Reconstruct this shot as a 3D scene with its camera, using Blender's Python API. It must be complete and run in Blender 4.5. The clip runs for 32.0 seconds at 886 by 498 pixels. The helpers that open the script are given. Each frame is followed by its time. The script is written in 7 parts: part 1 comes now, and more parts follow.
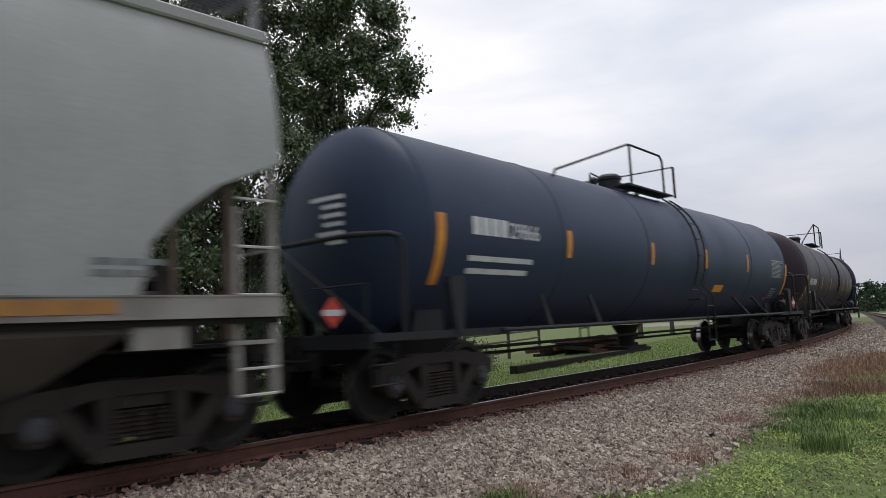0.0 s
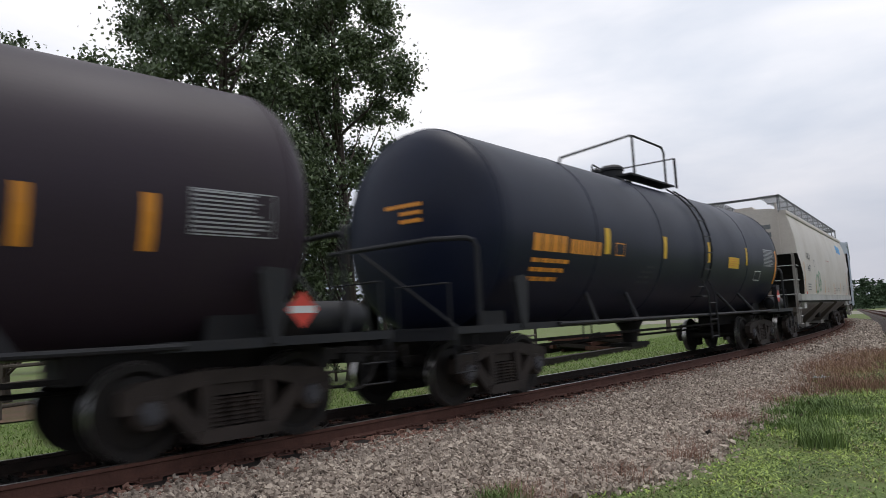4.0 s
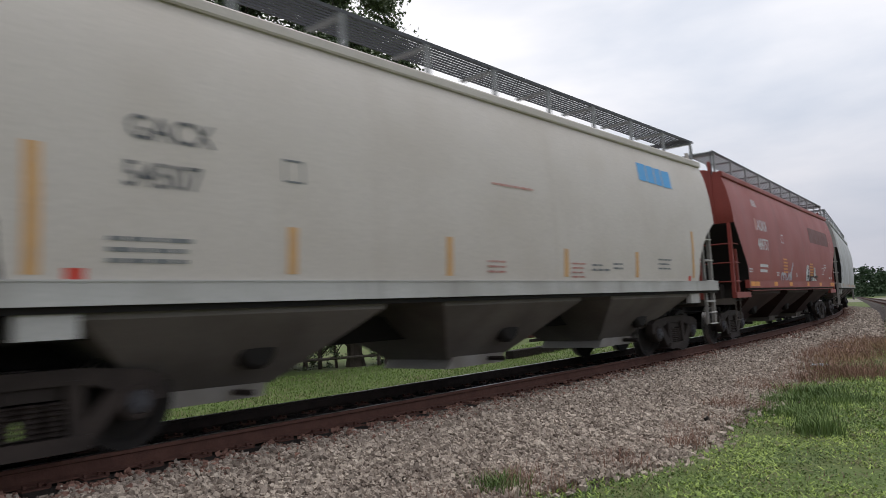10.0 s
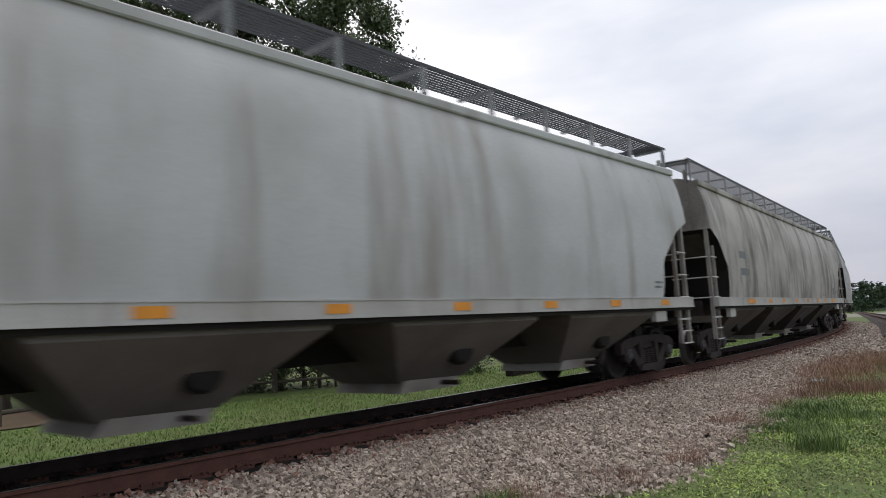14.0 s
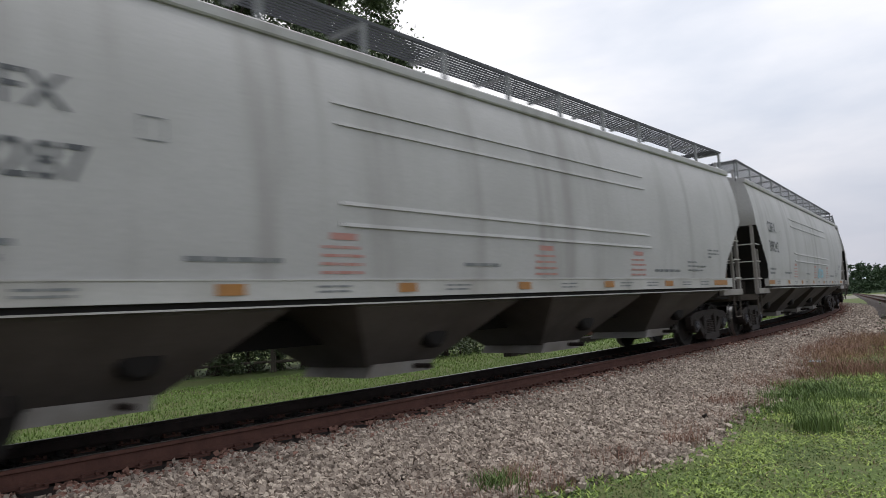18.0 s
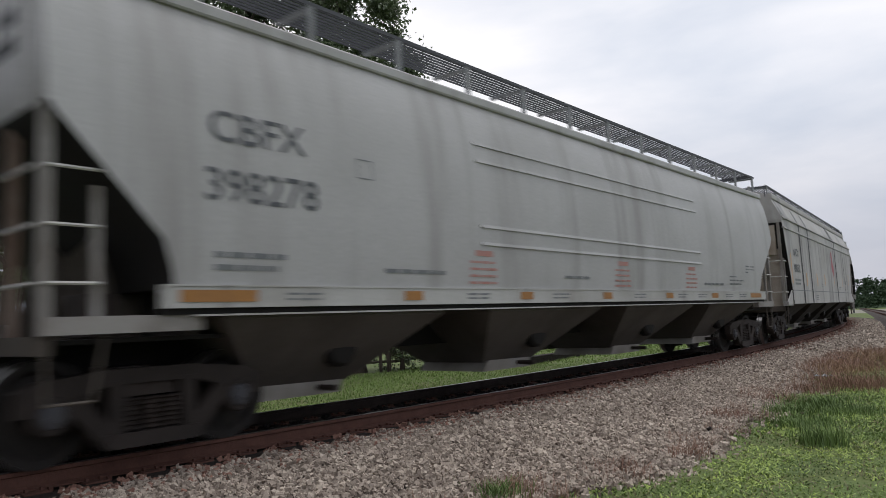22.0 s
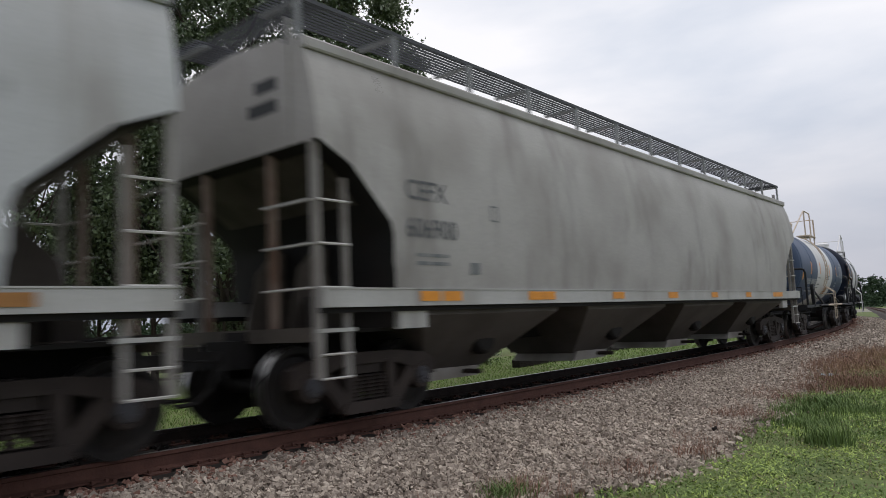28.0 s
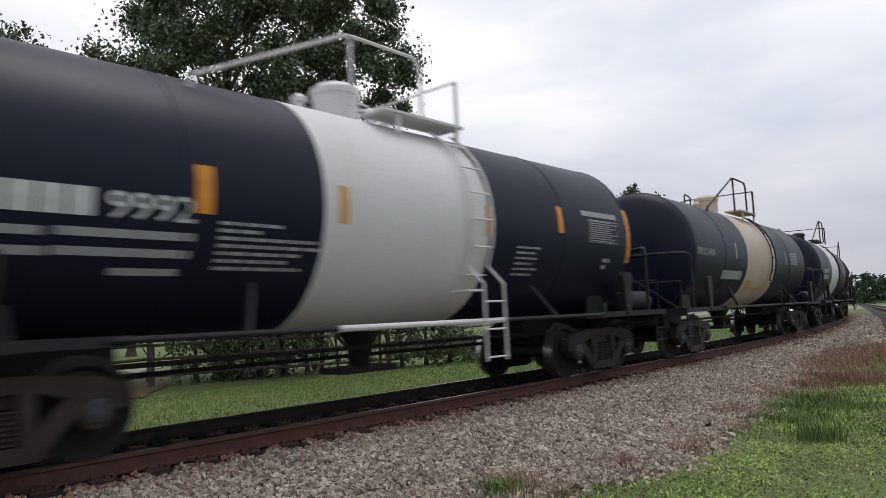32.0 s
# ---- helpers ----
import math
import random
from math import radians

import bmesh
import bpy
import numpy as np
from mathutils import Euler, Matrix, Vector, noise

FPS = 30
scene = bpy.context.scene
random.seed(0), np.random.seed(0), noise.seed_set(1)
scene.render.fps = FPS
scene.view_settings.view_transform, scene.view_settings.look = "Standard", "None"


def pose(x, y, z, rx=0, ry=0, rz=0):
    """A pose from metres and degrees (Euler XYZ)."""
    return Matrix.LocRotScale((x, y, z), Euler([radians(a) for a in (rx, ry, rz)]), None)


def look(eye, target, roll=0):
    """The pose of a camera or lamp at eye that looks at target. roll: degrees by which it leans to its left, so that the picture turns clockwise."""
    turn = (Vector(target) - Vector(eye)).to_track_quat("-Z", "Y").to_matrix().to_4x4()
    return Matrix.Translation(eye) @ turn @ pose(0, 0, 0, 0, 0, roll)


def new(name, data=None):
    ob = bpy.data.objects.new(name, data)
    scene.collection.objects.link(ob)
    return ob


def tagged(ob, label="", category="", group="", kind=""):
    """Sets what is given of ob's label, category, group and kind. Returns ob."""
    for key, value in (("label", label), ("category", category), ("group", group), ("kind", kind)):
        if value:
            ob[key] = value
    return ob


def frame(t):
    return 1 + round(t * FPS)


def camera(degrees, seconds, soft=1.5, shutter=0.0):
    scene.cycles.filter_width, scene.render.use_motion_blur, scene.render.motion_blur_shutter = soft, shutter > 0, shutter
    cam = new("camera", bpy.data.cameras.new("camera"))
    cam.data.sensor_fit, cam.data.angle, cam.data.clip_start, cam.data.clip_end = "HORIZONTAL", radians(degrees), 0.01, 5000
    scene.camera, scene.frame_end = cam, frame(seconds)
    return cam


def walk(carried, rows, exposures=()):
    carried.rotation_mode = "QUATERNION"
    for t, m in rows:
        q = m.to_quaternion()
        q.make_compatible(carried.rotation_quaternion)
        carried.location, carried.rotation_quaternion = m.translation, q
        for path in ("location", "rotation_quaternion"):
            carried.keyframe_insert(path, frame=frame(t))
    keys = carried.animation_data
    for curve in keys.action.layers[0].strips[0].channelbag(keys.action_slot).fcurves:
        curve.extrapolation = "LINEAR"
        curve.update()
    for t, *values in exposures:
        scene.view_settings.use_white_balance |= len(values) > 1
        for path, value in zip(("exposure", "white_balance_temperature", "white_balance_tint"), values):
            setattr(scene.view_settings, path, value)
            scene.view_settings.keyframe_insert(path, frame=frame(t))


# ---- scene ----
# The camera stands beside a curving railway line and is only turned a little by hand.
FOV, TILT, LEAN, EYE = 63.826, 5.006, 2.413, 1.074
cam = camera(FOV, 32.0, 0.6, 0.42)
# seconds, x, y, z (offsets in metres), pitch, roll, yaw (degrees)
CAMERA_ROWS = [
    (0.0, -0.020, -0.056, 0.010, 1.474, 0.207, 1.218),
    (0.5, -0.018, -0.054, 0.014, 1.388, 0.201, 1.239),
    (1.0, -0.013, -0.049, 0.008, 1.429, 0.309, 1.181),
    (1.5, 0.003, 0.001, 0.001, 1.526, 0.397, 1.250),
    (2.0, -0.004, -0.011, 0.009, 1.462, 0.462, 1.179),
    (2.5, -0.001, -0.011, 0.001, 1.555, 0.488, 1.154),
    (4.5, 0.001, 0.002, 0.001, 1.233, 0.393, 0.931),
    (5.0, 0.002, -0.002, 0.003, 1.166, 0.388, 1.064),
    (5.5, 0.003, 0.001, 0.002, 1.118, 0.416, 1.054),
    (6.0, -0.004, -0.024, 0.006, 1.127, 0.471, 1.015),
    (6.5, -0.016, -0.059, 0.014, 1.060, 0.491, 0.922),
    (7.0, -0.015, -0.061, 0.017, 1.091, 0.445, 0.836),
    (7.5, -0.013, -0.058, 0.007, 1.138, 0.393, 0.747),
    (8.0, 0.000, -0.018, 0.002, 1.200, 0.407, 0.767),
    (8.5, -0.006, -0.032, 0.004, 1.147, 0.372, 0.828),
    (9.0, -0.004, -0.021, 0.006, 0.924, 0.209, 0.959),
    (9.5, -0.002, -0.007, 0.005, 0.551, 0.131, 1.091),
    (10.0, 0.002, -0.011, 0.000, 0.301, 0.291, 0.957),
    (10.5, 0.002, -0.013, 0.010, 0.146, 0.315, 0.637),
    (11.0, 0.008, -0.002, -0.002, 0.048, 0.341, 0.328),
    (11.5, 0.012, -0.000, 0.002, 0.065, 0.401, 0.006),
    (12.0, 0.021, 0.032, 0.001, 0.242, 0.451, 0.266),
    (12.5, 0.016, 0.029, 0.006, 0.567, 0.462, 0.367),
    (13.0, 0.016, 0.014, 0.000, 1.048, 0.592, 0.600),
    (13.5, 0.014, 0.010, 0.003, 1.429, 0.623, 0.845),
    (14.0, -0.001, -0.049, 0.007, 1.692, 0.639, 0.907),
    (14.5, 0.002, -0.043, 0.009, 1.921, 0.806, 1.088),
    (16.5, -0.008, -0.027, -0.008, 1.511, 1.068, 1.776),
    (17.0, -0.006, -0.016, -0.009, 1.031, 0.917, 1.609),
    (17.5, -0.003, -0.011, -0.008, 0.809, 0.802, 1.304),
    (18.0, -0.004, 0.002, 0.001, 0.141, 0.513, 0.772),
    (18.5, -0.001, -0.003, -0.003, 0.015, 0.274, 0.338),
    (19.0, -0.000, -0.000, 0.000, 0.000, -0.000, -0.000),
    (19.5, 0.003, -0.007, -0.001, 0.203, -0.161, -0.195),
    (20.0, 0.004, -0.010, -0.001, 0.416, -0.240, -0.053),
    (20.5, -0.001, -0.012, -0.005, 0.554, -0.257, 0.256),
    (21.0, -0.004, -0.015, -0.004, 0.670, -0.268, 0.620),
    (21.5, -0.011, -0.019, 0.000, 0.811, -0.275, 0.925),
    (22.0, -0.009, -0.020, -0.003, 0.902, -0.235, 1.131),
    (22.5, -0.008, -0.019, -0.006, 1.001, -0.212, 1.241),
    (23.0, -0.009, -0.023, 0.000, 1.086, -0.181, 1.284),
    (23.5, -0.010, -0.021, -0.008, 1.199, -0.120, 1.299),
    (24.0, -0.008, -0.023, -0.005, 1.260, -0.042, 1.332),
    (24.5, -0.010, -0.025, -0.005, 1.297, 0.022, 1.328),
    (26.5, -0.012, -0.015, -0.001, 0.985, 0.033, 1.395),
    (27.0, -0.009, -0.015, -0.008, 1.008, 0.049, 1.499),
    (27.5, -0.011, -0.019, -0.008, 1.009, 0.050, 1.448),
    (28.0, -0.010, -0.019, -0.005, 1.009, 0.086, 1.450),
    (28.5, -0.012, -0.022, -0.005, 1.070, 0.163, 1.429),
    (29.0, -0.009, -0.026, -0.001, 1.099, 0.167, 1.428),
    (29.5, -0.011, -0.016, -0.001, 1.017, 0.215, 1.331),
    (30.0, -0.006, -0.000, -0.014, 0.995, 0.230, 1.310),
    (30.5, 0.002, 0.037, -0.017, 0.936, 0.238, 1.326),
    (31.0, -0.007, -0.000, -0.011, 0.779, 0.216, 1.233),
    (31.5, -0.023, -0.052, -0.006, 0.703, 0.124, 1.104),
    (32.0, -0.030, -0.075, 0.004, 0.706, 0.046, 1.034),
]
walk(cam, [(t, pose(x, y, EYE + z, 90 + TILT + p, LEAN + r, w)) for t, x, y, z, p, r, w in CAMERA_ROWS],
     [(0, 0.04), (1, 0.14), (2, 0.1), (4.5, 0.12), (6, 0.26), (7, 0.03), (8, 0.06), (11, 0.1), (12, 0.2), (13, 0.22), (14, 0.1), (15.5, 0.12), (17, 0.16), (18, 0.15), (20, 0.04), (24, 0.08), (28, 0.02), (30, -0.02), (31, 0.0), (32, 0.05)])

# ---- light: a bright overcast sky and a veiled sun ----
world = bpy.data.worlds.new("overcast_sky")
scene.world = world
world.use_nodes = True
wn, wl = world.node_tree.nodes, world.node_tree.links
wn.clear()
w_out = wn.new("ShaderNodeOutputWorld")
w_bg = wn.new("ShaderNodeBackground")
w_sky = wn.new("ShaderNodeTexSky")
w_sky.sky_type = 'NISHITA'
w_sky.sun_disc = False
w_sky.sun_elevation, w_sky.sun_rotation = radians(75), radians(40)
w_sky.air_density, w_sky.dust_density = 1.0, 3.0
w_dim = wn.new("ShaderNodeMixRGB")
w_dim.blend_type = 'MULTIPLY'
w_dim.inputs[0].default_value = 1.0
w_dim.inputs[2].default_value = (0.09, 0.09, 0.09, 1)
w_co = wn.new("ShaderNodeTexCoord")
w_map = wn.new("ShaderNodeMapping")
w_map.inputs["Scale"].default_value = (1.0, 1.0, 3.4)
w_map.inputs["Location"].default_value = (3.1, 0.4, 0.2)
w_n1 = wn.new("ShaderNodeTexNoise")
w_n1.inputs["Scale"].default_value = 1.9
w_n1.inputs["Detail"].default_value = 7.0
w_n1.inputs["Roughness"].default_value = 0.5
w_n1.inputs["Distortion"].default_value = 0.35
w_ramp = wn.new("ShaderNodeValToRGB")
w_ramp.color_ramp.elements[0].position, w_ramp.color_ramp.elements[0].color = 0.30, (0.615, 0.68, 0.80, 1)
w_ramp.color_ramp.elements[1].position, w_ramp.color_ramp.elements[1].color = 0.64, (1.075, 1.057, 1.085, 1)
w_mid = w_ramp.color_ramp.elements.new(0.47)
w_mid.color = (0.835, 0.863, 0.94, 1)
w_mix = wn.new("ShaderNodeMixRGB")
w_mix.inputs[0].default_value = 0.88
wl.new(w_co.outputs["Generated"], w_map.inputs["Vector"])
wl.new(w_map.outputs[0], w_n1.inputs["Vector"])
wl.new(w_n1.outputs["Fac"], w_ramp.inputs[0])
wl.new(w_sky.outputs[0], w_dim.inputs[1])
wl.new(w_dim.outputs[0], w_mix.inputs[1])
wl.new(w_ramp.outputs[0], w_mix.inputs[2])
w_sep = wn.new("ShaderNodeSeparateXYZ")
wl.new(w_co.outputs["Generated"], w_sep.inputs[0])
w_low = wn.new("ShaderNodeMapRange")
w_low.interpolation_type = 'SMOOTHSTEP'
w_low.inputs[1].default_value, w_low.inputs[2].default_value = -0.02, 0.34
wl.new(w_sep.outputs[2], w_low.inputs[0])
w_haze = wn.new("ShaderNodeMixRGB")
w_haze.inputs[1].default_value, w_haze.inputs[2].default_value = (0.52, 0.54, 0.60, 1), (1, 1, 1, 1)
wl.new(w_low.outputs[0], w_haze.inputs[0])
w_fin = wn.new("ShaderNodeMixRGB")
w_fin.blend_type = 'MULTIPLY'
w_fin.inputs[0].default_value = 1.0
wl.new(w_mix.outputs[0], w_fin.inputs[1])
wl.new(w_haze.outputs[0], w_fin.inputs[2])
wl.new(w_fin.outputs[0], w_bg.inputs[0])
w_bg.inputs[1].default_value = 1.0
wl.new(w_bg.outputs[0], w_out.inputs[0])
sun = new("sun", bpy.data.lights.new("sun", 'SUN'))
sun.data.energy, sun.data.angle, sun.data.color = 1.1, radians(30), (1.0, 0.98, 0.96)
sun.matrix_world = look((5, 6, 30), (0, 0, 0))


# ---- materials ----
def material(name, base, rough=0.6, metal=0.0, other=None, scale=3.0, amount=0.5, bump=0.0, fine=40.0, random_mix=0.0,
             streak=None, streak_amount=0.5, streak_at=0.55, streak_scale=1.6, spec=0.3, stretch=(1, 1, 1), island=0.0, streak_z=0.10):
    """A procedural surface: a base, blotches of a second colour, a fine grain, upright streaks and a bump."""
    m = bpy.data.materials.new(name)
    m.use_nodes = True
    n, l = m.node_tree.nodes, m.node_tree.links
    b = n["Principled BSDF"]
    b.inputs["Metallic"].default_value = metal
    b.inputs["Specular IOR Level"].default_value = spec
    co = n.new("ShaderNodeTexCoord")
    mp = n.new("ShaderNodeMapping")
    mp.inputs["Scale"].default_value = stretch
    l.new(co.outputs["Object"], mp.inputs[0])
    big = n.new("ShaderNodeTexNoise")
    big.inputs["Scale"].default_value, big.inputs["Detail"].default_value = scale, 6.0
    small = n.new("ShaderNodeTexNoise")
    small.inputs["Scale"].default_value, small.inputs["Detail"].default_value = fine, 3.0
    l.new(mp.outputs[0], big.inputs["Vector"])
    l.new(mp.outputs[0], small.inputs["Vector"])

    def mix(fac, a, c, kind='MIX'):
        x = n.new("ShaderNodeMixRGB")
        x.blend_type = kind
        for k, v in ((0, fac), (1, a), (2, c)):
            if isinstance(v, (int, float)):
                x.inputs[k].default_value = v
            elif isinstance(v, tuple):
                x.inputs[k].default_value = (*v, 1)
            else:
                l.new(v, x.inputs[k])
        return x.outputs[0]

    def ramp(v, lo, hi, top):
        r = n.new("ShaderNodeMapRange")
        r.inputs[1].default_value, r.inputs[2].default_value, r.inputs[4].default_value = lo, hi, top
        l.new(v, r.inputs[0])
        return r.outputs[0]

    other = other or tuple(c * 0.72 for c in base)
    col = mix(ramp(big.outputs["Fac"], 0.42, 0.68, amount), base, other)
    if streak:
        sm = n.new("ShaderNodeMapping")
        sm.inputs["Scale"].default_value = (streak_scale, streak_scale * 0.3, streak_z)
        l.new(co.outputs["Object"], sm.inputs[0])
        sn = n.new("ShaderNodeTexNoise")
        sn.inputs["Scale"].default_value, sn.inputs["Detail"].default_value, sn.inputs["Roughness"].default_value = 1.0, 8.0, 0.62
        l.new(sm.outputs[0], sn.inputs["Vector"])
        col = mix(ramp(sn.outputs["Fac"], streak_at, streak_at + 0.17, streak_amount), col, streak)
    col = mix(ramp(small.outputs["Fac"], 0.35, 0.75, 0.35), col, tuple(c * 0.6 for c in base))
    if island:
        g = n.new("ShaderNodeNewGeometry")
        col = mix(ramp(g.outputs["Random Per Island"], 0.0, 1.0, island), col, other)
    if random_mix:
        oi = n.new("ShaderNodeObjectInfo")
        col = mix(ramp(oi.outputs["Random"], 0.0, 1.0, random_mix), col, other)
    l.new(col, b.inputs["Base Color"])
    rr = n.new("ShaderNodeMapRange")
    rr.inputs[3].default_value, rr.inputs[4].default_value = max(0.05, rough - 0.12), min(1.0, rough + 0.12)
    l.new(big.outputs["Fac"], rr.inputs[0])
    l.new(rr.outputs[0], b.inputs["Roughness"])
    if bump:
        bp = n.new("ShaderNodeBump")
        bp.inputs["Strength"].default_value, bp.inputs["Distance"].default_value = min(1.0, bump), 0.02
        l.new(small.outputs["Fac"], bp.inputs["Height"])
        l.new(bp.outputs[0], b.inputs["Normal"])
    return m


M_RUST_RAIL = material("rusty rail steel", (0.095, 0.043, 0.032), 0.85, 0.0, (0.065, 0.03, 0.023), 6, 0.7, 0.3)
# darker copy of the rail steel: the far rail's shade is in the colour
M_SHADERAIL = material("rail steel darkened for shade", (0.028, 0.019, 0.016), 0.8, 0.0, (0.014, 0.010, 0.009), 6, 0.7, 0.3)
M_RAIL_HEAD = material("worn rail head steel", (0.32, 0.31, 0.31), 0.35, 0.85, (0.2, 0.16, 0.14), 4, 0.5)
M_TIE = material("creosoted tie timber", (0.016, 0.012, 0.010), 0.9, 0, (0.032, 0.024, 0.02), 5, 0.6, 0.5, 60, stretch=(1, 1, 6))
M_STONE = material("grey crushed granite", (0.52, 0.445, 0.37), 0.9, 0, (0.085, 0.060, 0.048), 2.0, 0.35, 0.4, 60, island=0.85)
M_STONE_RUST = material("rust stained crushed stone", (0.31, 0.175, 0.135), 0.9, 0, (0.12, 0.06, 0.045), 2.0, 0.4, 0.4, 60, island=0.8)
# near-black stone: the shade beneath the train is put into its colour
M_STONE_SHADE = material("ballast stone darkened for shade", (0.014, 0.011, 0.010), 0.9, 0, (0.007, 0.006, 0.0055), 2.0, 0.4, 0.4, 60, island=0.8)
M_BED = material("packed ballast fines", (0.05, 0.039, 0.034), 0.95, 0, (0.028, 0.022, 0.02), 1.2, 0.6, 0.8, 30)
M_SOIL = material("mown grass over soil", (0.102, 0.145, 0.039), 0.95, 0, (0.12, 0.105, 0.052), 0.9, 0.7, 0.9, 22)
M_DIRT = material("bare brown dirt", (0.15, 0.095, 0.062), 0.95, 0, (0.10, 0.10, 0.04), 1.1, 0.8, 0.8, 20)
M_ROAD = material("pale gravel lane", (0.24, 0.225, 0.19), 0.95, 0, (0.16, 0.155, 0.11), 0.8, 0.6, 0.5, 20)
M_BLADE = material("fresh green grass", (0.18, 0.265, 0.068), 0.6, 0, (0.065, 0.105, 0.042), 1.1, 0.75, 0, 30, island=0.6)
M_BLADE_LIGHT = material("yellow green creeping weeds", (0.38, 0.485, 0.11), 0.65, 0, (0.18, 0.27, 0.06), 1.4, 0.7, 0, 30, island=0.6)
M_THATCH = material("dry brown thatch", (0.24, 0.19, 0.13), 0.85, 0, (0.13, 0.095, 0.065), 2, 0.6, 0, 30, island=0.7)
M_BLADE_FAR = material("mown verge grass", (0.25, 0.36, 0.10), 0.6, 0, (0.14, 0.21, 0.06), 0.5, 0.7, 0, 30, island=0.6)
M_DRY = material("dry brown weeds", (0.30, 0.18, 0.13), 0.8, 0, (0.17, 0.09, 0.07), 1.5, 0.6, 0, 30, island=0.7)
M_STRAW = material("straw coloured dead grass", (0.34, 0.24, 0.13), 0.8, 0, (0.2, 0.12, 0.07), 1.5, 0.6, 0, 30, island=0.7)
M_LEAF = material("broad green leaves", (0.14, 0.185, 0.085), 0.42, 0, (0.05, 0.075, 0.035), 0.6, 0.6, 0, 30, island=0.8, spec=0.5)
M_LEAF_FAR = material("distant foliage", (0.05, 0.085, 0.04), 0.8, 0, (0.025, 0.045, 0.025), 0.1, 0.7, 0, 3, island=0.7)
M_BARK = material("grey brown bark", (0.085, 0.068, 0.055), 0.95, 0, (0.04, 0.033, 0.028), 5, 0.7, 0.8, 30, stretch=(1, 1, 0.25))
M_WHEEL = material("greasy wheel steel", (0.013, 0.011, 0.0105), 0.7, 0.0, (0.022, 0.016, 0.013), 5, 0.5, 0.2)
M_TREAD = material("polished wheel tread", (0.42, 0.41, 0.40), 0.3, 0.95, (0.3, 0.28, 0.26), 6, 0.5)
M_TRUCK = material("brown grimed cast steel", (0.043, 0.032, 0.028), 0.75, 0.0, (0.014, 0.011, 0.010), 3, 0.7, 0.3, 25, random_mix=0.6)
M_CAP = material("bearing cap steel", (0.075, 0.075, 0.088), 0.5, 0.5, (0.06, 0.055, 0.05), 8, 0.6)
M_UNDER = material("near-black underframe steel", (0.010, 0.009, 0.009), 0.8, 0.0, (0.02, 0.016, 0.014), 2, 0.6, 0.2)
M_ORANGE = material("orange reflective tape", (0.75, 0.30, 0.035), 0.45, 0, (0.5, 0.2, 0.04), 5, 0.5)
M_YELLOW = material("yellow placard paint", (0.78, 0.48, 0.03), 0.5, 0, (0.6, 0.36, 0.04), 5, 0.5)
M_WHITE = material("white stencil paint", (0.62, 0.63, 0.64), 0.6, 0, (0.42, 0.43, 0.44), 6, 0.5)
M_GREYINK = material("faded grey stencil paint", (0.17, 0.18, 0.19), 0.7, 0, (0.26, 0.27, 0.27), 6, 0.5)
M_BLACK = material("black stencil paint", (0.035, 0.037, 0.04), 0.6, 0, (0.08, 0.08, 0.085), 6, 0.5)
M_RED = material("red warning paint", (0.62, 0.07, 0.05), 0.5, 0, (0.42, 0.07, 0.05), 6, 0.5)
M_FADERED = material("faded red stencil paint", (0.46, 0.22, 0.19), 0.6, 0, (0.4, 0.28, 0.26), 6, 0.5)
M_BLUEPAINT = material("bright blue spray paint", (0.07, 0.32, 0.66), 0.5, 0, (0.1, 0.4, 0.7), 4, 0.4)
M_CYAN = material("pale cyan spray paint", (0.25, 0.55, 0.68), 0.5, 0, (0.35, 0.58, 0.66), 4, 0.4)
M_TEAL = material("dark teal spray paint", (0.018, 0.065, 0.15), 0.5, 0, (0.03, 0.12, 0.22), 4, 0.5)
M_NAVY = material("navy logo paint", (0.025, 0.04, 0.20), 0.5, 0, (0.03, 0.06, 0.22), 4, 0.4)
M_GREEN = material("green logo paint", (0.10, 0.36, 0.13), 0.5, 0, (0.12, 0.4, 0.2), 4, 0.4)
M_PINK = material("pale red ribbon paint", (0.55, 0.30, 0.28), 0.55, 0, (0.6, 0.38, 0.35), 4, 0.5)
M_ROSE = material("rose spray paint", (0.40, 0.085, 0.105), 0.5, 0, (0.26, 0.085, 0.10), 4, 0.5)
M_SAGE = material("faded green spray paint", (0.20, 0.36, 0.24), 0.6, 0, (0.35, 0.45, 0.36), 3, 0.7)
M_DULLSIL = material("dull silver spray paint", (0.42, 0.42, 0.48), 0.5, 0, (0.3, 0.3, 0.38), 4, 0.5)
M_DARKPATCH = material("overpainted dark red patch", (0.15, 0.06, 0.055), 0.6, 0, (0.14, 0.04, 0.035), 3, 0.5)
M_GALV = material("dull grating steel", (0.085, 0.088, 0.10), 0.7, 0.0, (0.08, 0.082, 0.09), 4, 0.6)
M_DARKSTEEL = material("dark painted steel", (0.013, 0.014, 0.018), 0.6, 0.0, (0.024, 0.022, 0.022), 4, 0.6)
M_WOODPOST = material("weathered fence timber", (0.10, 0.085, 0.07), 0.9, 0, (0.05, 0.042, 0.036), 4, 0.6, 0.5, 40, stretch=(4, 4, 0.6))
M_WHITEWALL = material("white sheet siding", (0.5, 0.5, 0.5), 0.6, 0, (0.6, 0.61, 0.62), 0.5, 0.4)
M_ROOF = material("grey sheet roof", (0.30, 0.31, 0.33), 0.5, 0.2, (0.22, 0.22, 0.23), 0.5, 0.4)
M_PLASTIC = material("crumpled pale blue plastic", (0.35, 0.48, 0.55), 0.4, 0, (0.5, 0.55, 0.58), 20, 0.6, 0.5)


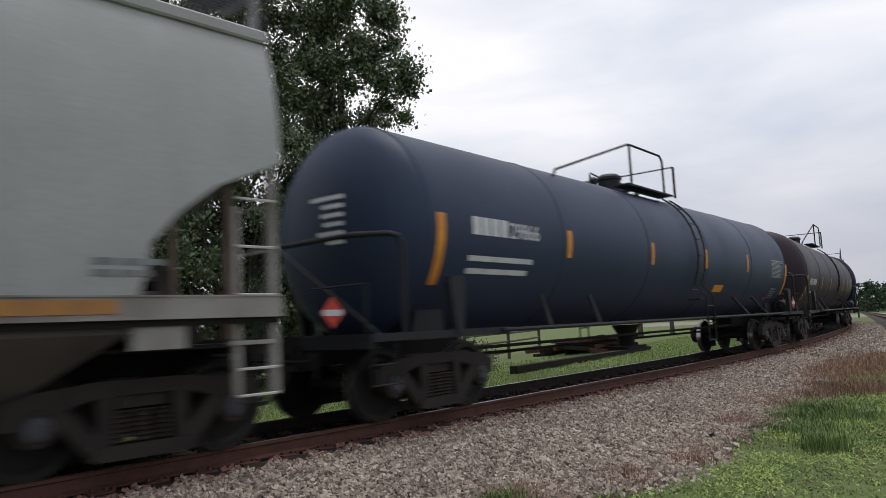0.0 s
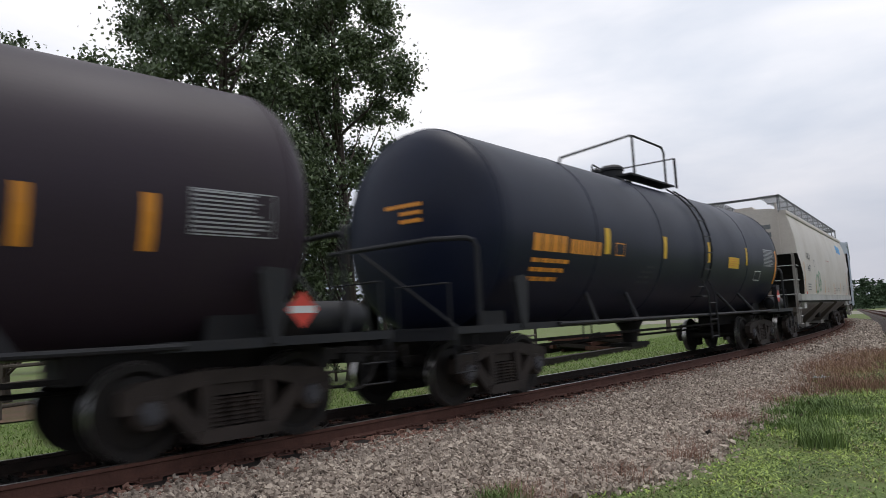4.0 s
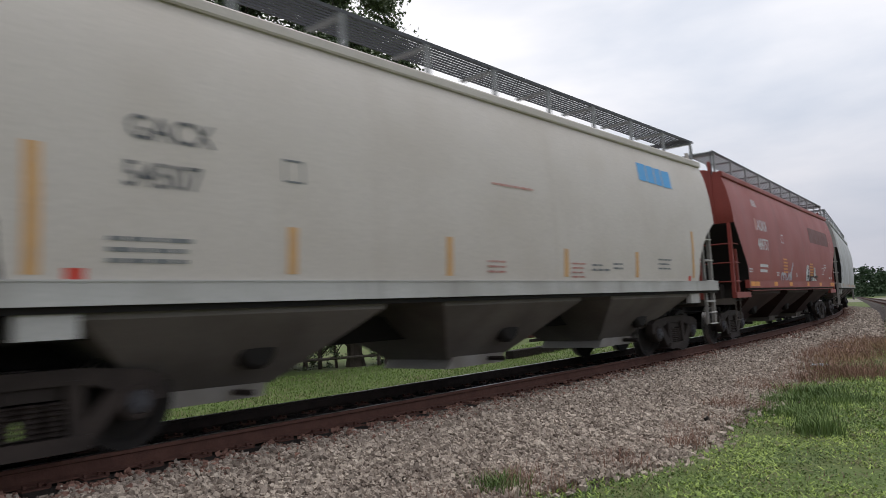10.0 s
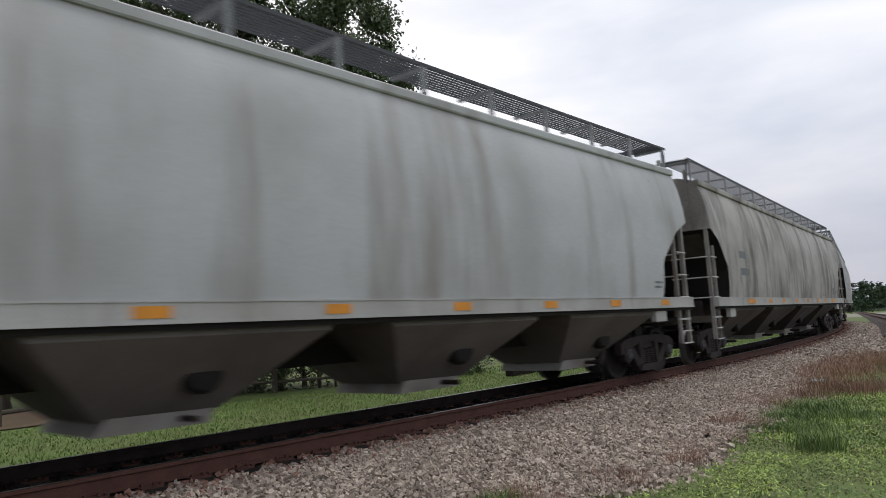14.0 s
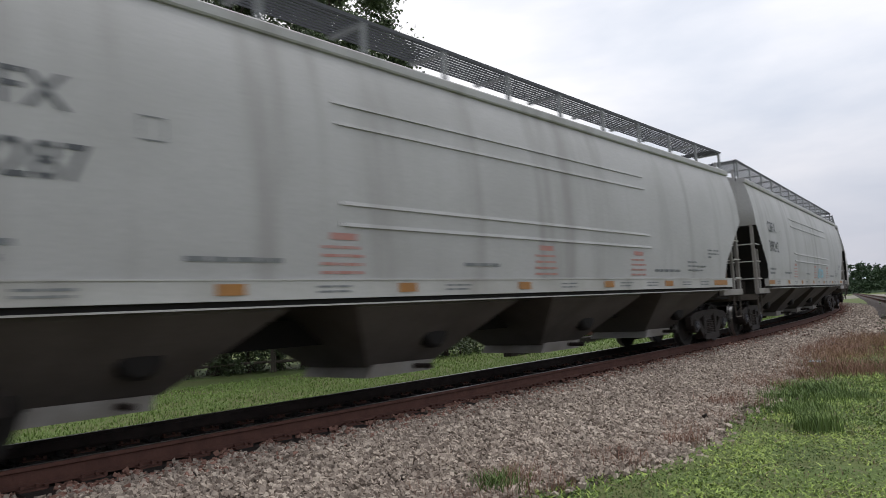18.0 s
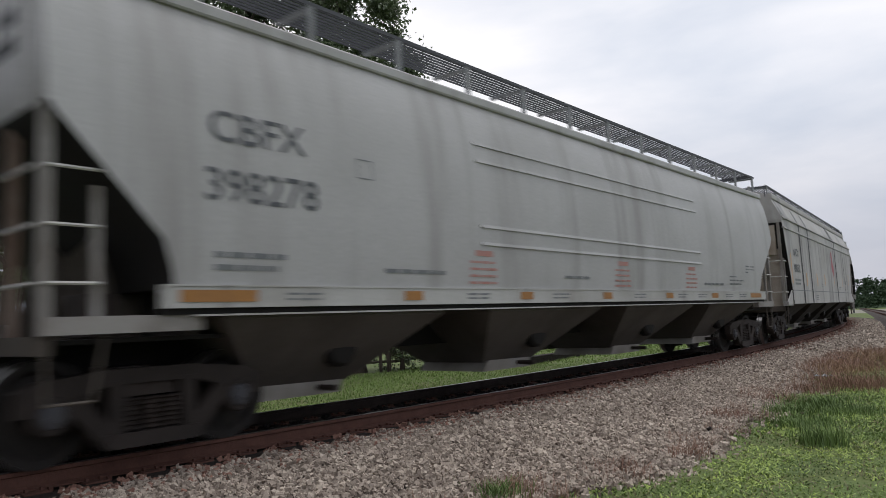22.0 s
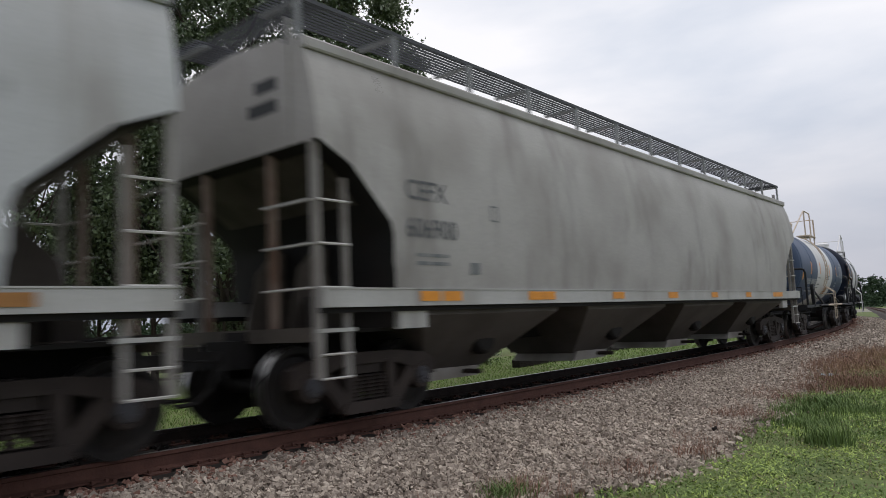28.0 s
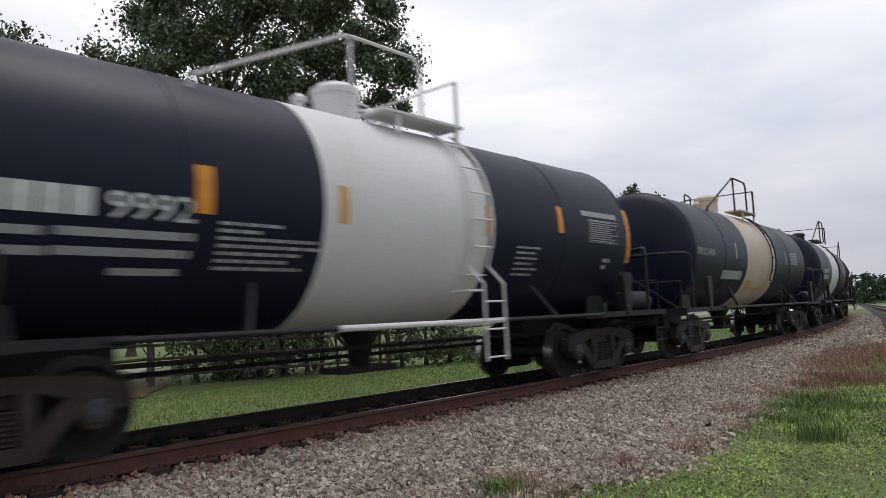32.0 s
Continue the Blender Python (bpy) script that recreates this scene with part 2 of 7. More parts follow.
# ---- small building blocks ----
def quad_box(bm, x0, x1, y0, y1, z0, z1, top=1.0):
    """A box; top narrows its upper face in y."""
    ym, h = (y0 + y1) / 2, (y1 - y0) / 2
    v = [bm.verts.new((x, ym + s * h * k, z)) for z, k in ((z0, 1.0), (z1, top)) for x, s in ((x0, -1), (x1, -1), (x1, 1), (x0, 1))]
    for f in ((3, 2, 1, 0), (4, 5, 6, 7), (0, 1, 5, 4), (1, 2, 6, 5), (2, 3, 7, 6), (3, 0, 4, 7)):
        bm.faces.new([v[i] for i in f])


def section(bm, pts, x0, x1):
    """A (y, z) outline drawn out along x."""
    a, b = [[bm.verts.new((x, y, z)) for y, z in pts] for x in (x0, x1)]
    for i in range(len(pts)):
        j = (i + 1) % len(pts)
        bm.faces.new((a[i], a[j], b[j], b[i]))
    bm.faces.new(a[::-1])
    bm.faces.new(b)


def rod(bm, p, q, r, n=6, r2=None):
    """A straight round bar from p to q."""
    p, q = Vector(p), Vector(q)
    d = (q - p).normalized()
    a = d.orthogonal().normalized()
    b = d.cross(a)
    r2 = r if r2 is None else r2
    ring = [[bm.verts.new(c + (a * math.cos(2 * math.pi * i / n) + b * math.sin(2 * math.pi * i / n)) * k) for i in range(n)] for c, k in ((p, r), (q, r2))]
    for i in range(n):
        j = (i + 1) % n
        bm.faces.new((ring[0][i], ring[0][j], ring[1][j], ring[1][i]))
    bm.faces.new(ring[0][::-1])
    bm.faces.new(ring[1])


def tube(bm, pts, r, n=6):
    """A bent round bar in one piece, with mitred corners."""
    pts = [Vector(p) for p in pts]
    dirs = [(q - p).normalized() for p, q in zip(pts, pts[1:])]
    a = dirs[0].orthogonal().normalized()
    rings = []
    for i, p in enumerate(pts):
        t = (dirs[max(0, i - 1)] + dirs[min(i, len(dirs) - 1)]).normalized()
        a = (a - t * a.dot(t)).normalized()
        b = t.cross(a)
        rings.append([bm.verts.new(p + (a * math.cos(2 * math.pi * k / n) + b * math.sin(2 * math.pi * k / n)) * r) for k in range(n)])
    for u, v in zip(rings, rings[1:]):
        for k in range(n):
            m = (k + 1) % n
            bm.faces.new((u[k], u[m], v[m], v[k]))
    bm.faces.new(rings[0][::-1])
    bm.faces.new(rings[-1])


def bar(bm, p, q, w, d):
    """A flat bar of width w (along y) and depth d between two points in an x-z plane."""
    p, q = Vector(p), Vector(q)
    t = (q - p).normalized()
    n = Vector((-t.z, 0, t.x)) * d / 2
    y = Vector((0, w / 2, 0))
    v = [bm.verts.new(c + s * n + k * y) for c in (p, q) for s, k in ((-1, -1), (1, -1), (1, 1), (-1, 1))]
    for f in ((0, 1, 2, 3), (7, 6, 5, 4), (0, 4, 5, 1), (1, 5, 6, 2), (2, 6, 7, 3), (3, 7, 4, 0)):
        bm.faces.new([v[i] for i in f])


def prism(bm, outline, y0, y1):
    """An outline of (x, z) points, extruded in y."""
    a = [bm.verts.new((x, y0, z)) for x, z in outline]
    b = [bm.verts.new((x, y1, z)) for x, z in outline]
    bm.faces.new(a)
    bm.faces.new(b[::-1])
    for i in range(len(a)):
        j = (i + 1) % len(a)
        bm.faces.new((a[j], a[i], b[i], b[j]))


def lathe(bm, outline, n=24, axis='Y', centre=(0, 0, 0)):
    """An outline of (radius, along) points, turned about the y, x or z axis."""
    rings = []
    for r, h in outline:
        ring = []
        for i in range(n):
            c, s = r * math.cos(2 * math.pi * i / n), r * math.sin(2 * math.pi * i / n)
            p = {'Y': (c, h, s), 'X': (h, c, s), 'Z': (c, s, h)}[axis]
            ring.append(bm.verts.new(Vector(p) + Vector(centre)))
        rings.append(ring)
    for a, b in zip(rings, rings[1:]):
        for i in range(n):
            j = (i + 1) % n
            bm.faces.new((a[i], a[j], b[j], b[i]))
    bm.faces.new(rings[0][::-1])
    bm.faces.new(rings[-1])


def mesh_of(name, bm, mat, smooth=False):
    bmesh.ops.recalc_face_normals(bm, faces=bm.faces)
    me = bpy.data.meshes.new(name)
    bm.to_mesh(me)
    bm.free()
    me.materials.append(mat)
    if smooth:
        me.polygons.foreach_set("use_smooth", [True] * len(me.polygons))
        me.set_sharp_from_angle(angle=radians(38))
    return me


def part(name, bm, mat, parent, label="", smooth=False, at=None):
    ob = new(name, bm if isinstance(bm, bpy.types.Mesh) else mesh_of(name, bm, mat, smooth))
    ob.parent = parent
    if at is not None:
        ob.matrix_basis = at
    if label:
        tagged(ob, label)
    return ob


def thing(name, label, category, at=None, group="", kind=""):
    ob = new(name)
    ob.empty_display_size = 0.2
    if at is not None:
        ob.matrix_basis = at
    return tagged(ob, label, category, group, kind)


def raw_mesh(name, verts, faces, mat, kind="", label="", smooth=False):
    me = bpy.data.meshes.new(name)
    me.from_pydata(np.asarray(verts).tolist(), [], np.asarray(faces).tolist() if not isinstance(faces, list) else faces)
    me.materials.append(mat)
    if smooth:
        me.polygons.foreach_set("use_smooth", [True] * len(me.polygons))
    ob = new(name, me)
    return tagged(ob, label, "", "", kind)


# ---- the line of the track ----
STEP = 0.25
S_GRID = np.arange(-420, 620, STEP)
CURVE = np.where(S_GRID < -45, 0.0, 0.004363) + 0.000015 * np.clip(S_GRID, 0, 58)
CURVE = CURVE * np.clip((72 - S_GRID) / 14, 0, 1)
TURN0 = radians(49.875)
HEAD = np.cumsum(CURVE) * STEP
ZERO = int(np.argmin(abs(S_GRID)))
HEAD = HEAD - HEAD[ZERO] + TURN0
X_GRID, Y_GRID = np.cumsum(np.cos(HEAD)) * STEP, np.cumsum(np.sin(HEAD)) * STEP
X_GRID, Y_GRID = X_GRID - X_GRID[ZERO], Y_GRID - Y_GRID[ZERO] + 11.4416


def climb(s):
    """The line climbs gently ahead."""
    s = np.clip(np.asarray(s, float), -45, 72)
    return 0.00434 * s + 0.000031 * np.clip(s, 0, None) ** 2


def ground_z(x, y):
    """Height of the ground, which climbs with the line."""
    return GROUND + float(climb(x * math.cos(TURN0) + (y - 11.44) * math.sin(TURN0)))


def on_track(s, off=0.0, z=0.0):
    """Places beside the track: s metres along it, off metres to the far side."""
    s = np.asarray(s, float)
    h = np.interp(s, S_GRID, HEAD)
    return np.stack([np.interp(s, S_GRID, X_GRID) - off * np.sin(h), np.interp(s, S_GRID, Y_GRID) + off * np.cos(h), np.broadcast_to(z, s.shape) + climb(s)], -1)


def sweep(name, outline, s_values, mat, closed=False, kind="", label="", smooth=False):
    """A cross-section of (off, z) points carried along the track."""
    s_values = np.asarray(s_values, float)
    k = len(outline)
    v = np.stack([on_track(s_values, o, z) for o, z in outline], 1).reshape(-1, 3)
    f = []
    for i in range(len(s_values) - 1):
        for j in range(k if closed else k - 1):
            a, b = i * k + j, i * k + (j + 1) % k
            f.append((a, b, b + k, a + k))
    return raw_mesh(name, v, f, mat, kind, label, smooth)


# ---- ground, track bed and rails ----
GROUND = -0.5
def make_ground():
    # one sheet to the horizon, with finer cells near by
    xs = np.unique(np.concatenate([np.linspace(-1800, 1800, 25), np.linspace(-60, 90, 76)]))
    ys = np.unique(np.concatenate([np.linspace(-900, 2600, 25), np.linspace(-30, 110, 71)]))
    v, f = [], []
    for y in ys:
        for x in xs:
            near = abs(x) < 60 and -30 < y < 110
            rise = 0.03 * noise.noise((x * 0.15, y * 0.15, 0)) if near else 0.0
            v.append((x, y, ground_z(x, y) + rise))
    w = len(xs)
    for j in range(len(ys) - 1):
        for i in range(w - 1):
            f.append((j * w + i, j * w + i + 1, (j + 1) * w + i + 1, (j + 1) * w + i))
    ob = raw_mesh("ground", v, f, M_SOIL, "structure", "short green grass over brown soil", True)
    s = np.concatenate([np.arange(-60, 70, 1.0), np.arange(70, 400, 10.0)])
    sweep("track_bed", [(-4.7, -0.62), (-4.3, -0.50), (-3.3, -0.465), (-2.6, -0.36), (-1.7, -0.225), (-0.9, -0.2), (0.9, -0.2), (1.7, -0.23), (2.6, -0.5), (3.0, -0.62)], s,
          M_BED, kind="structure", label="packed grey brown ballast bed under the rails")
    # a bare dirt strip and a pale lane beyond the line
    def patch(name, pts, z, mat, label):
        ring = []
        for (x0, y0), (x1, y1) in zip(pts, pts[1:] + pts[:1]):
            for k in range(16):
                u = k / 16
                x, y = x0 + (x1 - x0) * u, y0 + (y1 - y0) * u
                ring.append((x + 0.7 * noise.noise((x * 0.6, y * 0.6, 2)), y + 0.7 * noise.noise((x * 0.6, y * 0.6, 9)), ground_z(x, y) + z))
        raw_mesh(name, ring, [tuple(range(len(ring)))], mat, "structure", label)
    patch("dirt_strip", [(-15, 12.5), (-10.2, 15.6), (-8.0, 17.2), (-8.2, 20.4), (-9.8, 22.6), (-13.6, 20.8), (-19, 18)], 0.034, M_DIRT, "bare brown dirt beside the lane")
    patch("lane", [(-12.2, 27.8), (-12.8, 31.0), (-17.6, 33.6), (-26, 33.6), (-26, 31.6), (-16, 30.2)], 0.038, M_ROAD, "pale gravel lane across the grass")
    patch("yard", [(30, 120), (170, 120), (170, 230), (60, 230)], 0.02, M_ROAD, "pale distant gravel yard")


RAIL = [(-0.07, -0.17), (-0.07, -0.155), (-0.012, -0.135), (-0.012, -0.045), (-0.036, -0.035), (-0.036, -0.004), (-0.028, 0.0)]
def make_rails():
    s = np.concatenate([np.arange(-60, 70, 0.5), np.arange(70, 400, 10.0)])
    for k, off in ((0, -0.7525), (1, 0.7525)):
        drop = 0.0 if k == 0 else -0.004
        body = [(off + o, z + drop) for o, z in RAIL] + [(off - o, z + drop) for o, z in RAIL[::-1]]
        ob = sweep("rail", body, s, M_RUST_RAIL if k == 0 else M_SHADERAIL, True, label="rust brown steel rail with a worn bright head" if k == 0 else "far steel rail coloured dark for shade, with a worn bright head")
        tagged(ob, category="rail", group="rails of the line")
        head = sweep("rail_head", [(off - 0.03, 0.0006 + drop), (off - 0.02, 0.002 + drop), (off + 0.02, 0.002 + drop), (off + 0.03, 0.0006 + drop)], s, M_RAIL_HEAD, label="bright worn running surface")
        head.parent = ob
    # timber ties with plates, built once and laid along the line
    bm = bmesh.new()
    quad_box(bm, -0.115, 0.115, -1.30, 1.30, -0.34, -0.178)
    bmesh.ops.bevel(bm, geom=bm.edges[:], offset=0.012, segments=1, affect='EDGES')
    tie_mesh = mesh_of("tie", bm, M_TIE)
    bm = bmesh.new()
    for y in (-0.7525, 0.7525):
        quad_box(bm, -0.10, 0.10, y - 0.19, y + 0.19, -0.18, -0.163)
        for dx in (-0.06, 0.06):
            for dy in (-0.10, 0.10):
                quad_box(bm, dx - 0.012, dx + 0.012, y + dy - 0.02, y + dy + 0.02, -0.163, -0.135)
        quad_box(bm, 0.115, 0.15, y - 0.11, y + 0.11, -0.19, -0.15)
        break
    plate_mesh = mesh_of("tie_plate", bm, M_RUST_RAIL)
    for i, s0 in enumerate(np.arange(-15.86, 62, 0.495)):
        p = on_track(s0)
        h = float(np.interp(s0, S_GRID, HEAD))
        t = new("tie", tie_mesh)
        t.matrix_basis = pose(p[0], p[1], p[2] - 0.004, 0, 0, math.degrees(h) + random.uniform(-0.8, 0.8))
        tagged(t, "dark creosoted timber tie bedded in crushed stone", "railway tie", "ties of the line")
        part("tie_plate", plate_mesh, None, t, "rusty steel plate and spikes")
        part("tie_plate", plate_mesh, None, t, "rusty steel plate and spikes", at=pose(0, 1.505, -0.004))
    # a second line farther on
    a, b = Vector((36.0, 58.5, 0.3)), Vector((150.0, 265.0, 0.3))
    d = (b - a).normalized()
    nrm = Vector((-d.y, d.x, 0))
    bm = bmesh.new()
    for o0, z0, o1, z1 in ((-2.4, -0.62, -1.4, -0.2), (-1.4, -0.2, 1.4, -0.2), (1.4, -0.2, 2.4, -0.62)):
        v = [a - d * 30 + nrm * o0, a + d * 500 + nrm * o0, a + d * 500 + nrm * o1, a - d * 30 + nrm * o1]
        bm.faces.new([bm.verts.new((p.x, p.y, p.z + z)) for p, z in zip(v, (z0, z0, z1, z1))])
    part("second_track_bed", bm, M_BED, None)
    tagged(bpy.data.objects["second_track_bed"], "grey ballast bed of a parallel line", kind="structure")
    for off in (-0.75, 0.75):
        bm = bmesh.new()
        for w, z0, z1 in ((0.07, -0.2, -0.16), (0.02, -0.16, -0.04), (0.036, -0.04, 0.0)):
            p = [a - d * 30 + nrm * (off - w), a + d * 500 + nrm * (off - w), a + d * 500 + nrm * (off + w), a - d * 30 + nrm * (off + w)]
            lo = [bm.verts.new((q.x, q.y, q.z + z0)) for q in p]
            hi = [bm.verts.new((q.x, q.y, q.z + z1)) for q in p]
            bm.faces.new(hi)
            for i in range(4):
                bm.faces.new((lo[i], lo[(i + 1) % 4], hi[(i + 1) % 4], hi[i]))
        ob = part("rail", bm, M_RUST_RAIL, None)
        tagged(ob, "rust brown rail of a parallel line", "rail", "rails of the second line")


def scatter_stones(name, count, s_range, off_range, size, mat, keep, label, seed):
    """Crushed stones, eight-cornered and uneven, laid on the shoulder of the bed."""
    rng = np.random.default_rng(seed)
    s = rng.uniform(*s_range, count)
    off = rng.uniform(*off_range, count)
    ok = keep(s, off, rng)
    s, off = s[ok], off[ok]
    n = len(s)
    z = np.interp(off, [-4.6, -4.2, -3.3, -2.6, -1.7, -0.9, 0.9, 1.7, 2.6], [-0.52, -0.49, -0.465, -0.36, -0.225, -0.2, -0.2, -0.23, -0.5])
    c = on_track(s, off)
    c[:, 2] += z + rng.uniform(-0.005, 0.03, n)
    cube = np.array([(x, y, w) for w in (-1, 1) for x, y in ((-1, -1), (1, -1), (1, 1), (-1, 1))], float)
    v = cube[None] * rng.uniform(0.55, 1.15, (n, 8, 3))
    dims = rng.uniform(*size, (n, 1, 1)) * rng.uniform(0.6, 1.15, (n, 1, 3)) * np.array([1.0, 0.85, 0.6])
    v = v * dims * 0.5
    q = rng.normal(size=(n, 4))
    q[:, 0] += 1.2
    q /= np.linalg.norm(q, axis=1)[:, None]
    w, x, y, u = q.T
    R = np.stack([1 - 2 * (y * y + u * u), 2 * (x * y - u * w), 2 * (x * u + y * w), 2 * (x * y + u * w), 1 - 2 * (x * x + u * u), 2 * (y * u - x * w),
                  2 * (x * u - y * w), 2 * (y * u + x * w), 1 - 2 * (x * x + y * y)], -1).reshape(n, 3, 3)
    v = np.einsum('nij,nkj->nki', R, v) + c[:, None]
    faces = np.array([(3, 2, 1, 0), (4, 5, 6, 7), (0, 1, 5, 4), (1, 2, 6, 5), (2, 3, 7, 6), (3, 0, 4, 7)])
    f = (faces[None] + 8 * np.arange(n)[:, None, None]).reshape(-1, 4)
    return raw_mesh(name, v.reshape(-1, 3), f, mat, "stuff", label)


def edge_of_grass(s):
    base = np.interp(s, [-40, -6, -3.5, -2.5, -1.7, -0.15, 2.1, 4.6, 9.1, 13, 16, 60], [-3.4, -3.5, -3.6, -4.05, -4.2, -4.0, -3.75, -3.45, -3.05, -3.1, -3.3, -3.3])
    return base + 0.07 * np.sin(s * 1.9) + 0.05 * np.sin(s * 4.3 + 1)


def make_ballast():
    near = lambda s, off, r: (off > edge_of_grass(s) - r.exponential(0.12, len(s))) & ~tie_hole(s, off) & (r.uniform(size=len(s)) < np.clip((-off - 0.95) / 0.45, 0.0, 1))
    rust = lambda s, off, r: ~tie_hole(s, off) & (r.uniform(size=len(s)) < np.clip((1.75 + off) / 0.5, 0.05, 1))
    scatter_stones("ballast_stones", 78000, (-8, 7), (-4.6, -0.9), (0.034, 0.076), M_STONE, near, "loose grey and pinkish crushed stone ballast", 1)
    scatter_stones("ballast_stones", 20000, (7, 14), (-4.2, -0.9), (0.045, 0.09), M_STONE, near, "loose grey and pinkish crushed stone ballast", 7)
    scatter_stones("ballast_stones", 5000, (-11, -8), (-3.9, -0.9), (0.05, 0.1), M_STONE, near, "loose grey and pinkish crushed stone ballast", 8)
    scatter_stones("ballast_stones", 19000, (14, 64), (-4.2, -0.9), (0.06, 0.13), M_STONE, near, "loose grey and pinkish crushed stone ballast", 2)
    far_left = lambda s, off, r: (off > -3.3 - r.exponential(0.15, len(s))) & (r.uniform(size=len(s)) < np.clip((-off - 0.95) / 0.45, 0.0, 1))
    scatter_stones("ballast_stones", 16000, (-50, -11), (-3.9, -0.9), (0.07, 0.14), M_STONE, far_left, "loose grey and pinkish crushed stone ballast", 6)
    scatter_stones("rusty_ballast_stones", 14000, (-11, 14), (-1.8, -0.86), (0.03, 0.075), M_STONE_RUST, rust, "rust brown ballast stones along the rail foot", 3)
    scatter_stones("rusty_ballast_stones", 9000, (14, 64), (-1.9, -0.86), (0.05, 0.11), M_STONE_RUST, rust, "rust brown ballast stones along the rail foot", 4)
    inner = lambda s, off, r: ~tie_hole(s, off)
    scatter_stones("oily_ballast_stones", 12000, (-14, 20), (-0.65, 1.9), (0.05, 0.1), M_STONE_SHADE, inner, "ballast stones under the train, coloured near-black for its shade", 5)


def tie_hole(s, off):
    phase = np.mod(s + 15.86 + 0.13, 0.495)
    return (phase < 0.30) & (off > -1.16 + 0.07 * np.sin(s * 7.0))


def scatter_blades(name, place, height, width, mat, label, seed, lean=0.5):
    """Bent tapering blades, one at each place."""
    rng = np.random.default_rng(seed)
    n = len(place)
    a = rng.uniform(0, 2 * np.pi, n)
    h = rng.uniform(*height, n)
    wd = rng.uniform(*width, n)
    side = np.stack([np.cos(a), np.sin(a), np.zeros(n)], -1) * wd[:, None] * 0.5
    b = a + np.pi / 2 + rng.normal(0, 0.5, n)
    go = np.stack([np.cos(b), np.sin(b), np.zeros(n)], -1) * (h * rng.uniform(0.1, lean, n))[:, None]
    up = np.zeros((n, 3))
    up[:, 2] = h
    v = np.stack([place - side, place + side, place + side * 0.7 + go * 0.45 + up * 0.6, place - side * 0.7 + go * 0.45 + up * 0.6, place + go * 1.5 + up], 1)
    i = 5 * np.arange(n)[:, None]
    f = (i + np.array([[0, 1, 2, 3]])).tolist() + (i + np.array([[3, 2, 4]])).tolist()
    return raw_mesh(name, v.reshape(-1, 3), f, mat, "stuff", label)


def make_grass():
    rng = np.random.default_rng(7)

    def strip(count, s_range, off_range, keep=None):
        s, off = rng.uniform(*s_range, count), rng.uniform(*off_range, count)
        if keep is not None:
            k = keep(s, off)
            s, off = s[k], off[k]
        p = on_track(s, off)
        p[:, 2] += np.interp(off, [-4.4, -3.3, -2.8], [GROUND, -0.475, -0.39]) if off_range[0] < 0 else GROUND
        return p
    lumps = lambda s, off: np.array([noise.noise((a * 1.1, b * 1.1, 3)) for a, b in zip(s, off)])
    green = lambda s, off: (off < edge_of_grass(s) + 0.35 * rng.normal(size=len(s)) - 0.1) & (lumps(s, off) > -0.45 + 0.4 * rng.uniform(size=len(s)) * (off > -4))
    near_edge = lambda s, off: np.clip((edge_of_grass(s) - off) / 0.8, 0, 1)
    yellow = lambda s, off: (lumps(s * 0.9, off * 0.9) + 0.25 * rng.normal(size=len(s)) > 0.02) & (rng.uniform(size=len(s)) < 0.15 + 0.85 * near_edge(s, off)) & (off < edge_of_grass(s) + 0.15)
    thatch = lambda s, off: (off < edge_of_grass(s) + 0.3 * rng.normal(size=len(s))) & (lumps(s * 1.6 + 9, off * 1.6) < 0.1)
    scatter_blades("grass", strip(70000, (-6, 12), (-8.0, -2.7), green), (0.012, 0.042), (0.008, 0.016), M_BLADE, "short fresh green grass and weeds", 11, 1.5)
    scatter_blades("creeping_weeds", strip(210000, (-6, 16), (-8.0, -2.8), yellow), (0.012, 0.04), (0.012, 0.028), M_BLADE_LIGHT, "bright yellow green creeping weeds", 18, 2.2)
    low = lambda s, off: (off < edge_of_grass(s) + 0.2 * rng.normal(size=len(s)) - 0.1) & (lumps(s * 1.3 + 5, off * 1.3) + 0.2 * rng.normal(size=len(s)) > -0.18)
    scatter_blades("low_weeds", strip(120000, (-6, 14), (-7.5, -2.8), low), (0.01, 0.035), (0.010, 0.022), M_BLADE, "low dark green leafy weeds", 21, 1.6)
    scatter_blades("grass", strip(26000, (-34, -6), (-12.0, -2.9), low), (0.03, 0.08), (0.02, 0.05), M_BLADE, "short fresh green grass and weeds", 22, 1.5)
    scatter_blades("grass", strip(16000, (-6, 16), (-14.0, -7.5), low), (0.02, 0.05), (0.02, 0.05), M_BLADE, "short fresh green grass and weeds", 23, 1.5)
    scatter_blades("dry_thatch", strip(26000, (-8, 14), (-7.5, -2.6), thatch), (0.015, 0.06), (0.005, 0.012), M_THATCH, "dry brown thatch between the grass", 19, 2.5)
    scatter_blades("grass", strip(12000, (11, 30), (-9, -2.6), green), (0.025, 0.07), (0.016, 0.034), M_BLADE, "short fresh green grass and weeds", 12, 1.0)
    # brown dead weeds along the stone edge, thicker farther on
    brown = lambda s, off: (abs(off - edge_of_grass(s) - 0.1) < 0.45) & (lumps(s * 1.7, off) > 0.05)
    scatter_blades("dry_weeds", strip(16000, (-8, 5), (-4.2, -2.2), brown), (0.05, 0.17), (0.003, 0.006), M_DRY, "thin brown dead weeds at the stone edge", 13, 0.7)
    wild = lambda s, off: lumps(s * 0.7, off * 1.1) + 0.35 * rng.normal(size=len(s)) > -0.12 + 1.0 * np.abs(off - edge_of_grass(s) + 0.35) - 0.06 * np.clip(s - 6, 0, 6)
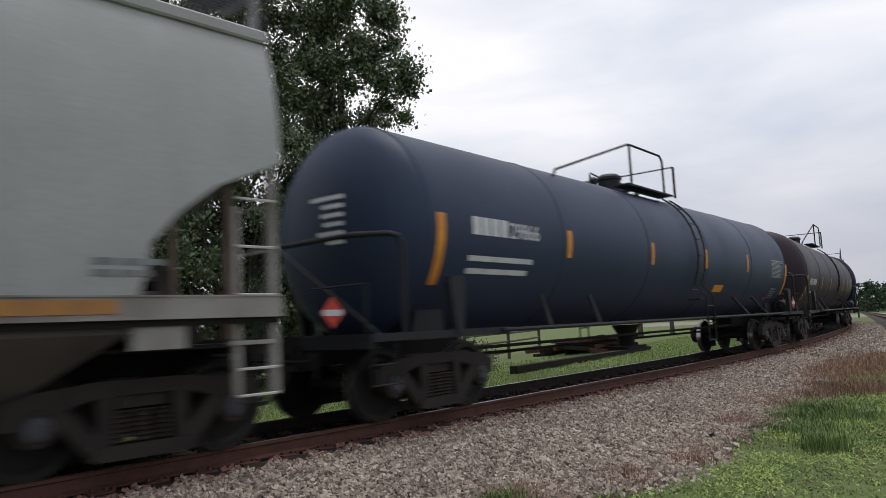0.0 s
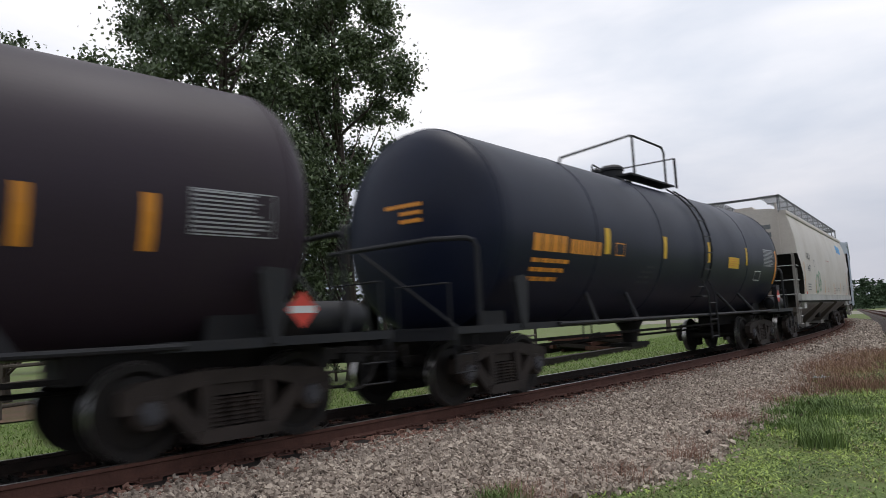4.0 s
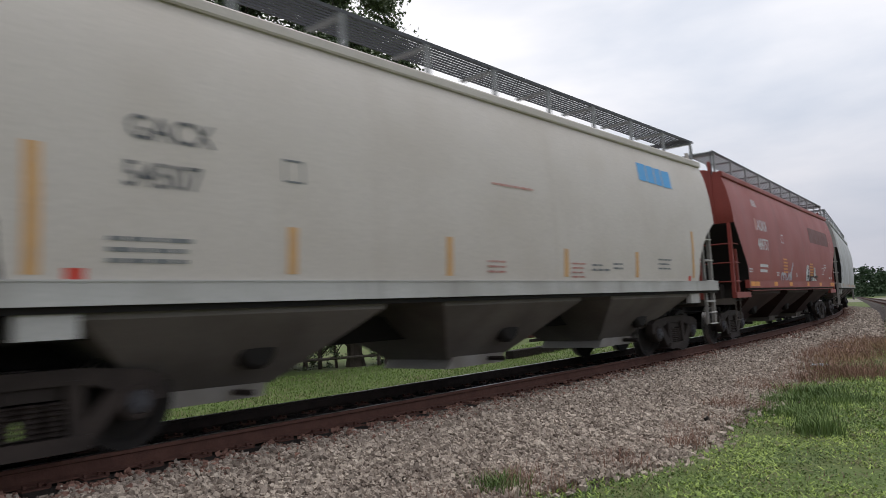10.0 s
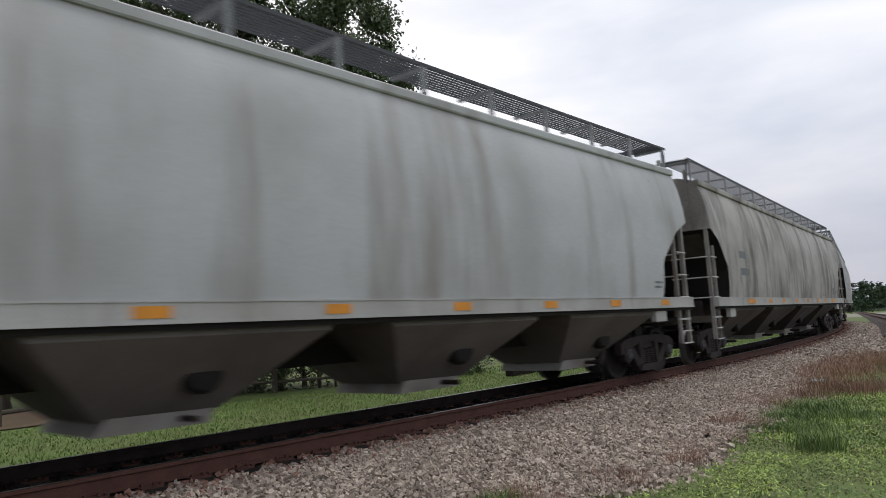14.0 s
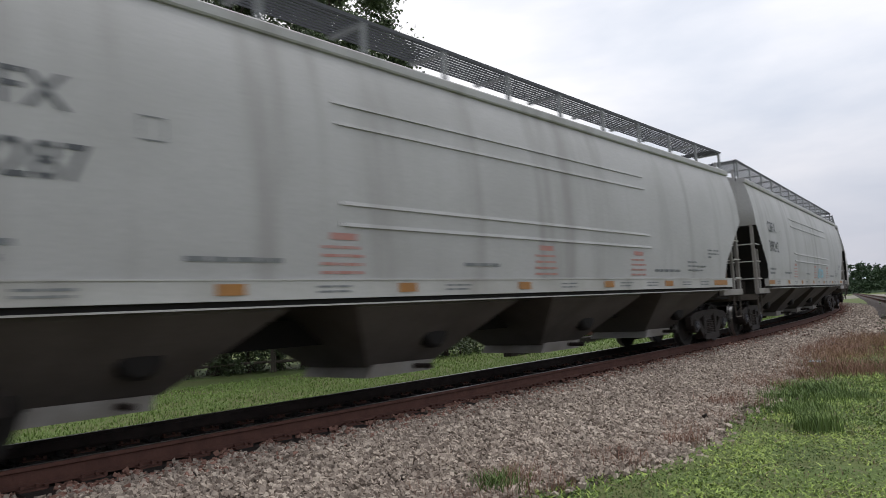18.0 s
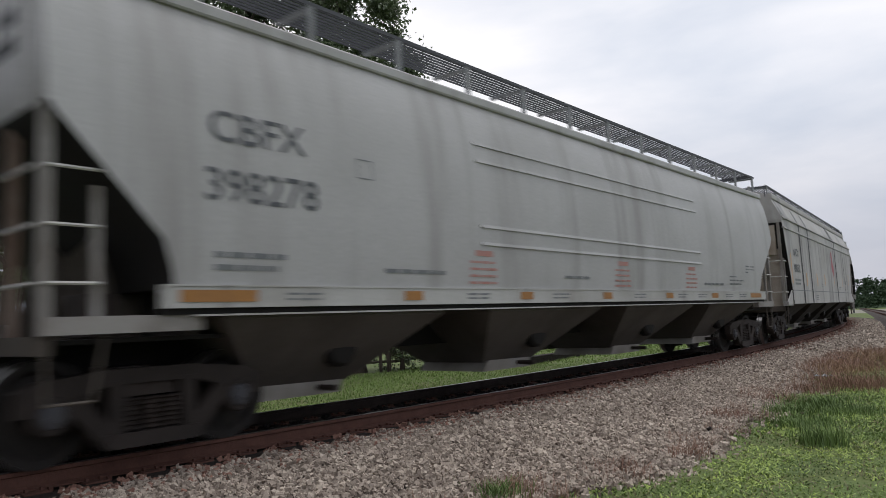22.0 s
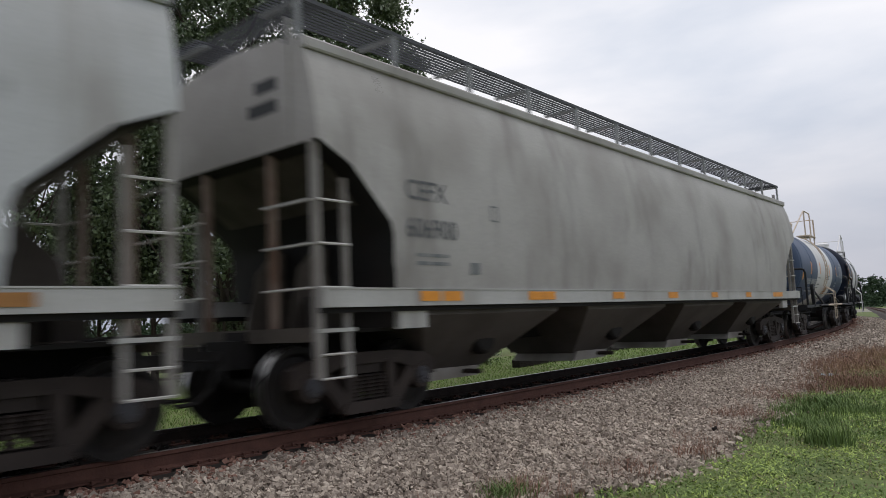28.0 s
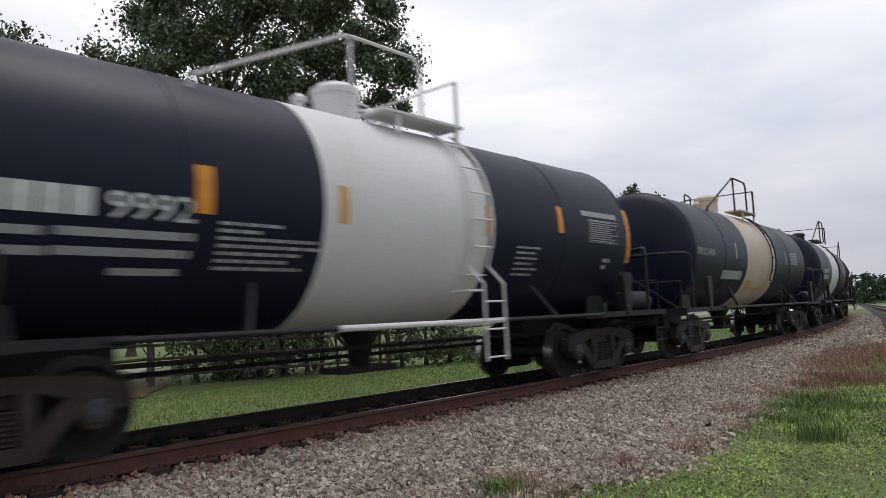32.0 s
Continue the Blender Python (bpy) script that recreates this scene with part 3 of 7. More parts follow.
    scatter_blades("dry_weeds", strip(15000, (7.0, 17), (-5.8, -2.6), wild), (0.08, 0.32), (0.004, 0.009), M_DRY, "tall brown dead weeds beside the stones", 14, 0.8)
    scatter_blades("dry_grass", strip(3600, (6, 16), (-5.6, -3.0), wild), (0.10, 0.34), (0.005, 0.010), M_STRAW, "straw coloured dead grass", 15, 0.8)
    scatter_blades("green_weeds", strip(9000, (0, 9), (-6.4, -3.6), low), (0.015, 0.06), (0.014, 0.03), M_BLADE, "green weeds among the dead ones", 20, 0.8)
    # ragged clumps of dead and green weeds where the grass meets the stones
    for x, y, r, h, n, mat, text in ((5.4, 12.2, 0.3, 0.2, 420, M_DRY, "brown dead weeds"), (6.3, 13.4, 0.4, 0.24, 700, M_DRY, "brown dead weeds"), (7.6, 13.9, 0.7, 0.34, 2200, M_DRY, "brown dead weeds"), (8.8, 16.6, 0.7, 0.26, 1100, M_STRAW, "straw coloured dead weeds"),
                                     (9.6, 17.8, 0.8, 0.3, 1300, M_DRY, "brown dead weeds"), (11.6, 20.0, 0.9, 0.32, 1200, M_STRAW, "straw coloured dead weeds"), (4.9, 10.9, 0.3, 0.16, 700, M_BLADE, "green weeds"), (5.6, 11.6, 0.35, 0.2, 900, M_BLADE, "green weeds"), (8.2, 14.9, 0.5, 0.22, 900, M_BLADE, "green weeds"),
                                     (2.45, 8.0, 0.2, 0.16, 300, M_DRY, "thin brown weeds"), (1.6, 7.2, 0.25, 0.18, 300, M_DRY, "thin brown weeds"), (0.5, 6.6, 0.3, 0.2, 420, M_DRY, "thin brown weeds"), (3.9, 10.6, 0.3, 0.2, 420, M_DRY, "thin brown weeds")):
        n = int(n * 0.65)
        q = np.stack([rng.normal(x, r * 0.7, n), rng.normal(y, r * 0.7, n), np.full(n, ground_z(x, y) + 0.02)], -1)
        t = scatter_blades("weed_clump", q, (h * 0.35, h), (0.004, 0.009) if mat is not M_BLADE else (0.008, 0.016), mat, "ragged clump of " + text + " at the stone edge", int(x * 10) + 100, 0.9)
        tagged(t, category="weed clump")
    # beyond the line
    scatter_blades("verge_grass", strip(52000, (-24, 12), (2.2, 9.5)), (0.02, 0.07), (0.014, 0.026), M_BLADE_FAR, "short green verge grass beyond the rails", 16, 0.7)
    scatter_blades("verge_grass", strip(18000, (12, 46), (2.4, 10)), (0.04, 0.10), (0.02, 0.04), M_BLADE_FAR, "short green verge grass beyond the rails", 17, 0.7)
    # tufts of taller green grass near the camera
    for x, y, r, h in ((4.13, 8.4, 0.13, 0.28), (4.6, 9.9, 0.25, 0.14), (0.3, 6.45, 0.12, 0.2), (5.7, 10.8, 0.3, 0.12)):
        n = int(500 * r / 0.2)
        p = np.stack([rng.normal(x, r, n), rng.normal(y, r, n), np.full(n, ground_z(x, y) + 0.01)], -1)
        t = scatter_blades("grass_tuft", p, (h * 0.5, h), (0.008, 0.016), M_BLADE, "tuft of tall green grass", int(x * 10), 0.6)
        tagged(t, category="grass tuft")


def leaf_cloud(rng, centres, radii, count, size):
    """Small folded leaves, scattered in clumps round the given centres."""
    k = rng.choice(len(centres), count, p=radii ** 2 / (radii ** 2).sum())
    d = rng.normal(size=(count, 3))
    d /= np.linalg.norm(d, axis=1)[:, None]
    p = centres[k] + d * (radii[k] * np.abs(rng.normal(0, 0.55, count)))[:, None] * np.array([1, 1, 0.85])
    a = rng.normal(size=(count, 3))
    a /= np.linalg.norm(a, axis=1)[:, None]
    b = np.cross(a, rng.normal(size=(count, 3)))
    b /= np.linalg.norm(b, axis=1)[:, None]
    sz = rng.uniform(*size, count)[:, None]
    n = np.cross(a, b)
    v = np.stack([p - a * sz * 0.55, p + b * sz * 0.42 + n * sz * 0.12, p + a * sz * 0.6, p - b * sz * 0.42 + n * sz * 0.12], 1)
    i = 4 * np.arange(count)[:, None]
    f = np.concatenate([i + np.array([[0, 1, 2]]), i + np.array([[0, 2, 3]])])
    return v.reshape(-1, 3), f


def tree(name, label, x, y, height, spread, base, leaves, size, seed, trunk=0.3, clumps=90, shape=1.0):
    """A tapered trunk with limbs, and a ragged crown of leaf clumps with gaps between them."""
    rng = np.random.default_rng(seed)
    t = thing(name, label, "tree", pose(x, y, ground_z(x, y)))
    bm = bmesh.new()
    lean = rng.normal(0, 0.02, 2)
    pts = [Vector((lean[0] * z, lean[1] * z, z)) for z in np.linspace(-0.1, height * 0.85, 7)]
    for i in range(6):
        rod(bm, pts[i], pts[i + 1], trunk * (1 - i / 7), 9, trunk * (1 - (i + 1) / 7))
    rod(bm, pts[0] - Vector((0, 0, 0.1)), pts[0] + Vector((0, 0, 0.5)), trunk * 1.5, 9, trunk)
    centres, radii = [], []
    for i in range(clumps):
        u = rng.uniform(0, 1)
        z = base + (height - base) * u
        r_here = spread * (math.sin(math.pi * min(1.0, 0.16 + 0.84 * u) ** 0.8) ** 0.7) * shape + 0.3
        ang, rad = rng.uniform(0, 2 * math.pi), r_here * math.sqrt(rng.uniform(0.08, 1.0))
        c = Vector((rad * math.cos(ang), rad * math.sin(ang), z + rng.normal(0, 0.3)))
        centres.append(c)
        radii.append((0.35 + 0.10 * spread) * rng.uniform(0.4, 1.4))
        if i % 3 == 0:
            s = Vector((lean[0] * z, lean[1] * z, max(0.4, z - rad * 0.9 - 0.5)))
            mid = (s + c) / 2 + Vector((0, 0, -0.15 * rad))
            rod(bm, s, mid, trunk * 0.26, 5, trunk * 0.15)
            rod(bm, mid, c, trunk * 0.15, 5, trunk * 0.04)
    part("trunk", bm, M_BARK, t, "grey brown bark")
    v, f = leaf_cloud(rng, np.array([tuple(c) for c in centres]), np.array(radii), leaves, size)
    me = bpy.data.meshes.new("crown")
    me.from_pydata(v.tolist(), [], f.tolist())
    me.materials.append(M_LEAF)
    part("crown", me, None, t, "dark green leafy crown with gaps")
    return t


def make_trees():
    tree("broadleaf_tree", "tall dark green broadleaf tree beyond the rails", -7.4, 22.6, 17.2, 4.0, 2.6, 140000, (0.08, 0.15), 21, 0.34, 270)
    tree("broadleaf_tree", "tall dark green broadleaf tree beside another", -3.35, 23.6, 16.3, 2.55, 2.4, 84000, (0.08, 0.15), 22, 0.26, 150)
    tree("broadleaf_tree", "lighter green broadleaf tree beyond the fence", -13.8, 21.6, 11.2, 3.3, 2.9, 42000, (0.08, 0.15), 23, 0.25, 150)
    tree("broadleaf_tree", "small round tree standing alone far off", 14.9, 59.0, 11.6, 1.5, 7.5, 7000, (0.14, 0.26), 24, 0.22, 60)
    tree("broadleaf_tree", "small ragged tree standing alone far off", 17.5, 59.0, 9.9, 1.7, 6.0, 5000, (0.14, 0.26), 25, 0.2, 50)
    tree("pasture_tree", "lone shade tree with a stout flared trunk on the lawn", -25.6, 45.5, 11, 4.5, 3.9, 9000, (0.2, 0.34), 26, 0.55, 50)
    tree("pasture_tree", "lone shade tree with a slender trunk on the lawn", -21.5, 46.9, 10, 3.5, 3.9, 7000, (0.2, 0.34), 27, 0.3, 40)
    for i, (x, y, h, r) in enumerate(((-8.0, 21.7, 2.3, 0.8), (-7.3, 21.9, 2.5, 0.9), (-6.5, 22.5, 2.3, 0.9), (-5.6, 22.8, 2.4, 0.9), (-4.9, 23.1, 2.1, 0.8), (-1.9, 24.0, 2.2, 0.7), (-1.1, 24.5, 2.3, 0.8), (-0.3, 25.2, 1.6, 0.7))):
        tree("shrub", "dense dark green shrub under the trees", x, y, h, r, 0.15, 3600, (0.05, 0.1), 31 + i, 0.07, 50)
    for i, (x, y) in enumerate(((0.2, 26.0), (0.8, 26.4))):
        tree("shrub", "low dark green bush in the verge grass", x, y, 0.65, 0.5, 0.05, 1200, (0.05, 0.09), 47 + i, 0.03, 30)
    for i, (x, y, h, r, b) in enumerate(((-9.8, 22.6, 9.0, 2.5, 2.8), (-12.0, 23.4, 6.5, 2.2, 2.6), (-6.0, 24.4, 6.0, 1.9, 1.4))):
        tree("understory_tree", "bushy green young tree under the tall ones", x, y, h, r, b, 26000, (0.09, 0.15), 70 + i, 0.1, 120)
    # bare slanting stems in the gap between the shrubs
    rng = random.Random(9)
    for x, y, h, r in ((-2.55, 23.4, 2.4, 0.06), (-2.3, 23.5, 2.6, 0.07), (-3.9, 23.2, 2.2, 0.05), (-4.4, 23.0, 2.4, 0.07)):
        t = thing("sapling", "bare dark sapling with slanting twigs", "sapling", pose(x, y, ground_z(x, y)))
        bm = bmesh.new()
        tube(bm, [(0, 0, -0.05), (rng.uniform(-0.1, 0.1), 0, h * 0.5), (rng.uniform(-0.3, 0.3), 0, h)], r, 6)
        part("stem", bm, M_BARK, t)
        for _ in range(7):
            z, k = rng.uniform(0.3, 1.4), rng.choice((-1, 1))
            bm = bmesh.new()
            tube(bm, [(0, 0, z), (k * rng.uniform(0.2, 0.5), rng.uniform(-0.2, 0.2), z + rng.uniform(0.2, 0.5)), (k * rng.uniform(0.6, 1.0), rng.uniform(-0.3, 0.3), z + rng.uniform(0.5, 1.0))], 0.018, 5)
            part("twig", bm, M_BARK, t)
    tree("shrub", "low dark green shrub beside the stones", 14.0, 22.0, 0.75, 0.42, 0.05, 1500, (0.04, 0.08), 40, 0.03, 30)
    # far woods along the horizon
    rng = np.random.default_rng(50)
    n = 420
    ang, dist = np.radians(rng.uniform(-38, 44, n)), rng.uniform(380, 520, n)
    hgt = rng.uniform(6.5, 10.5, n)
    c, r = [], []
    for a, d, h in zip(ang, dist, hgt):
        h *= 1.0 + 0.9 * float(np.clip((a - 0.36) / 0.1, 0, 1))
        for _ in range(14 if a > 0.4 else 5):
            c.append((d * math.sin(a) + rng.normal(0, 3), d * math.cos(a) + rng.normal(0, 3), 0.0 + h * rng.uniform(0.1, 0.85)))
            r.append(rng.uniform(1.6, 3.0))
    v, f = leaf_cloud(rng, np.array(c), np.array(r), 190000, (0.6, 1.3))
    raw_mesh("far_woods", v, f, M_LEAF_FAR, "stuff", "low dark green woods along the horizon")
    bm = bmesh.new()
    for a in np.radians(np.arange(-40, 46, 2.0)):
        rod(bm, (540 * math.sin(a), 540 * math.cos(a), GROUND), (540 * math.sin(a), 540 * math.cos(a), 4.0 + 9.5 * float(np.clip((a - 0.36) / 0.1, 0, 1)) * (0.75 + 0.25 * math.sin(a * 70))), 18, 6, 8)
    part("far_woods", bm, M_LEAF_FAR, None)
    tagged(bpy.data.objects["far_woods.001"], "dense dark inside of the far woods", kind="stuff")


def make_far_things():
    # a three-rail timber fence beyond the line
    pts = [(-14.6, 7.0), (-12.4, 11.5), (-10.3, 16.0), (-8.9, 20.6), (-5.6, 22.1), (-2.3, 23.6), (0.2, 28.3), (2.3, 33.6), (4.4, 39.5)]
    fence = thing("fence", "dark weathered three-rail timber fence", "fence", pose(0, 0, 0))
    for x, y in pts:
        bm = bmesh.new()
        h = ground_z(x, y)
        quad_box(bm, x - 0.07, x + 0.07, y - 0.07, y + 0.07, h - 0.1, h + 1.25, 0.9)
        part("post", bm, M_WOODPOST, fence)
    for (x0, y0), (x1, y1) in zip(pts, pts[1:]):
        for z in (0.32, 0.8, 1.2):
            bm = bmesh.new()
            rod(bm, (x0, y0, ground_z(x0, y0) + z), (x1, y1, ground_z(x1, y1) + z + 0.02), 0.045, 6)
            part("fence_rail", bm, M_WOODPOST, fence)
    # a stack of old ties and scrap beyond the line
    stack = thing("tie_stack", "rusty brown stack of old railway ties and scrap", "scrap stack", pose(6.3, 35.4, ground_z(6.3, 35.4), 0, 0, 25))
    rng = random.Random(5)
    for i in range(26):
        bm = bmesh.new()
        quad_box(bm, -1.25, 1.25, -0.11, 0.11, -0.09, 0.09)
        row = i // 7
        part("old_tie", bm, M_TIE if i % 3 else M_RUST_RAIL, stack,
             at=pose(rng.uniform(-1.9, 1.9), -1.0 + (i % 7) * 0.3, 0.10 + row * 0.19, rng.uniform(-6, 6), rng.uniform(-7, 7), rng.uniform(-14, 14)))
    beam = thing("long_timber", "long dark timber lying on the grass", "timber", pose(5.5, 29.4, ground_z(5.5, 29.4) + 0.1, 0, 0, 58.5))
    bm = bmesh.new()
    quad_box(bm, -7.3, 7.3, -0.14, 0.14, -0.12, 0.14)
    bmesh.ops.bevel(bm, geom=bm.edges[:], offset=0.02, segments=1, affect='EDGES')
    part("beam", bm, M_TIE, beam)
    # far low white buildings
    for x, y, w, d, h in ((3.5, 118, 13, 8, 2.7),):
        b = thing("far_building", "low white shed far across the grass", "shed", pose(x, y, ground_z(x, y)))
        bm = bmesh.new()
        quad_box(bm, -w / 2, w / 2, -d / 2, d / 2, 0, h)
        part("wall", bm, M_WHITEWALL, b)
        bm = bmesh.new()
        prism(bm, [(-w / 2 - 0.3, h), (w / 2 + 0.3, h), (w / 2 + 0.3, h + 0.15), (0, h + 0.9), (-w / 2 - 0.3, h + 0.15)], -d / 2 - 0.3, d / 2 + 0.3)
        part("roof", bm, M_ROOF, b)
        for i in range(int(w / 3)):
            bm = bmesh.new()
            quad_box(bm, -w / 2 + 1 + i * 3, -w / 2 + 2 + i * 3, -d / 2 - 0.03, -d / 2 + 0.02, 1.0, 1.9)
            part("window", bm, M_DARKSTEEL, b)
    # litter on the stones
    bm = bmesh.new()
    prism(bm, [(-0.20, 0.0), (0.16, 0.0), (0.2, 0.04), (0.05, 0.10), (-0.12, 0.08)], -0.06, 0.06)
    bmesh.ops.bevel(bm, geom=bm.edges[:], offset=0.012, segments=1, affect='EDGES')
    ob = part("wood_chunk", bm, M_TIE, None, at=pose(10.0, 19.1, ground_z(10.0, 19.1) + 0.12, 0, 0, 30))
    tagged(ob, "dark broken chunk of timber on the stones", "wood chunk")
    bm = bmesh.new()
    bmesh.ops.create_icosphere(bm, subdivisions=2, radius=0.05)
    for v in bm.verts:
        v.co *= 0.7 + 0.5 * noise.noise(v.co * 40)
    ob = part("dark_clod", bm, M_TIE, None, at=pose(3.17, 9.36, ground_z(3.17, 9.36) + 0.08))
    tagged(ob, "small dark clod on the stones", "clod")
    bm = bmesh.new()
    bmesh.ops.create_grid(bm, x_segments=8, y_segments=6, size=0.13)
    for v in bm.verts:
        v.co.z = 0.05 + 0.06 * noise.noise(v.co * 22)
    geo = bmesh.ops.solidify(bm, geom=bm.faces[:], thickness=0.004)
    ob = part("plastic_scrap", bm, M_PLASTIC, None, at=pose(7.7, 15.4, ground_z(7.7, 15.4) + 0.07, 0, 0, 20))
    tagged(ob, "crumpled pale blue plastic scrap on the stones", "litter")


# ---- rolling stock: trucks and couplers, shared by all cars ----
WHEEL_R = 0.457
def wheelset_mesh():
    bm = bmesh.new()
    half = [(0.09, -1.02), (0.10, -0.90), (0.13, -0.86), (0.15, -0.80), (0.34, -0.765), (0.385, -0.815), (0.457, -0.815), (0.461, -0.73), (0.486, -0.715), (0.486, -0.685), (0.39, -0.685), (0.34, -0.72), (0.13, -0.66), (0.085, -0.60)]
    lathe(bm, half + [(r, -y) for r, y in half[::-1]], 28)
    for y in (-1.0, 1.0):
        k = -1 if y < 0 else 1
        lathe(bm, [(0.115, y - 0.1), (0.125, y - 0.02), (0.125, y + 0.05), (0.10, y + 0.11), (0.05, y + 0.115)] if k > 0 else [(0.115, y + 0.1), (0.125, y + 0.02), (0.125, y - 0.05), (0.10, y - 0.11), (0.05, y - 0.115)], 14)
        for i in range(3):
            a = i * 2.094
            c = Vector((0.065 * math.cos(a), y + k * 0.11, 0.065 * math.sin(a)))
            rod(bm, c, c + Vector((0, k * 0.025, 0)), 0.018, 6)
    me = mesh_of("wheelset", bm, M_WHEEL, True)
    me.materials.append(M_TREAD)
    me.materials.append(M_CAP)
    for p in me.polygons:
        r = math.hypot(p.center.x, p.center.z)
        if r > 0.452 and abs(p.normal.y) < 0.6:
            p.material_index = 1
        elif abs(p.center.y) > 0.9 and r < 0.13:
            p.material_index = 2
    return me


def side_frame_mesh():
    bm = bmesh.new()
    y0, y1 = -0.07, 0.07
    prism(bm, [(-1.16, 0.46), (-1.16, 0.66), (-0.98, 0.74), (-0.40, 0.80), (0.40, 0.80), (0.98, 0.74), (1.16, 0.66), (1.16, 0.46), (1.03, 0.46), (1.02, 0.58), (0.76, 0.58), (0.73, 0.50), (0.62, 0.60), (0.40, 0.665),
               (-0.40, 0.665), (-0.62, 0.60), (-0.73, 0.50), (-0.76, 0.58), (-1.02, 0.58), (-1.03, 0.46)], y0, y1)
    for k in (-1, 1):
        prism(bm, [(k * 0.80, 0.52), (k * 0.66, 0.60), (k * 0.34, 0.27), (k * 0.34, 0.15), (k * 0.47, 0.15)], y0 - 0.01, y1 + 0.01)
        prism(bm, [(k * 0.40, 0.24), (k * 0.29, 0.24), (k * 0.26, 0.70), (k * 0.41, 0.70)], y0 - 0.015, y1 + 0.015)
        lathe(bm, [(0.155, -0.09), (0.17, -0.06), (0.17, 0.06), (0.155, 0.09)], 14, 'Y', (k * 0.889, 0, 0.455))
    prism(bm, [(-0.48, 0.14), (-0.40, 0.11), (0.40, 0.11), (0.48, 0.14), (0.42, 0.24), (-0.42, 0.24)], y0 - 0.05, y1 + 0.05)
    return mesh_of("side_frame", bm, M_TRUCK)


def spring_mesh():
    bm = bmesh.new()
    outline = []
    for i in range(7):
        z = 0.245 + i * 0.043
        outline += [(0.066, z), (0.086, z + 0.014), (0.066, z + 0.029)]
    lathe(bm, outline, 10, 'Z')
    return mesh_of("spring", bm, M_TRUCK, True)


def bolster_mesh():
    bm = bmesh.new()
    quad_box(bm, -0.23, 0.23, -1.02, 1.02, 0.55, 0.66)
    quad_box(bm, -0.2, 0.2, -0.6, 0.6, 0.40, 0.80)
    for x in (-0.36, 0.36):
        quad_box(bm, x - 0.05, x + 0.05, -0.66, 0.66, 0.36, 0.44)
    for x in (-0.40, 0.40):
        for y in (-0.72, 0.72):
            quad_box(bm, x - 0.045, x + 0.045, y - 0.07, y + 0.07, 0.28, 0.60)
    return mesh_of("truck", bm, M_TRUCK)


def coupler_mesh():
    bm = bmesh.new()
    quad_box(bm, -0.75, 0.0, -0.07, 0.07, 0.76, 0.90)
    prism(bm, [(-0.12, 0.70), (0.16, 0.70), (0.2, 0.96), (-0.12, 0.96)], -0.16, 0.05)
    prism(bm, [(0.02, 0.72), (0.14, 0.72), (0.14, 0.94), (0.02, 0.94)], 0.04, 0.16)
    quad_box(bm, -0.8, -0.45, -0.25, 0.25, 0.68, 1.0)
    tube(bm, [(-0.35, 0.25, 0.75), (-0.2, 0.28, 0.5), (0.0, 0.29, 0.37), (0.2, 0.28, 0.36), (0.3, 0.26, 0.45)], 0.025, 6)
    tube(bm, [(-0.25, -1.45, 0.92), (-0.25, -1.3, 0.84), (-0.22, -0.15, 0.84), (-0.05, -0.12, 0.98)], 0.014, 5)
    tube(bm, [(-0.25, -1.45, 0.92), (-0.25, -1.47, 0.66)], 0.014, 5)
    return mesh_of("coupler", bm, M_UNDER)


GEAR = {}
SPINNING = []
def add_gear(car, length, truck_at):
    """Two trucks with their wheelsets, and a coupler at each end."""
    if not GEAR:
        GEAR.update(wheel=wheelset_mesh(), frame=side_frame_mesh(), spring=spring_mesh(), truck=bolster_mesh(), coupler=coupler_mesh())
    for k in (-1, 1):
        t = part("truck", GEAR["truck"], None, car, "dark grimed freight truck", at=pose(k * truck_at, 0, 0))
        for y in (-0.99, 0.99):
            part("side_frame", GEAR["frame"], None, t, at=pose(0, y, 0))
            for x in (-0.19, 0.0, 0.19):
                part("spring", GEAR["spring"], None, t, at=pose(x, y, 0))
        for x in (-0.889, 0.889):
            w = part("wheelset", GEAR["wheel"], None, t, at=pose(x, 0, WHEEL_R))
            SPINNING.append((w, x))
        c = part("coupler", GEAR["coupler"], None, car, at=pose(k * length / 2, 0, 0, 0, 0, 0 if k > 0 else 180))


# ---- paint on car sides: shapes laid on a side whose half-width at height z is given ----
def side_patch(bm, pts, surf, lift=0.006, cut=0.18):
    """A filled outline of (x, z) points on the near side; long outlines are cut in height so that they follow the curve."""
    zs = [z for _, z in pts]
    v = [bm.verts.new((x, 0, z)) for x, z in pts]
    f = bm.faces.new(v)
    lo, hi = min(zs), max(zs)
    faces = [f]
    k = int((hi - lo) / cut)
    for i in range(1, k + 1):
        z = lo + (hi - lo) * i / (k + 1)
        geo = set(faces)
        for fc in faces:
            geo.update(fc.verts)
            geo.update(fc.edges)
        out = bmesh.ops.bisect_plane(bm, geom=list(geo), plane_co=(0, 0, z), plane_no=(0, 0, 1))
        faces = [g for g in out["geom"] if isinstance(g, bmesh.types.BMFace)]
    seen = set()
    for fc in faces:
        for q in fc.verts:
            if q not in seen:
                seen.add(q)
                q.co.y = -surf(q.co.z) - lift


def paint(car, name, shapes, mat, surf, label="", lift=0.006):
    bm = bmesh.new()
    for pts in shapes:
        side_patch(bm, pts, surf, lift)
    me = bpy.data.meshes.new(name)
    bm.to_mesh(me)
    bm.free()
    me.materials.append(mat)
    ob = part(name, me, None, car, label)
    return tagged(ob, kind="stuff") if len(shapes) > 1 else ob


def rect(x0, x1, z0, z1, skew=0.0):
    return [(x0, z0), (x1, z0), (x1 + skew, z1), (x0 + skew, z1)]


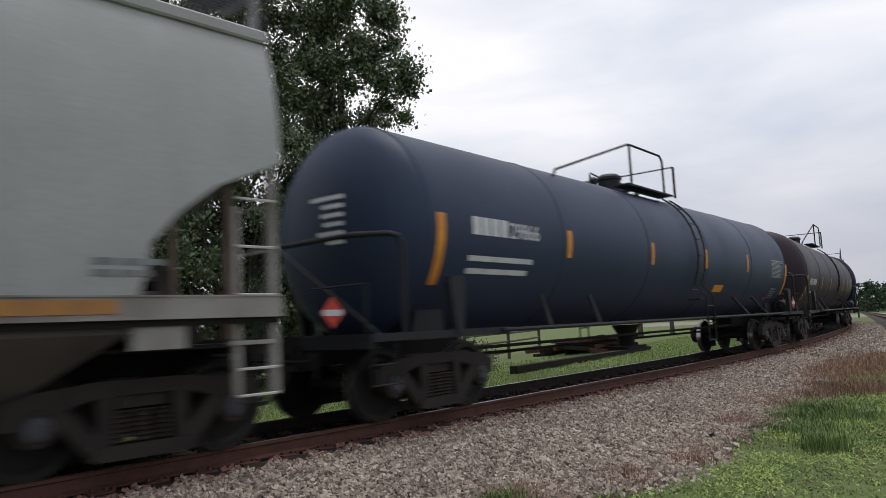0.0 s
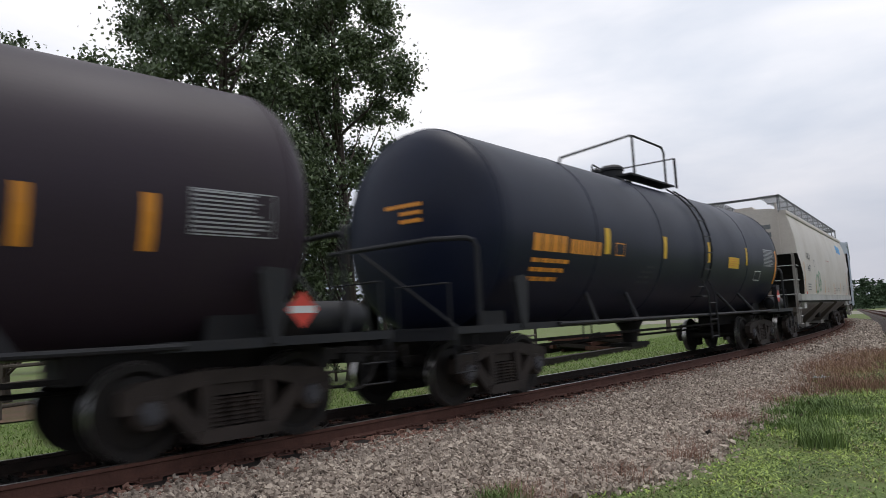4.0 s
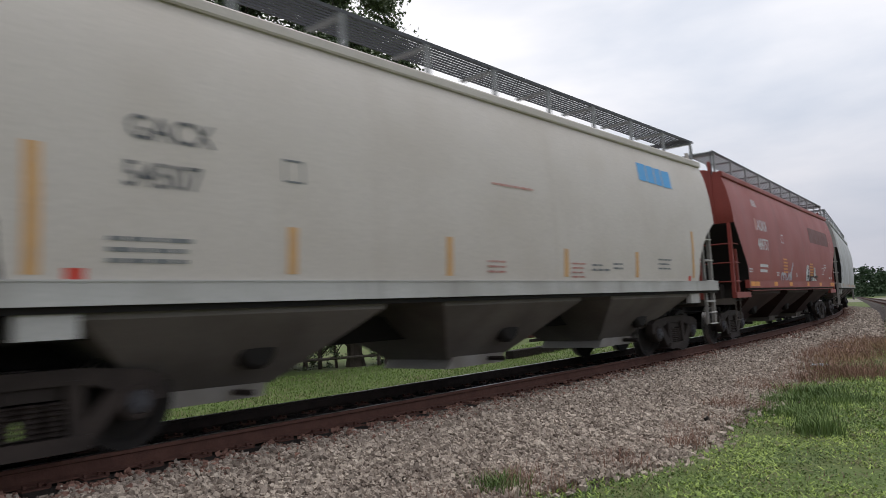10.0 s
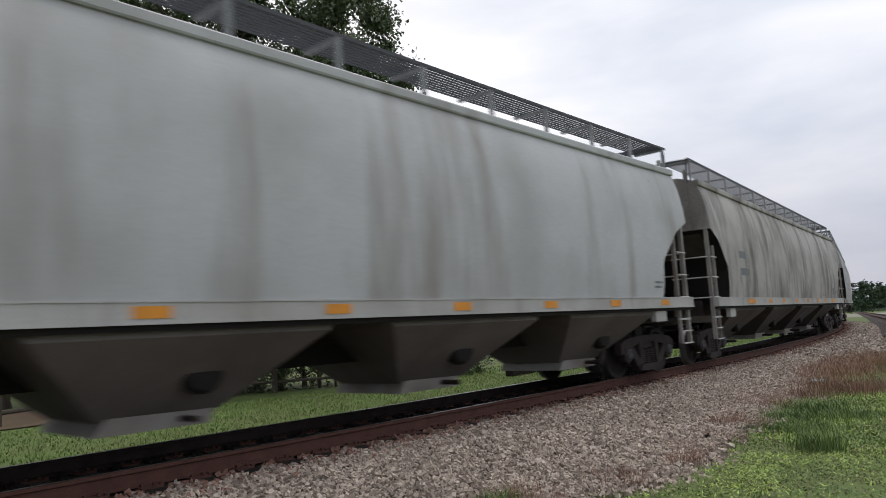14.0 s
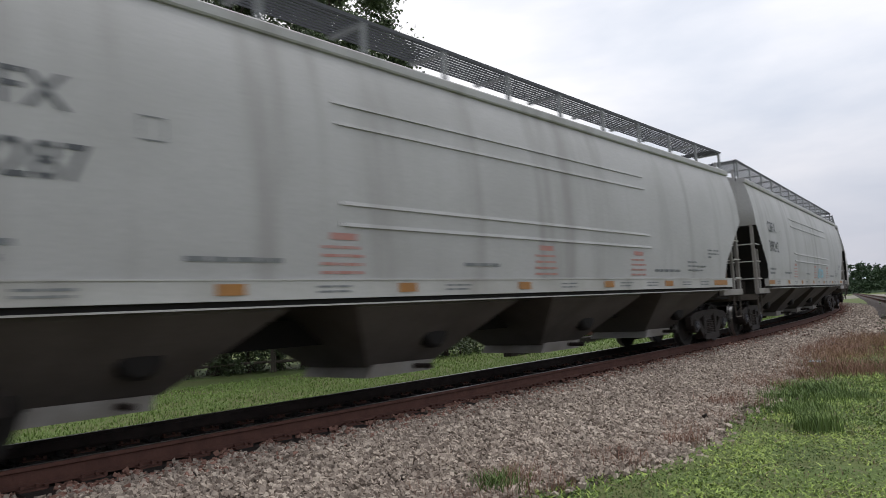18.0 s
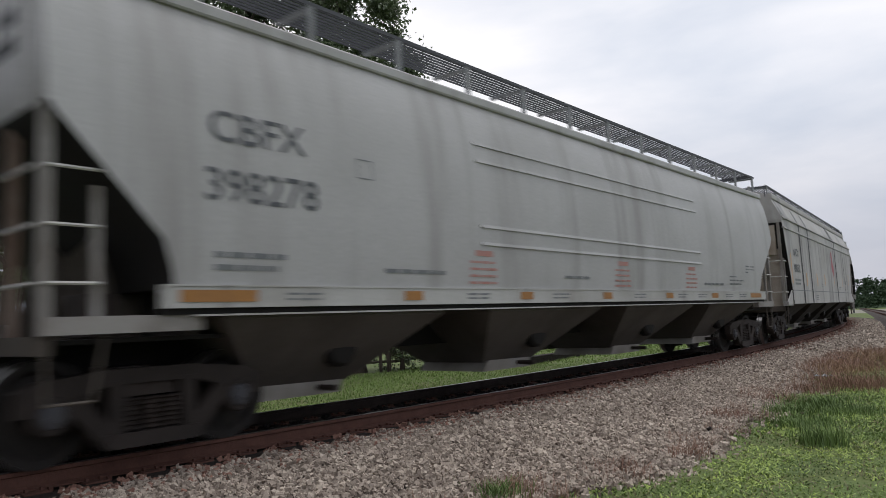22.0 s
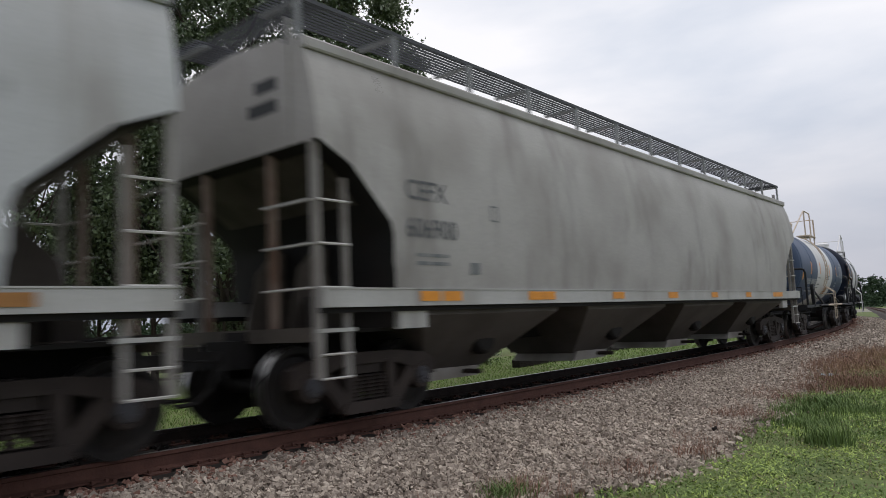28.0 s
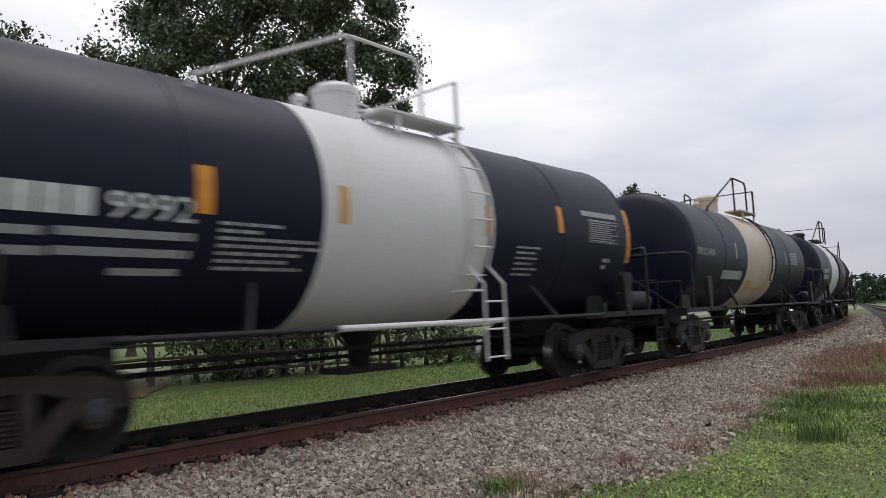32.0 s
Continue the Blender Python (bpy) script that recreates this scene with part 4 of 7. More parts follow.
def rows_of_bars(x, z, widths, height, gap, skew=0.0):
    """Lines of small writing as plain bars, from the top down; thin lines are broken into word-long bars."""
    if height <= 0.06:
        rng = random.Random(int(x * 100) + int(z * 1000))
        out = []
        for i, w in enumerate(widths):
            zz, a = z - i * (height + gap), 0.0
            while a < w - 0.03:
                b = min(w, a + rng.uniform(0.08, 0.26))
                out.append(rect(x + a, x + b, zz - height, zz, skew))
                a = b + 0.035
        return out
    return [rect(x, x + w, z - i * (height + gap) - height, z - i * (height + gap), skew) for i, w in enumerate(widths)]


def blocks(x, z, count, w, h, gap, skew=0.0):
    return [rect(x + i * (w + gap), x + i * (w + gap) + w, z, z + h, skew) for i in range(count)]


def letter(car, text, x, z, height, mat, surf, lift=0.006, stretch=1.0):
    """Painted characters on the near side."""
    cu = bpy.data.curves.new("lettering", 'FONT')
    cu.body, cu.size, cu.resolution_u, cu.offset = text, height / 0.72, 3, 0.012 * height
    tmp = bpy.data.objects.new("lettering", cu)
    me = bpy.data.meshes.new_from_object(tmp)
    bpy.data.objects.remove(tmp)
    bpy.data.curves.remove(cu)
    for v in me.vertices:
        zz = z + v.co.y
        v.co = (x + v.co.x * stretch, -surf(zz) - lift, zz)
    me.materials.clear()
    me.materials.append(mat)
    return tagged(part("lettering", me, None, car), kind="stuff")


def ribbon(pts, w):
    """A painted stroke of width w along the given (x, z) points, as quads."""
    out = []
    for (x0, z0), (x1, z1) in zip(pts, pts[1:]):
        d = math.hypot(x1 - x0, z1 - z0) or 1
        nx, nz = -(z1 - z0) / d * w / 2, (x1 - x0) / d * w / 2
        ex, ez = (x1 - x0) / d * w * 0.3, (z1 - z0) / d * w * 0.3
        out.append([(x0 + nx - ex, z0 + nz - ez), (x0 - nx - ex, z0 - nz - ez), (x1 - nx + ex, z1 - nz + ez), (x1 + nx + ex, z1 + nz + ez)])
    return out


def scrawl(rng, x0, x1, z0, z1, count, w):
    """Loops and slashes of sprayed paint inside a field."""
    out = []
    for i in range(count):
        cx = x0 + (x1 - x0) * (i + 0.5) / count
        rx, rz = (x1 - x0) / count * rng.uniform(0.4, 0.7), (z1 - z0) * rng.uniform(0.3, 0.5)
        a0, a1 = rng.uniform(0, 6), rng.uniform(3.0, 5.6)
        out += ribbon([(cx + rx * math.cos(a0 + a1 * j / 9), (z0 + z1) / 2 + rz * math.sin(a0 + a1 * j / 9)) for j in range(10)], w)
        if rng.random() < 0.6:
            out += ribbon([(cx - rx, z0 + rng.uniform(0, 0.2) * (z1 - z0)), (cx + rx * rng.uniform(0.2, 1), z1)], w)
    return out


# ---- covered hopper ----
CURVED = ([1.22, 1.42, 1.62, 2.1, 2.7, 3.2, 3.65, 3.92, 4.06], [1.53, 1.575, 1.60, 1.625, 1.61, 1.56, 1.47, 1.38, 1.32])
BOXED = ([0.9, 1.2, 3.85, 4.08], [1.57, 1.58, 1.58, 1.57])
SLANTED = ([1.1, 1.42, 3.55, 3.62, 4.24], [1.60, 1.60, 1.58, 1.56, 1.28])
# the cut of the side sheet at an end, as (distance from the end, height)
ROUNDED = ((0.0, 2.68), (0.42, 2.40), (0.64, 2.15), (0.80, 1.88), (0.82, 1.62))
ANGLED = ((0.0, 2.92), (0.45, 2.70), (1.02, 2.16), (1.08, 1.98), (1.06, 1.72))
STRAIGHT = ((0.0, 2.80), (0.06, 2.72), (0.95, 1.83), (1.02, 1.62))
TALL = ((0.0, 3.50), (0.06, 3.43), (1.08, 2.20), (1.10, 1.60))
RAKED = ((0.0, 3.40), (0.08, 3.27), (0.80, 1.53))


def hopper(label, length, paint_mat, bay_mat, profile=CURVED, bays=3, sill=(1.29, 1.45), roof='boards', ribs=0, bottom=1.44, ladder_mat=None, cut=ROUNDED, beads=(), sill_mat=None, board=0.42, long_sill=True, inset=0.70, rear=1.25, slope_mat=None):
    """A covered hopper car: body with sloping ends, sills, bays, ladders, roof boards, hatches and running gear."""
    car = thing("hopper_car", label, "freight car", group="cars of the train")
    hb = length / 2 - inset
    open_x, open_z = cut[-1][0], cut[0][1]
    zs, ys = profile
    surf = lambda z: float(np.interp(z, zs, ys))
    top = zs[-1]
    ladder_mat = ladder_mat or P_LADDER
    sill_mat = sill_mat or paint_mat
    # body: cross-sections with the belly rising to the ends
    bm = bmesh.new()
    run = list(cut) + [(open_x + 0.02, cut[-1][1] - 0.06), (open_x - 0.12 if long_sill else open_x + 0.03, bottom)]
    run[-1] = (max(run[-1][0], run[-2][0] + 0.02), bottom)
    stations = [(-hb + d, z) for d, z in run] + [(x, bottom) for x in np.linspace(-hb + open_x + 1, hb - open_x - 1.2, 7)] + [(hb - d * rear, z) for d, z in run[::-1]]
    rings = []
    for x, zb in stations:
        lv = np.linspace(zb, top, 12)
        near = [(-surf(z), z) for z in lv]
        ring = near + [(-0.95, top + 0.10), (0, top + 0.15), (0.95, top + 0.10)] + [(-y, z) for y, z in near[::-1]]
        rings.append([bm.verts.new((x, y, z)) for y, z in ring])
    k = len(rings[0])
    for a, b in zip(rings, rings[1:]):
        for i in range(k):
            j = (i + 1) % k
            bm.faces.new((a[i], a[j], b[j], b[i]))
    bm.faces.new(rings[0][::-1])
    bm.faces.new(rings[-1])
    me = mesh_of("body", bm, paint_mat, True)
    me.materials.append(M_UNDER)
    # downward and recessed end faces near-black: shade, with some grime, in the colour
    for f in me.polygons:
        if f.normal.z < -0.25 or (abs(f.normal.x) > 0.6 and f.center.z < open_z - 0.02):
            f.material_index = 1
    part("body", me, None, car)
    # roof edge angle
    for y in (-1, 1):
        bm = bmesh.new()
        yy = y * (ys[-1] + 0.02)
        section(bm, [(yy + y * a, top + z) for a, z in ((-0.05, 0.03), (0.055, 0.03), (0.07, 0.01), (0.07, -0.085), (0.055, -0.105), (0.025, -0.105), (0.025, -0.18), (-0.05, -0.18))], -hb, hb)
        part("roof_rail", bm, paint_mat, car)
    # long side sills
    if sill:
        for y in (-1, 1):
            bm = bmesh.new()
            yy = y * (surf(sill[1]) - 0.02)
            reach = hb - 0.02 if long_sill else hb - open_x + 0.06
            section(bm, [(yy + y * a, z) for a, z in ((-0.06, sill[0] - 0.02), (0.06, sill[0] - 0.02), (0.06, sill[0]), (0.05, sill[0]), (0.05, sill[1]), (0.06, sill[1]), (0.06, sill[1] + 0.015), (-0.06, sill[1] + 0.015))], -reach, reach)
            part("side_sill", bm, sill_mat, car)
            # black strip that draws the shadow line below the sill
            bm = bmesh.new()
            quad_box(bm, -reach, reach, min(yy, yy - y * 0.05), max(yy, yy - y * 0.05), sill[0] - 0.075, sill[0] - 0.02)
            shade_strip = part("sill_web", bm, M_UNDER, car)
            if long_sill:
                continue
            bm = bmesh.new()
            quad_box(bm, -reach + 0.3, reach - 0.3, min(yy + y * 0.045, yy - y * 0.03), max(yy + y * 0.045, yy - y * 0.03), sill[0] - 0.092, sill[0] - 0.075)
            part("sill_lip", bm, sill_mat, shade_strip)
    # long pressed beads on the sides
    for z in beads:
        for y in (-1, 1):
            bm = bmesh.new()
            quad_box(bm, -hb * 0.42, hb * 0.42, y * surf(z) - 0.022, y * surf(z) + 0.022, z - 0.02, z + 0.02, 0.5)
            part("side_bead", bm, paint_mat, car)
    # outside posts
    if ribs:
        for i in range(ribs):
            x = -hb + open_x + (2 * hb - 2 * open_x) * i / (ribs - 1)
            for y in (-1, 1):
                bm = bmesh.new()
                prism(bm, [(x - 0.10, bottom), (x + 0.10, bottom), (x + 0.10, top - 0.05), (x - 0.10, top - 0.05)], y * 1.56, y * 1.625)
                part("side_post", bm, paint_mat, car)
    # discharge bays and gates
    inner = hb - open_x - 0.1
    pitch = 2 * inner / bays
    for i in range(bays):
        c = -inner + pitch * (i + 0.5)
        bm = bmesh.new()
        ring_a = [bm.verts.new((c + sx * pitch * 0.43, sy * (surf(1.5) - 0.06), bottom + 0.06)) for sx, sy in ((-1, -1), (1, -1), (1, 1), (-1, 1))]
        ring_m = [bm.verts.new((c + sx * pitch * 0.38, sy * (surf(1.5) - 0.10), 1.16)) for sx, sy in ((-1, -1), (1, -1), (1, 1), (-1, 1))]
        ring_b = [bm.verts.new((c + sx * pitch * 0.16, sy * 0.62, 0.42)) for sx, sy in ((-1, -1), (1, -1), (1, 1), (-1, 1))]
        for p, q in ((ring_a, ring_m), (ring_m, ring_b)):
            for j in range(4):
                bm.faces.new((p[j], p[(j + 1) % 4], q[(j + 1) % 4], q[j]))
        bm.faces.new(ring_b)
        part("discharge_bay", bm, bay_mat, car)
        bm = bmesh.new()
        prism(bm, [(c - pitch * 0.17, 0.29), (c + pitch * 0.13, 0.29), (c + pitch * 0.14, 0.43), (c - pitch * 0.14, 0.45)], -0.66, 0.66)
        gate = part("outlet_gate", bm, P_LADDER if bay_mat is not P_BAYRED else P_GRIME, car)
        bm = bmesh.new()
        rod(bm, (c + pitch * 0.05, -0.98, 0.37), (c + pitch * 0.05, 0.98, 0.37), 0.035)
        part("gate_shaft", bm, M_TRUCK, gate)
        # flat dark disc drawn in place of the round stain on the bay
        bm = bmesh.new()
        lathe(bm, [(0.02, -1.04), (0.20, -1.03), (0.24, -0.98), (0.24, -0.86)], 14, 'Y', (c + pitch * 0.06, -0.05, 0.84))
        part("vibrator_bracket", bm, M_UNDER, gate)
    # centre sill
    bm = bmesh.new()
    quad_box(bm, -hb, hb, -0.22, 0.22, 0.74, 1.06)
    part("centre_sill", bm, M_UNDER, car)
    # ends: sill beams, bolster ends, slope sheet, webs, posts, ladders
    tall = cut is TALL or cut is RAKED
    for e in (-1, 1):
        X = lambda d: e * (hb - d)
        span = lambda a, b: (min(X(a), X(b)), max(X(a), X(b)))
        bm = bmesh.new()
        quad_box(bm, *span(0.02, 0.11), -1.44, 1.44, 0.93, 1.08)
        part("end_sill", bm, P_GRIME, car)
        bm = bmesh.new()
        quad_box(bm, *span(0.11, 2.2), -1.2, 1.2, 1.0, 1.04)
        part("end_deck", bm, M_UNDER, car)
        for y in (-1.48, 1.48):
            if not long_sill:
                bm = bmesh.new()
                quad_box(bm, *span(0.0, open_x + 0.35), y - 0.05, y + 0.05, 1.08, 1.22)
                part("end_beam", bm, P_LADDER if sill_mat is P_SILL else sill_mat, car)
            else:
                bm = bmesh.new()
                quad_box(bm, *span(open_x + 0.15, open_x + 0.62), y - 0.05, y + 0.05, 1.02, sill[0] - 0.02)
                part("bolster_end", bm, sill_mat, car)
                bm = bmesh.new()
                quad_box(bm, *span(0.0, 0.52), y - 0.03, y + 0.03, 1.02, 1.06)
                part("step_beam", bm, sill_mat, car)
        bm = bmesh.new()
        v = [bm.verts.new(q) for q in ((X(0.12), -1.3, open_z - 0.05), (X(0.12), 1.3, open_z - 0.05), (X(2.5), 1.2, 1.1), (X(2.5), -1.2, 1.1), (X(0.19), -1.3, open_z), (X(0.19), 1.3, open_z), (X(2.57), 1.2, 1.1), (X(2.57), -1.2, 1.1))]
        for f in ((0, 1, 2, 3), (7, 6, 5, 4), (0, 4, 5, 1), (1, 5, 6, 2), (2, 6, 7, 3), (3, 7, 4, 0)):
            bm.faces.new([v[i] for i in f])
        part("slope_sheet", bm, slope_mat or P_GRIME, car)
        for y in (-0.42, 0.42):
            bm = bmesh.new()
            prism(bm, [(X(0.45), 1.04), (X(2.0), 1.04), (X(1.5), 1.8), (X(0.95), 2.05), (X(0.62), 1.75)], y - 0.012, y + 0.012)
            part("shear_plate", bm, P_GRIME, car)
        # cross plate added to hide the pale far sill, coloured for recess shade
        bm = bmesh.new()
        quad_box(bm, *span(open_x + 0.3, open_x + 0.36), -1.38, 1.38, 1.04, 1.6)
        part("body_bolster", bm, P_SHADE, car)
        posts = (-0.66, 0.66) if cut is not RAKED else (-1.2, -0.58, 0.28, 0.94)
        for y in posts:
            bm = bmesh.new()
            quad_box(bm, *span(0.04, 0.12), y - (0.045 if cut is not RAKED else 0.16), y + (0.045 if cut is not RAKED else 0.16), 1.06 if cut is not RAKED else 2.5, open_z + 0.05)
            part("end_post", bm, P_RUSTEND if cut is RAKED else P_RUSTPOST if ladder_mat is P_LADDER else ladder_mat, car)
        for y in (-1.46, 1.46):
            bm = bmesh.new()
            quad_box(bm, *span(0.0, 0.08), y - 0.04, y + 0.04, 0.56 if long_sill else 1.1, open_z + 0.02)
            part("corner_post", bm, ladder_mat, car)
            bm = bmesh.new()
            lean = np.interp(0.44, [q[0] for q in cut], [q[1] for q in cut])
            quad_box(bm, *span(0.41, 0.47), y - 0.03, y + 0.03, 0.56 if long_sill else 1.1, float(lean) - 0.12 if not tall else float(lean) + 0.02)
            part("ladder_stile", bm, ladder_mat, car)
            low = (0.56, 0.80) if long_sill else ()
            for z in low + (1.47, 1.90, 2.33):
                bm = bmesh.new()
                rod(bm, (X(0.03), y * 1.045, z), (X(0.45), y * 1.045, z), 0.014, 5)
                part("rung", bm, P_RUNG if ladder_mat is P_LADDER else ladder_mat, car)
            if not long_sill:
                bm = bmesh.new()
                tube(bm, [(X(0.06), y, 1.1), (X(0.06), y, 0.56), (X(0.42), y, 0.56), (X(0.52), y, 1.1)], 0.018, 5)
                part("sill_step", bm, P_GRIME, car)
            for z in (1.47, 1.90, 2.33):
                bm = bmesh.new()
                rod(bm, (X(-0.02), y, z), (X(-0.02), y * 0.42, z), 0.014, 5)
                part("end_rung", bm, P_RUNG if ladder_mat is P_LADDER else ladder_mat, car)
        if profile is CURVED:
            bm = bmesh.new()
            quad_box(bm, *span(-0.03, 0.03), -1.15, -1.08, open_z, top + 0.24)
            part("end_stanchion", bm, paint_mat, car)
        if cut is RAKED:
            # beige wedge of the side sheet below the opening, and the pierced end bulkhead
            for y in (-1.58, 1.55):
                bm = bmesh.new()
                prism(bm, [(X(0.0), 1.10), (X(open_x + 0.05), 1.12), (X(open_x + 0.05), 1.55), (X(0.0), 1.20)], y, y + 0.03)
                part("side_wedge", bm, paint_mat, car)
            holes = ((-0.53, -0.08), (0.45, 0.80))
            outline = [(-1.41, 2.66), (-1.41, 1.06)]
            for y0, y1 in holes:
                outline.append((y0, 1.06))
                for k in range(9):
                    a = math.pi * (1 - k / 8)
                    outline.append(((y0 + y1) / 2 + (y1 - y0) / 2 * math.cos(a), 2.12 + 0.18 * math.sin(a)))
                outline.append((y1, 1.06))
            bm = bmesh.new()
            section(bm, outline + [(1.41, 1.06), (1.41, 2.66)], *span(0.13, 0.17))
            bm.normal_update()
            bmesh.ops.triangulate(bm, faces=[f for f in bm.faces if len(f.verts) > 4])
            bmesh.ops.recalc_face_normals(bm, faces=bm.faces)
            part("end_bulkhead", bm, P_RUSTEND, car, "rust stained end plate with arched holes")
        if e > 0:
            bm = bmesh.new()
            lathe(bm, [(0.02, -0.55), (0.16, -0.48), (0.2, -0.35), (0.2, 0.35), (0.16, 0.48), (0.02, 0.55)], 12, 'Y', (X(0.95), 0.2, 1.32))
            part("air_reservoir", bm, M_TRUCK, car, smooth=True)
        bm = bmesh.new()
        quad_box(bm, *span(0.55, 0.85), -1.0, -0.62, 1.06, 1.42)
        part("brake_valve", bm, M_TRUCK, car)
    # roof: hatches and slatted walkways on brackets
    if roof == 'boards':
        n = int(length / 1.55)
        slat = None
        for y in (-1, 1):
            bm = bmesh.new()
            yy = y * 1.24
            quad_box(bm, -hb - 0.1, hb + 0.1, yy - 0.01, yy + 0.01, top + board - 0.01, top + board + 0.03)
            walk_edge = part("running_board", bm, M_GALV, car, "slatted steel walkway")
            if slat is None:
                bm = bmesh.new()
                quad_box(bm, -hb - 0.1, hb + 0.1, -0.009, 0.009, 0, 0.025)
                slat = mesh_of("slat", bm, M_GALV)
            for i in range(9):
                part("slat", slat, None, walk_edge, at=pose(0, y * (0.62 + i * 0.07), top + board))
            for i in range(n + 1):
                x = -hb + 0.05 + (2 * hb - 0.1) * i / n
                bm = bmesh.new()
                section(bm, [(y * 1.255, top - 0.02), (y * 1.255, top + board - 0.01), (y * 0.6, top + board - 0.01), (y * 0.6, top + board - 0.04), (y * 1.215, top + board - 0.04), (y * 1.215, top - 0.02)], x - 0.035, x + 0.035)
                part("walkway_bracket", bm, M_BRACKET, car)
        for e in (-1, 1):
            bm = bmesh.new()
            x = e * (hb - 0.05)
            tube(bm, [(x, -1.2, top + board + 0.02), (x + e * 0.12, -1.2, top + board), (x + e * 0.16, -1.2, top + board - 0.12), (x + e * 0.16, -1.2, top - 0.05)], 0.016, 6)
            deck = part("end_walkway", bm, M_GALV, car)
            for i in range(6):
                xx = x - e * i * 0.075
                bm = bmesh.new()
                quad_box(bm, xx - 0.009, xx + 0.009, -1.24, 1.24, top + board, top + board + 0.02)
                part("slat", bm, M_GALV, deck)
    bm = bmesh.new()
    quad_box(bm, -hb + 0.6, hb - 0.6, -0.36, 0.36, top + 0.12, top + 0.26, 0.8)
    part("hatch_cover", bm, paint_mat, car)
    if roof == 'flat':
        for i in range(5):
            x = -hb + 1.2 + (2 * hb - 2.4) * i / 4
            bm = bmesh.new()
            lathe(bm, [(0.4, top + 0.14), (0.4, top + 0.24), (0.1, top + 0.30)], 14, 'Z', (x, 0.75, 0))
            part("round_hatch", bm, paint_mat, car, smooth=True)
        bm = bmesh.new()
        quad_box(bm, hb - 0.55, hb + 0.02, -1.12, -1.08, top - 0.1, top + 0.23)
        deck = part("end_walkway", bm, M_GALV, car)
        for i in range(7):
            bm = bmesh.new()
            quad_box(bm, hb - 0.55 + i * 0.08, hb - 0.53 + i * 0.08, -1.1, 0.6, top + 0.2, top + 0.23)
            part("slat", bm, M_GALV, deck)
    add_gear(car, length, length / 2 - 1.85)
    return car, surf, hb


# ---- tank car ----
def tank(label, length, body_mat, trim_mat, radius=1.42, axis=2.4, head=0.62, tip=1.1, band=None, band_mat=None, rail_mat=None, dome_mat=None, tall=0.8, platform=2.3, dome=0.26, rail_x=0.12, ladder_x=None, reach=3.1):
    """A tank car: barrel with dished heads, saddles, platforms, handrails, ladder, top platform with valves and running gear."""
    car = thing("tank_car", label, "freight car", group="cars of the train")
    hb = length / 2 - 0.5
    xt = length / 2 - tip
    rail_mat = rail_mat or trim_mat
    dome_mat = dome_mat or trim_mat

    def surf(z):
        return math.sqrt(max(0.01, radius ** 2 - (z - axis) ** 2))

    def barrel(x0, x1, heads, mat, name="barrel", grow=0.0, lab=""):
        bm = bmesh.new()
        pts = []
        if heads:
            for i in range(7):
                a = math.pi / 2 * i / 6
                pts.append((max(0.02, (radius + grow) * math.sin(a)), x0 + head * (1 - math.cos(a))))
            pts += [(radius + grow, x) for x in np.linspace(x0 + head + 0.3, x1 - head - 0.3, 6)]
            for i in range(7):
                a = math.pi / 2 * (1 - i / 6)
                pts.append((max(0.02, (radius + grow) * math.sin(a)), x1 - head * (1 - math.cos(a))))
        else:
            pts = [(radius - 0.01, x0), (radius + grow, x0 + 0.004), (radius + grow, x1 - 0.004), (radius - 0.01, x1)]
        lathe(bm, pts, 56, 'X', (0, 0, axis))
        part(name, bm, mat, car, lab, smooth=True)
    barrel(-xt, xt, True, body_mat)
    if band:
        barrel(band[0], band[1], False, band_mat, "paint_band", 0.006, "painted band round the barrel")
    # welded seams
    for x in np.linspace(-xt + head, xt - head, 6):
        bm = bmesh.new()
        lathe(bm, [(radius - 0.01, x - 0.03), (radius + 0.009, x - 0.01), (radius + 0.009, x + 0.01), (radius - 0.01, x + 0.03)], 48, 'X', (0, 0, axis))
        inside = band and band[0] < x < band[1]
        part("seam", bm, band_mat if inside else body_mat, car, smooth=True)
    b = length / 2 - 2.2
    # end sills, platforms, saddles, braces
    for e in (-1, 1):
        X = lambda d: e * (length / 2 - d)
        bm = bmesh.new()
        quad_box(bm, min(X(0.5), X(3.6)), max(X(0.5), X(3.6)), -0.28, 0.28, 0.70, 1.06)
        part("stub_sill", bm, M_UNDER, car)
        bm = bmesh.new()
        quad_box(bm, min(X(0.5), X(1.5)), max(X(0.5), X(1.5)), -1.42, 1.42, 1.0, 1.03)
        part("end_platform", bm, trim_mat, car)
        bm = bmesh.new()
        quad_box(bm, min(X(0.5), X(0.58)), max(X(0.5), X(0.58)), -1.5, 1.5, 0.9, 1.06)
        part("end_sill", bm, trim_mat, car)
        for y in (-1.5, 1.5):
            bm = bmesh.new()
            quad_box(bm, min(X(0.5), X(3.2)), max(X(0.5), X(3.2)), y - 0.03, y + 0.03, 0.97, 1.06)
            part("side_beam", bm, trim_mat, car)
            bm = bmesh.new()
            prism(bm, [(X(2.5), 0.95), (X(1.8), 0.95), (X(1.95), 1.5), (X(2.4), 1.5)], y * 0.6 - 0.03, y * 0.6 + 0.03)
            part("saddle", bm, trim_mat, car)
            bm = bmesh.new()
            prism(bm, [(X(2.13), 1.0), (X(2.0), 1.0), (X(1.88), 1.62), (X(1.90), 1.70), (X(2.16), 1.72), (X(2.2), 1.66)], y - 0.05, y + 0.05)
            part("saddle_bracket", bm, trim_mat, car)
            for i in range(2):
                bm = bmesh.new()
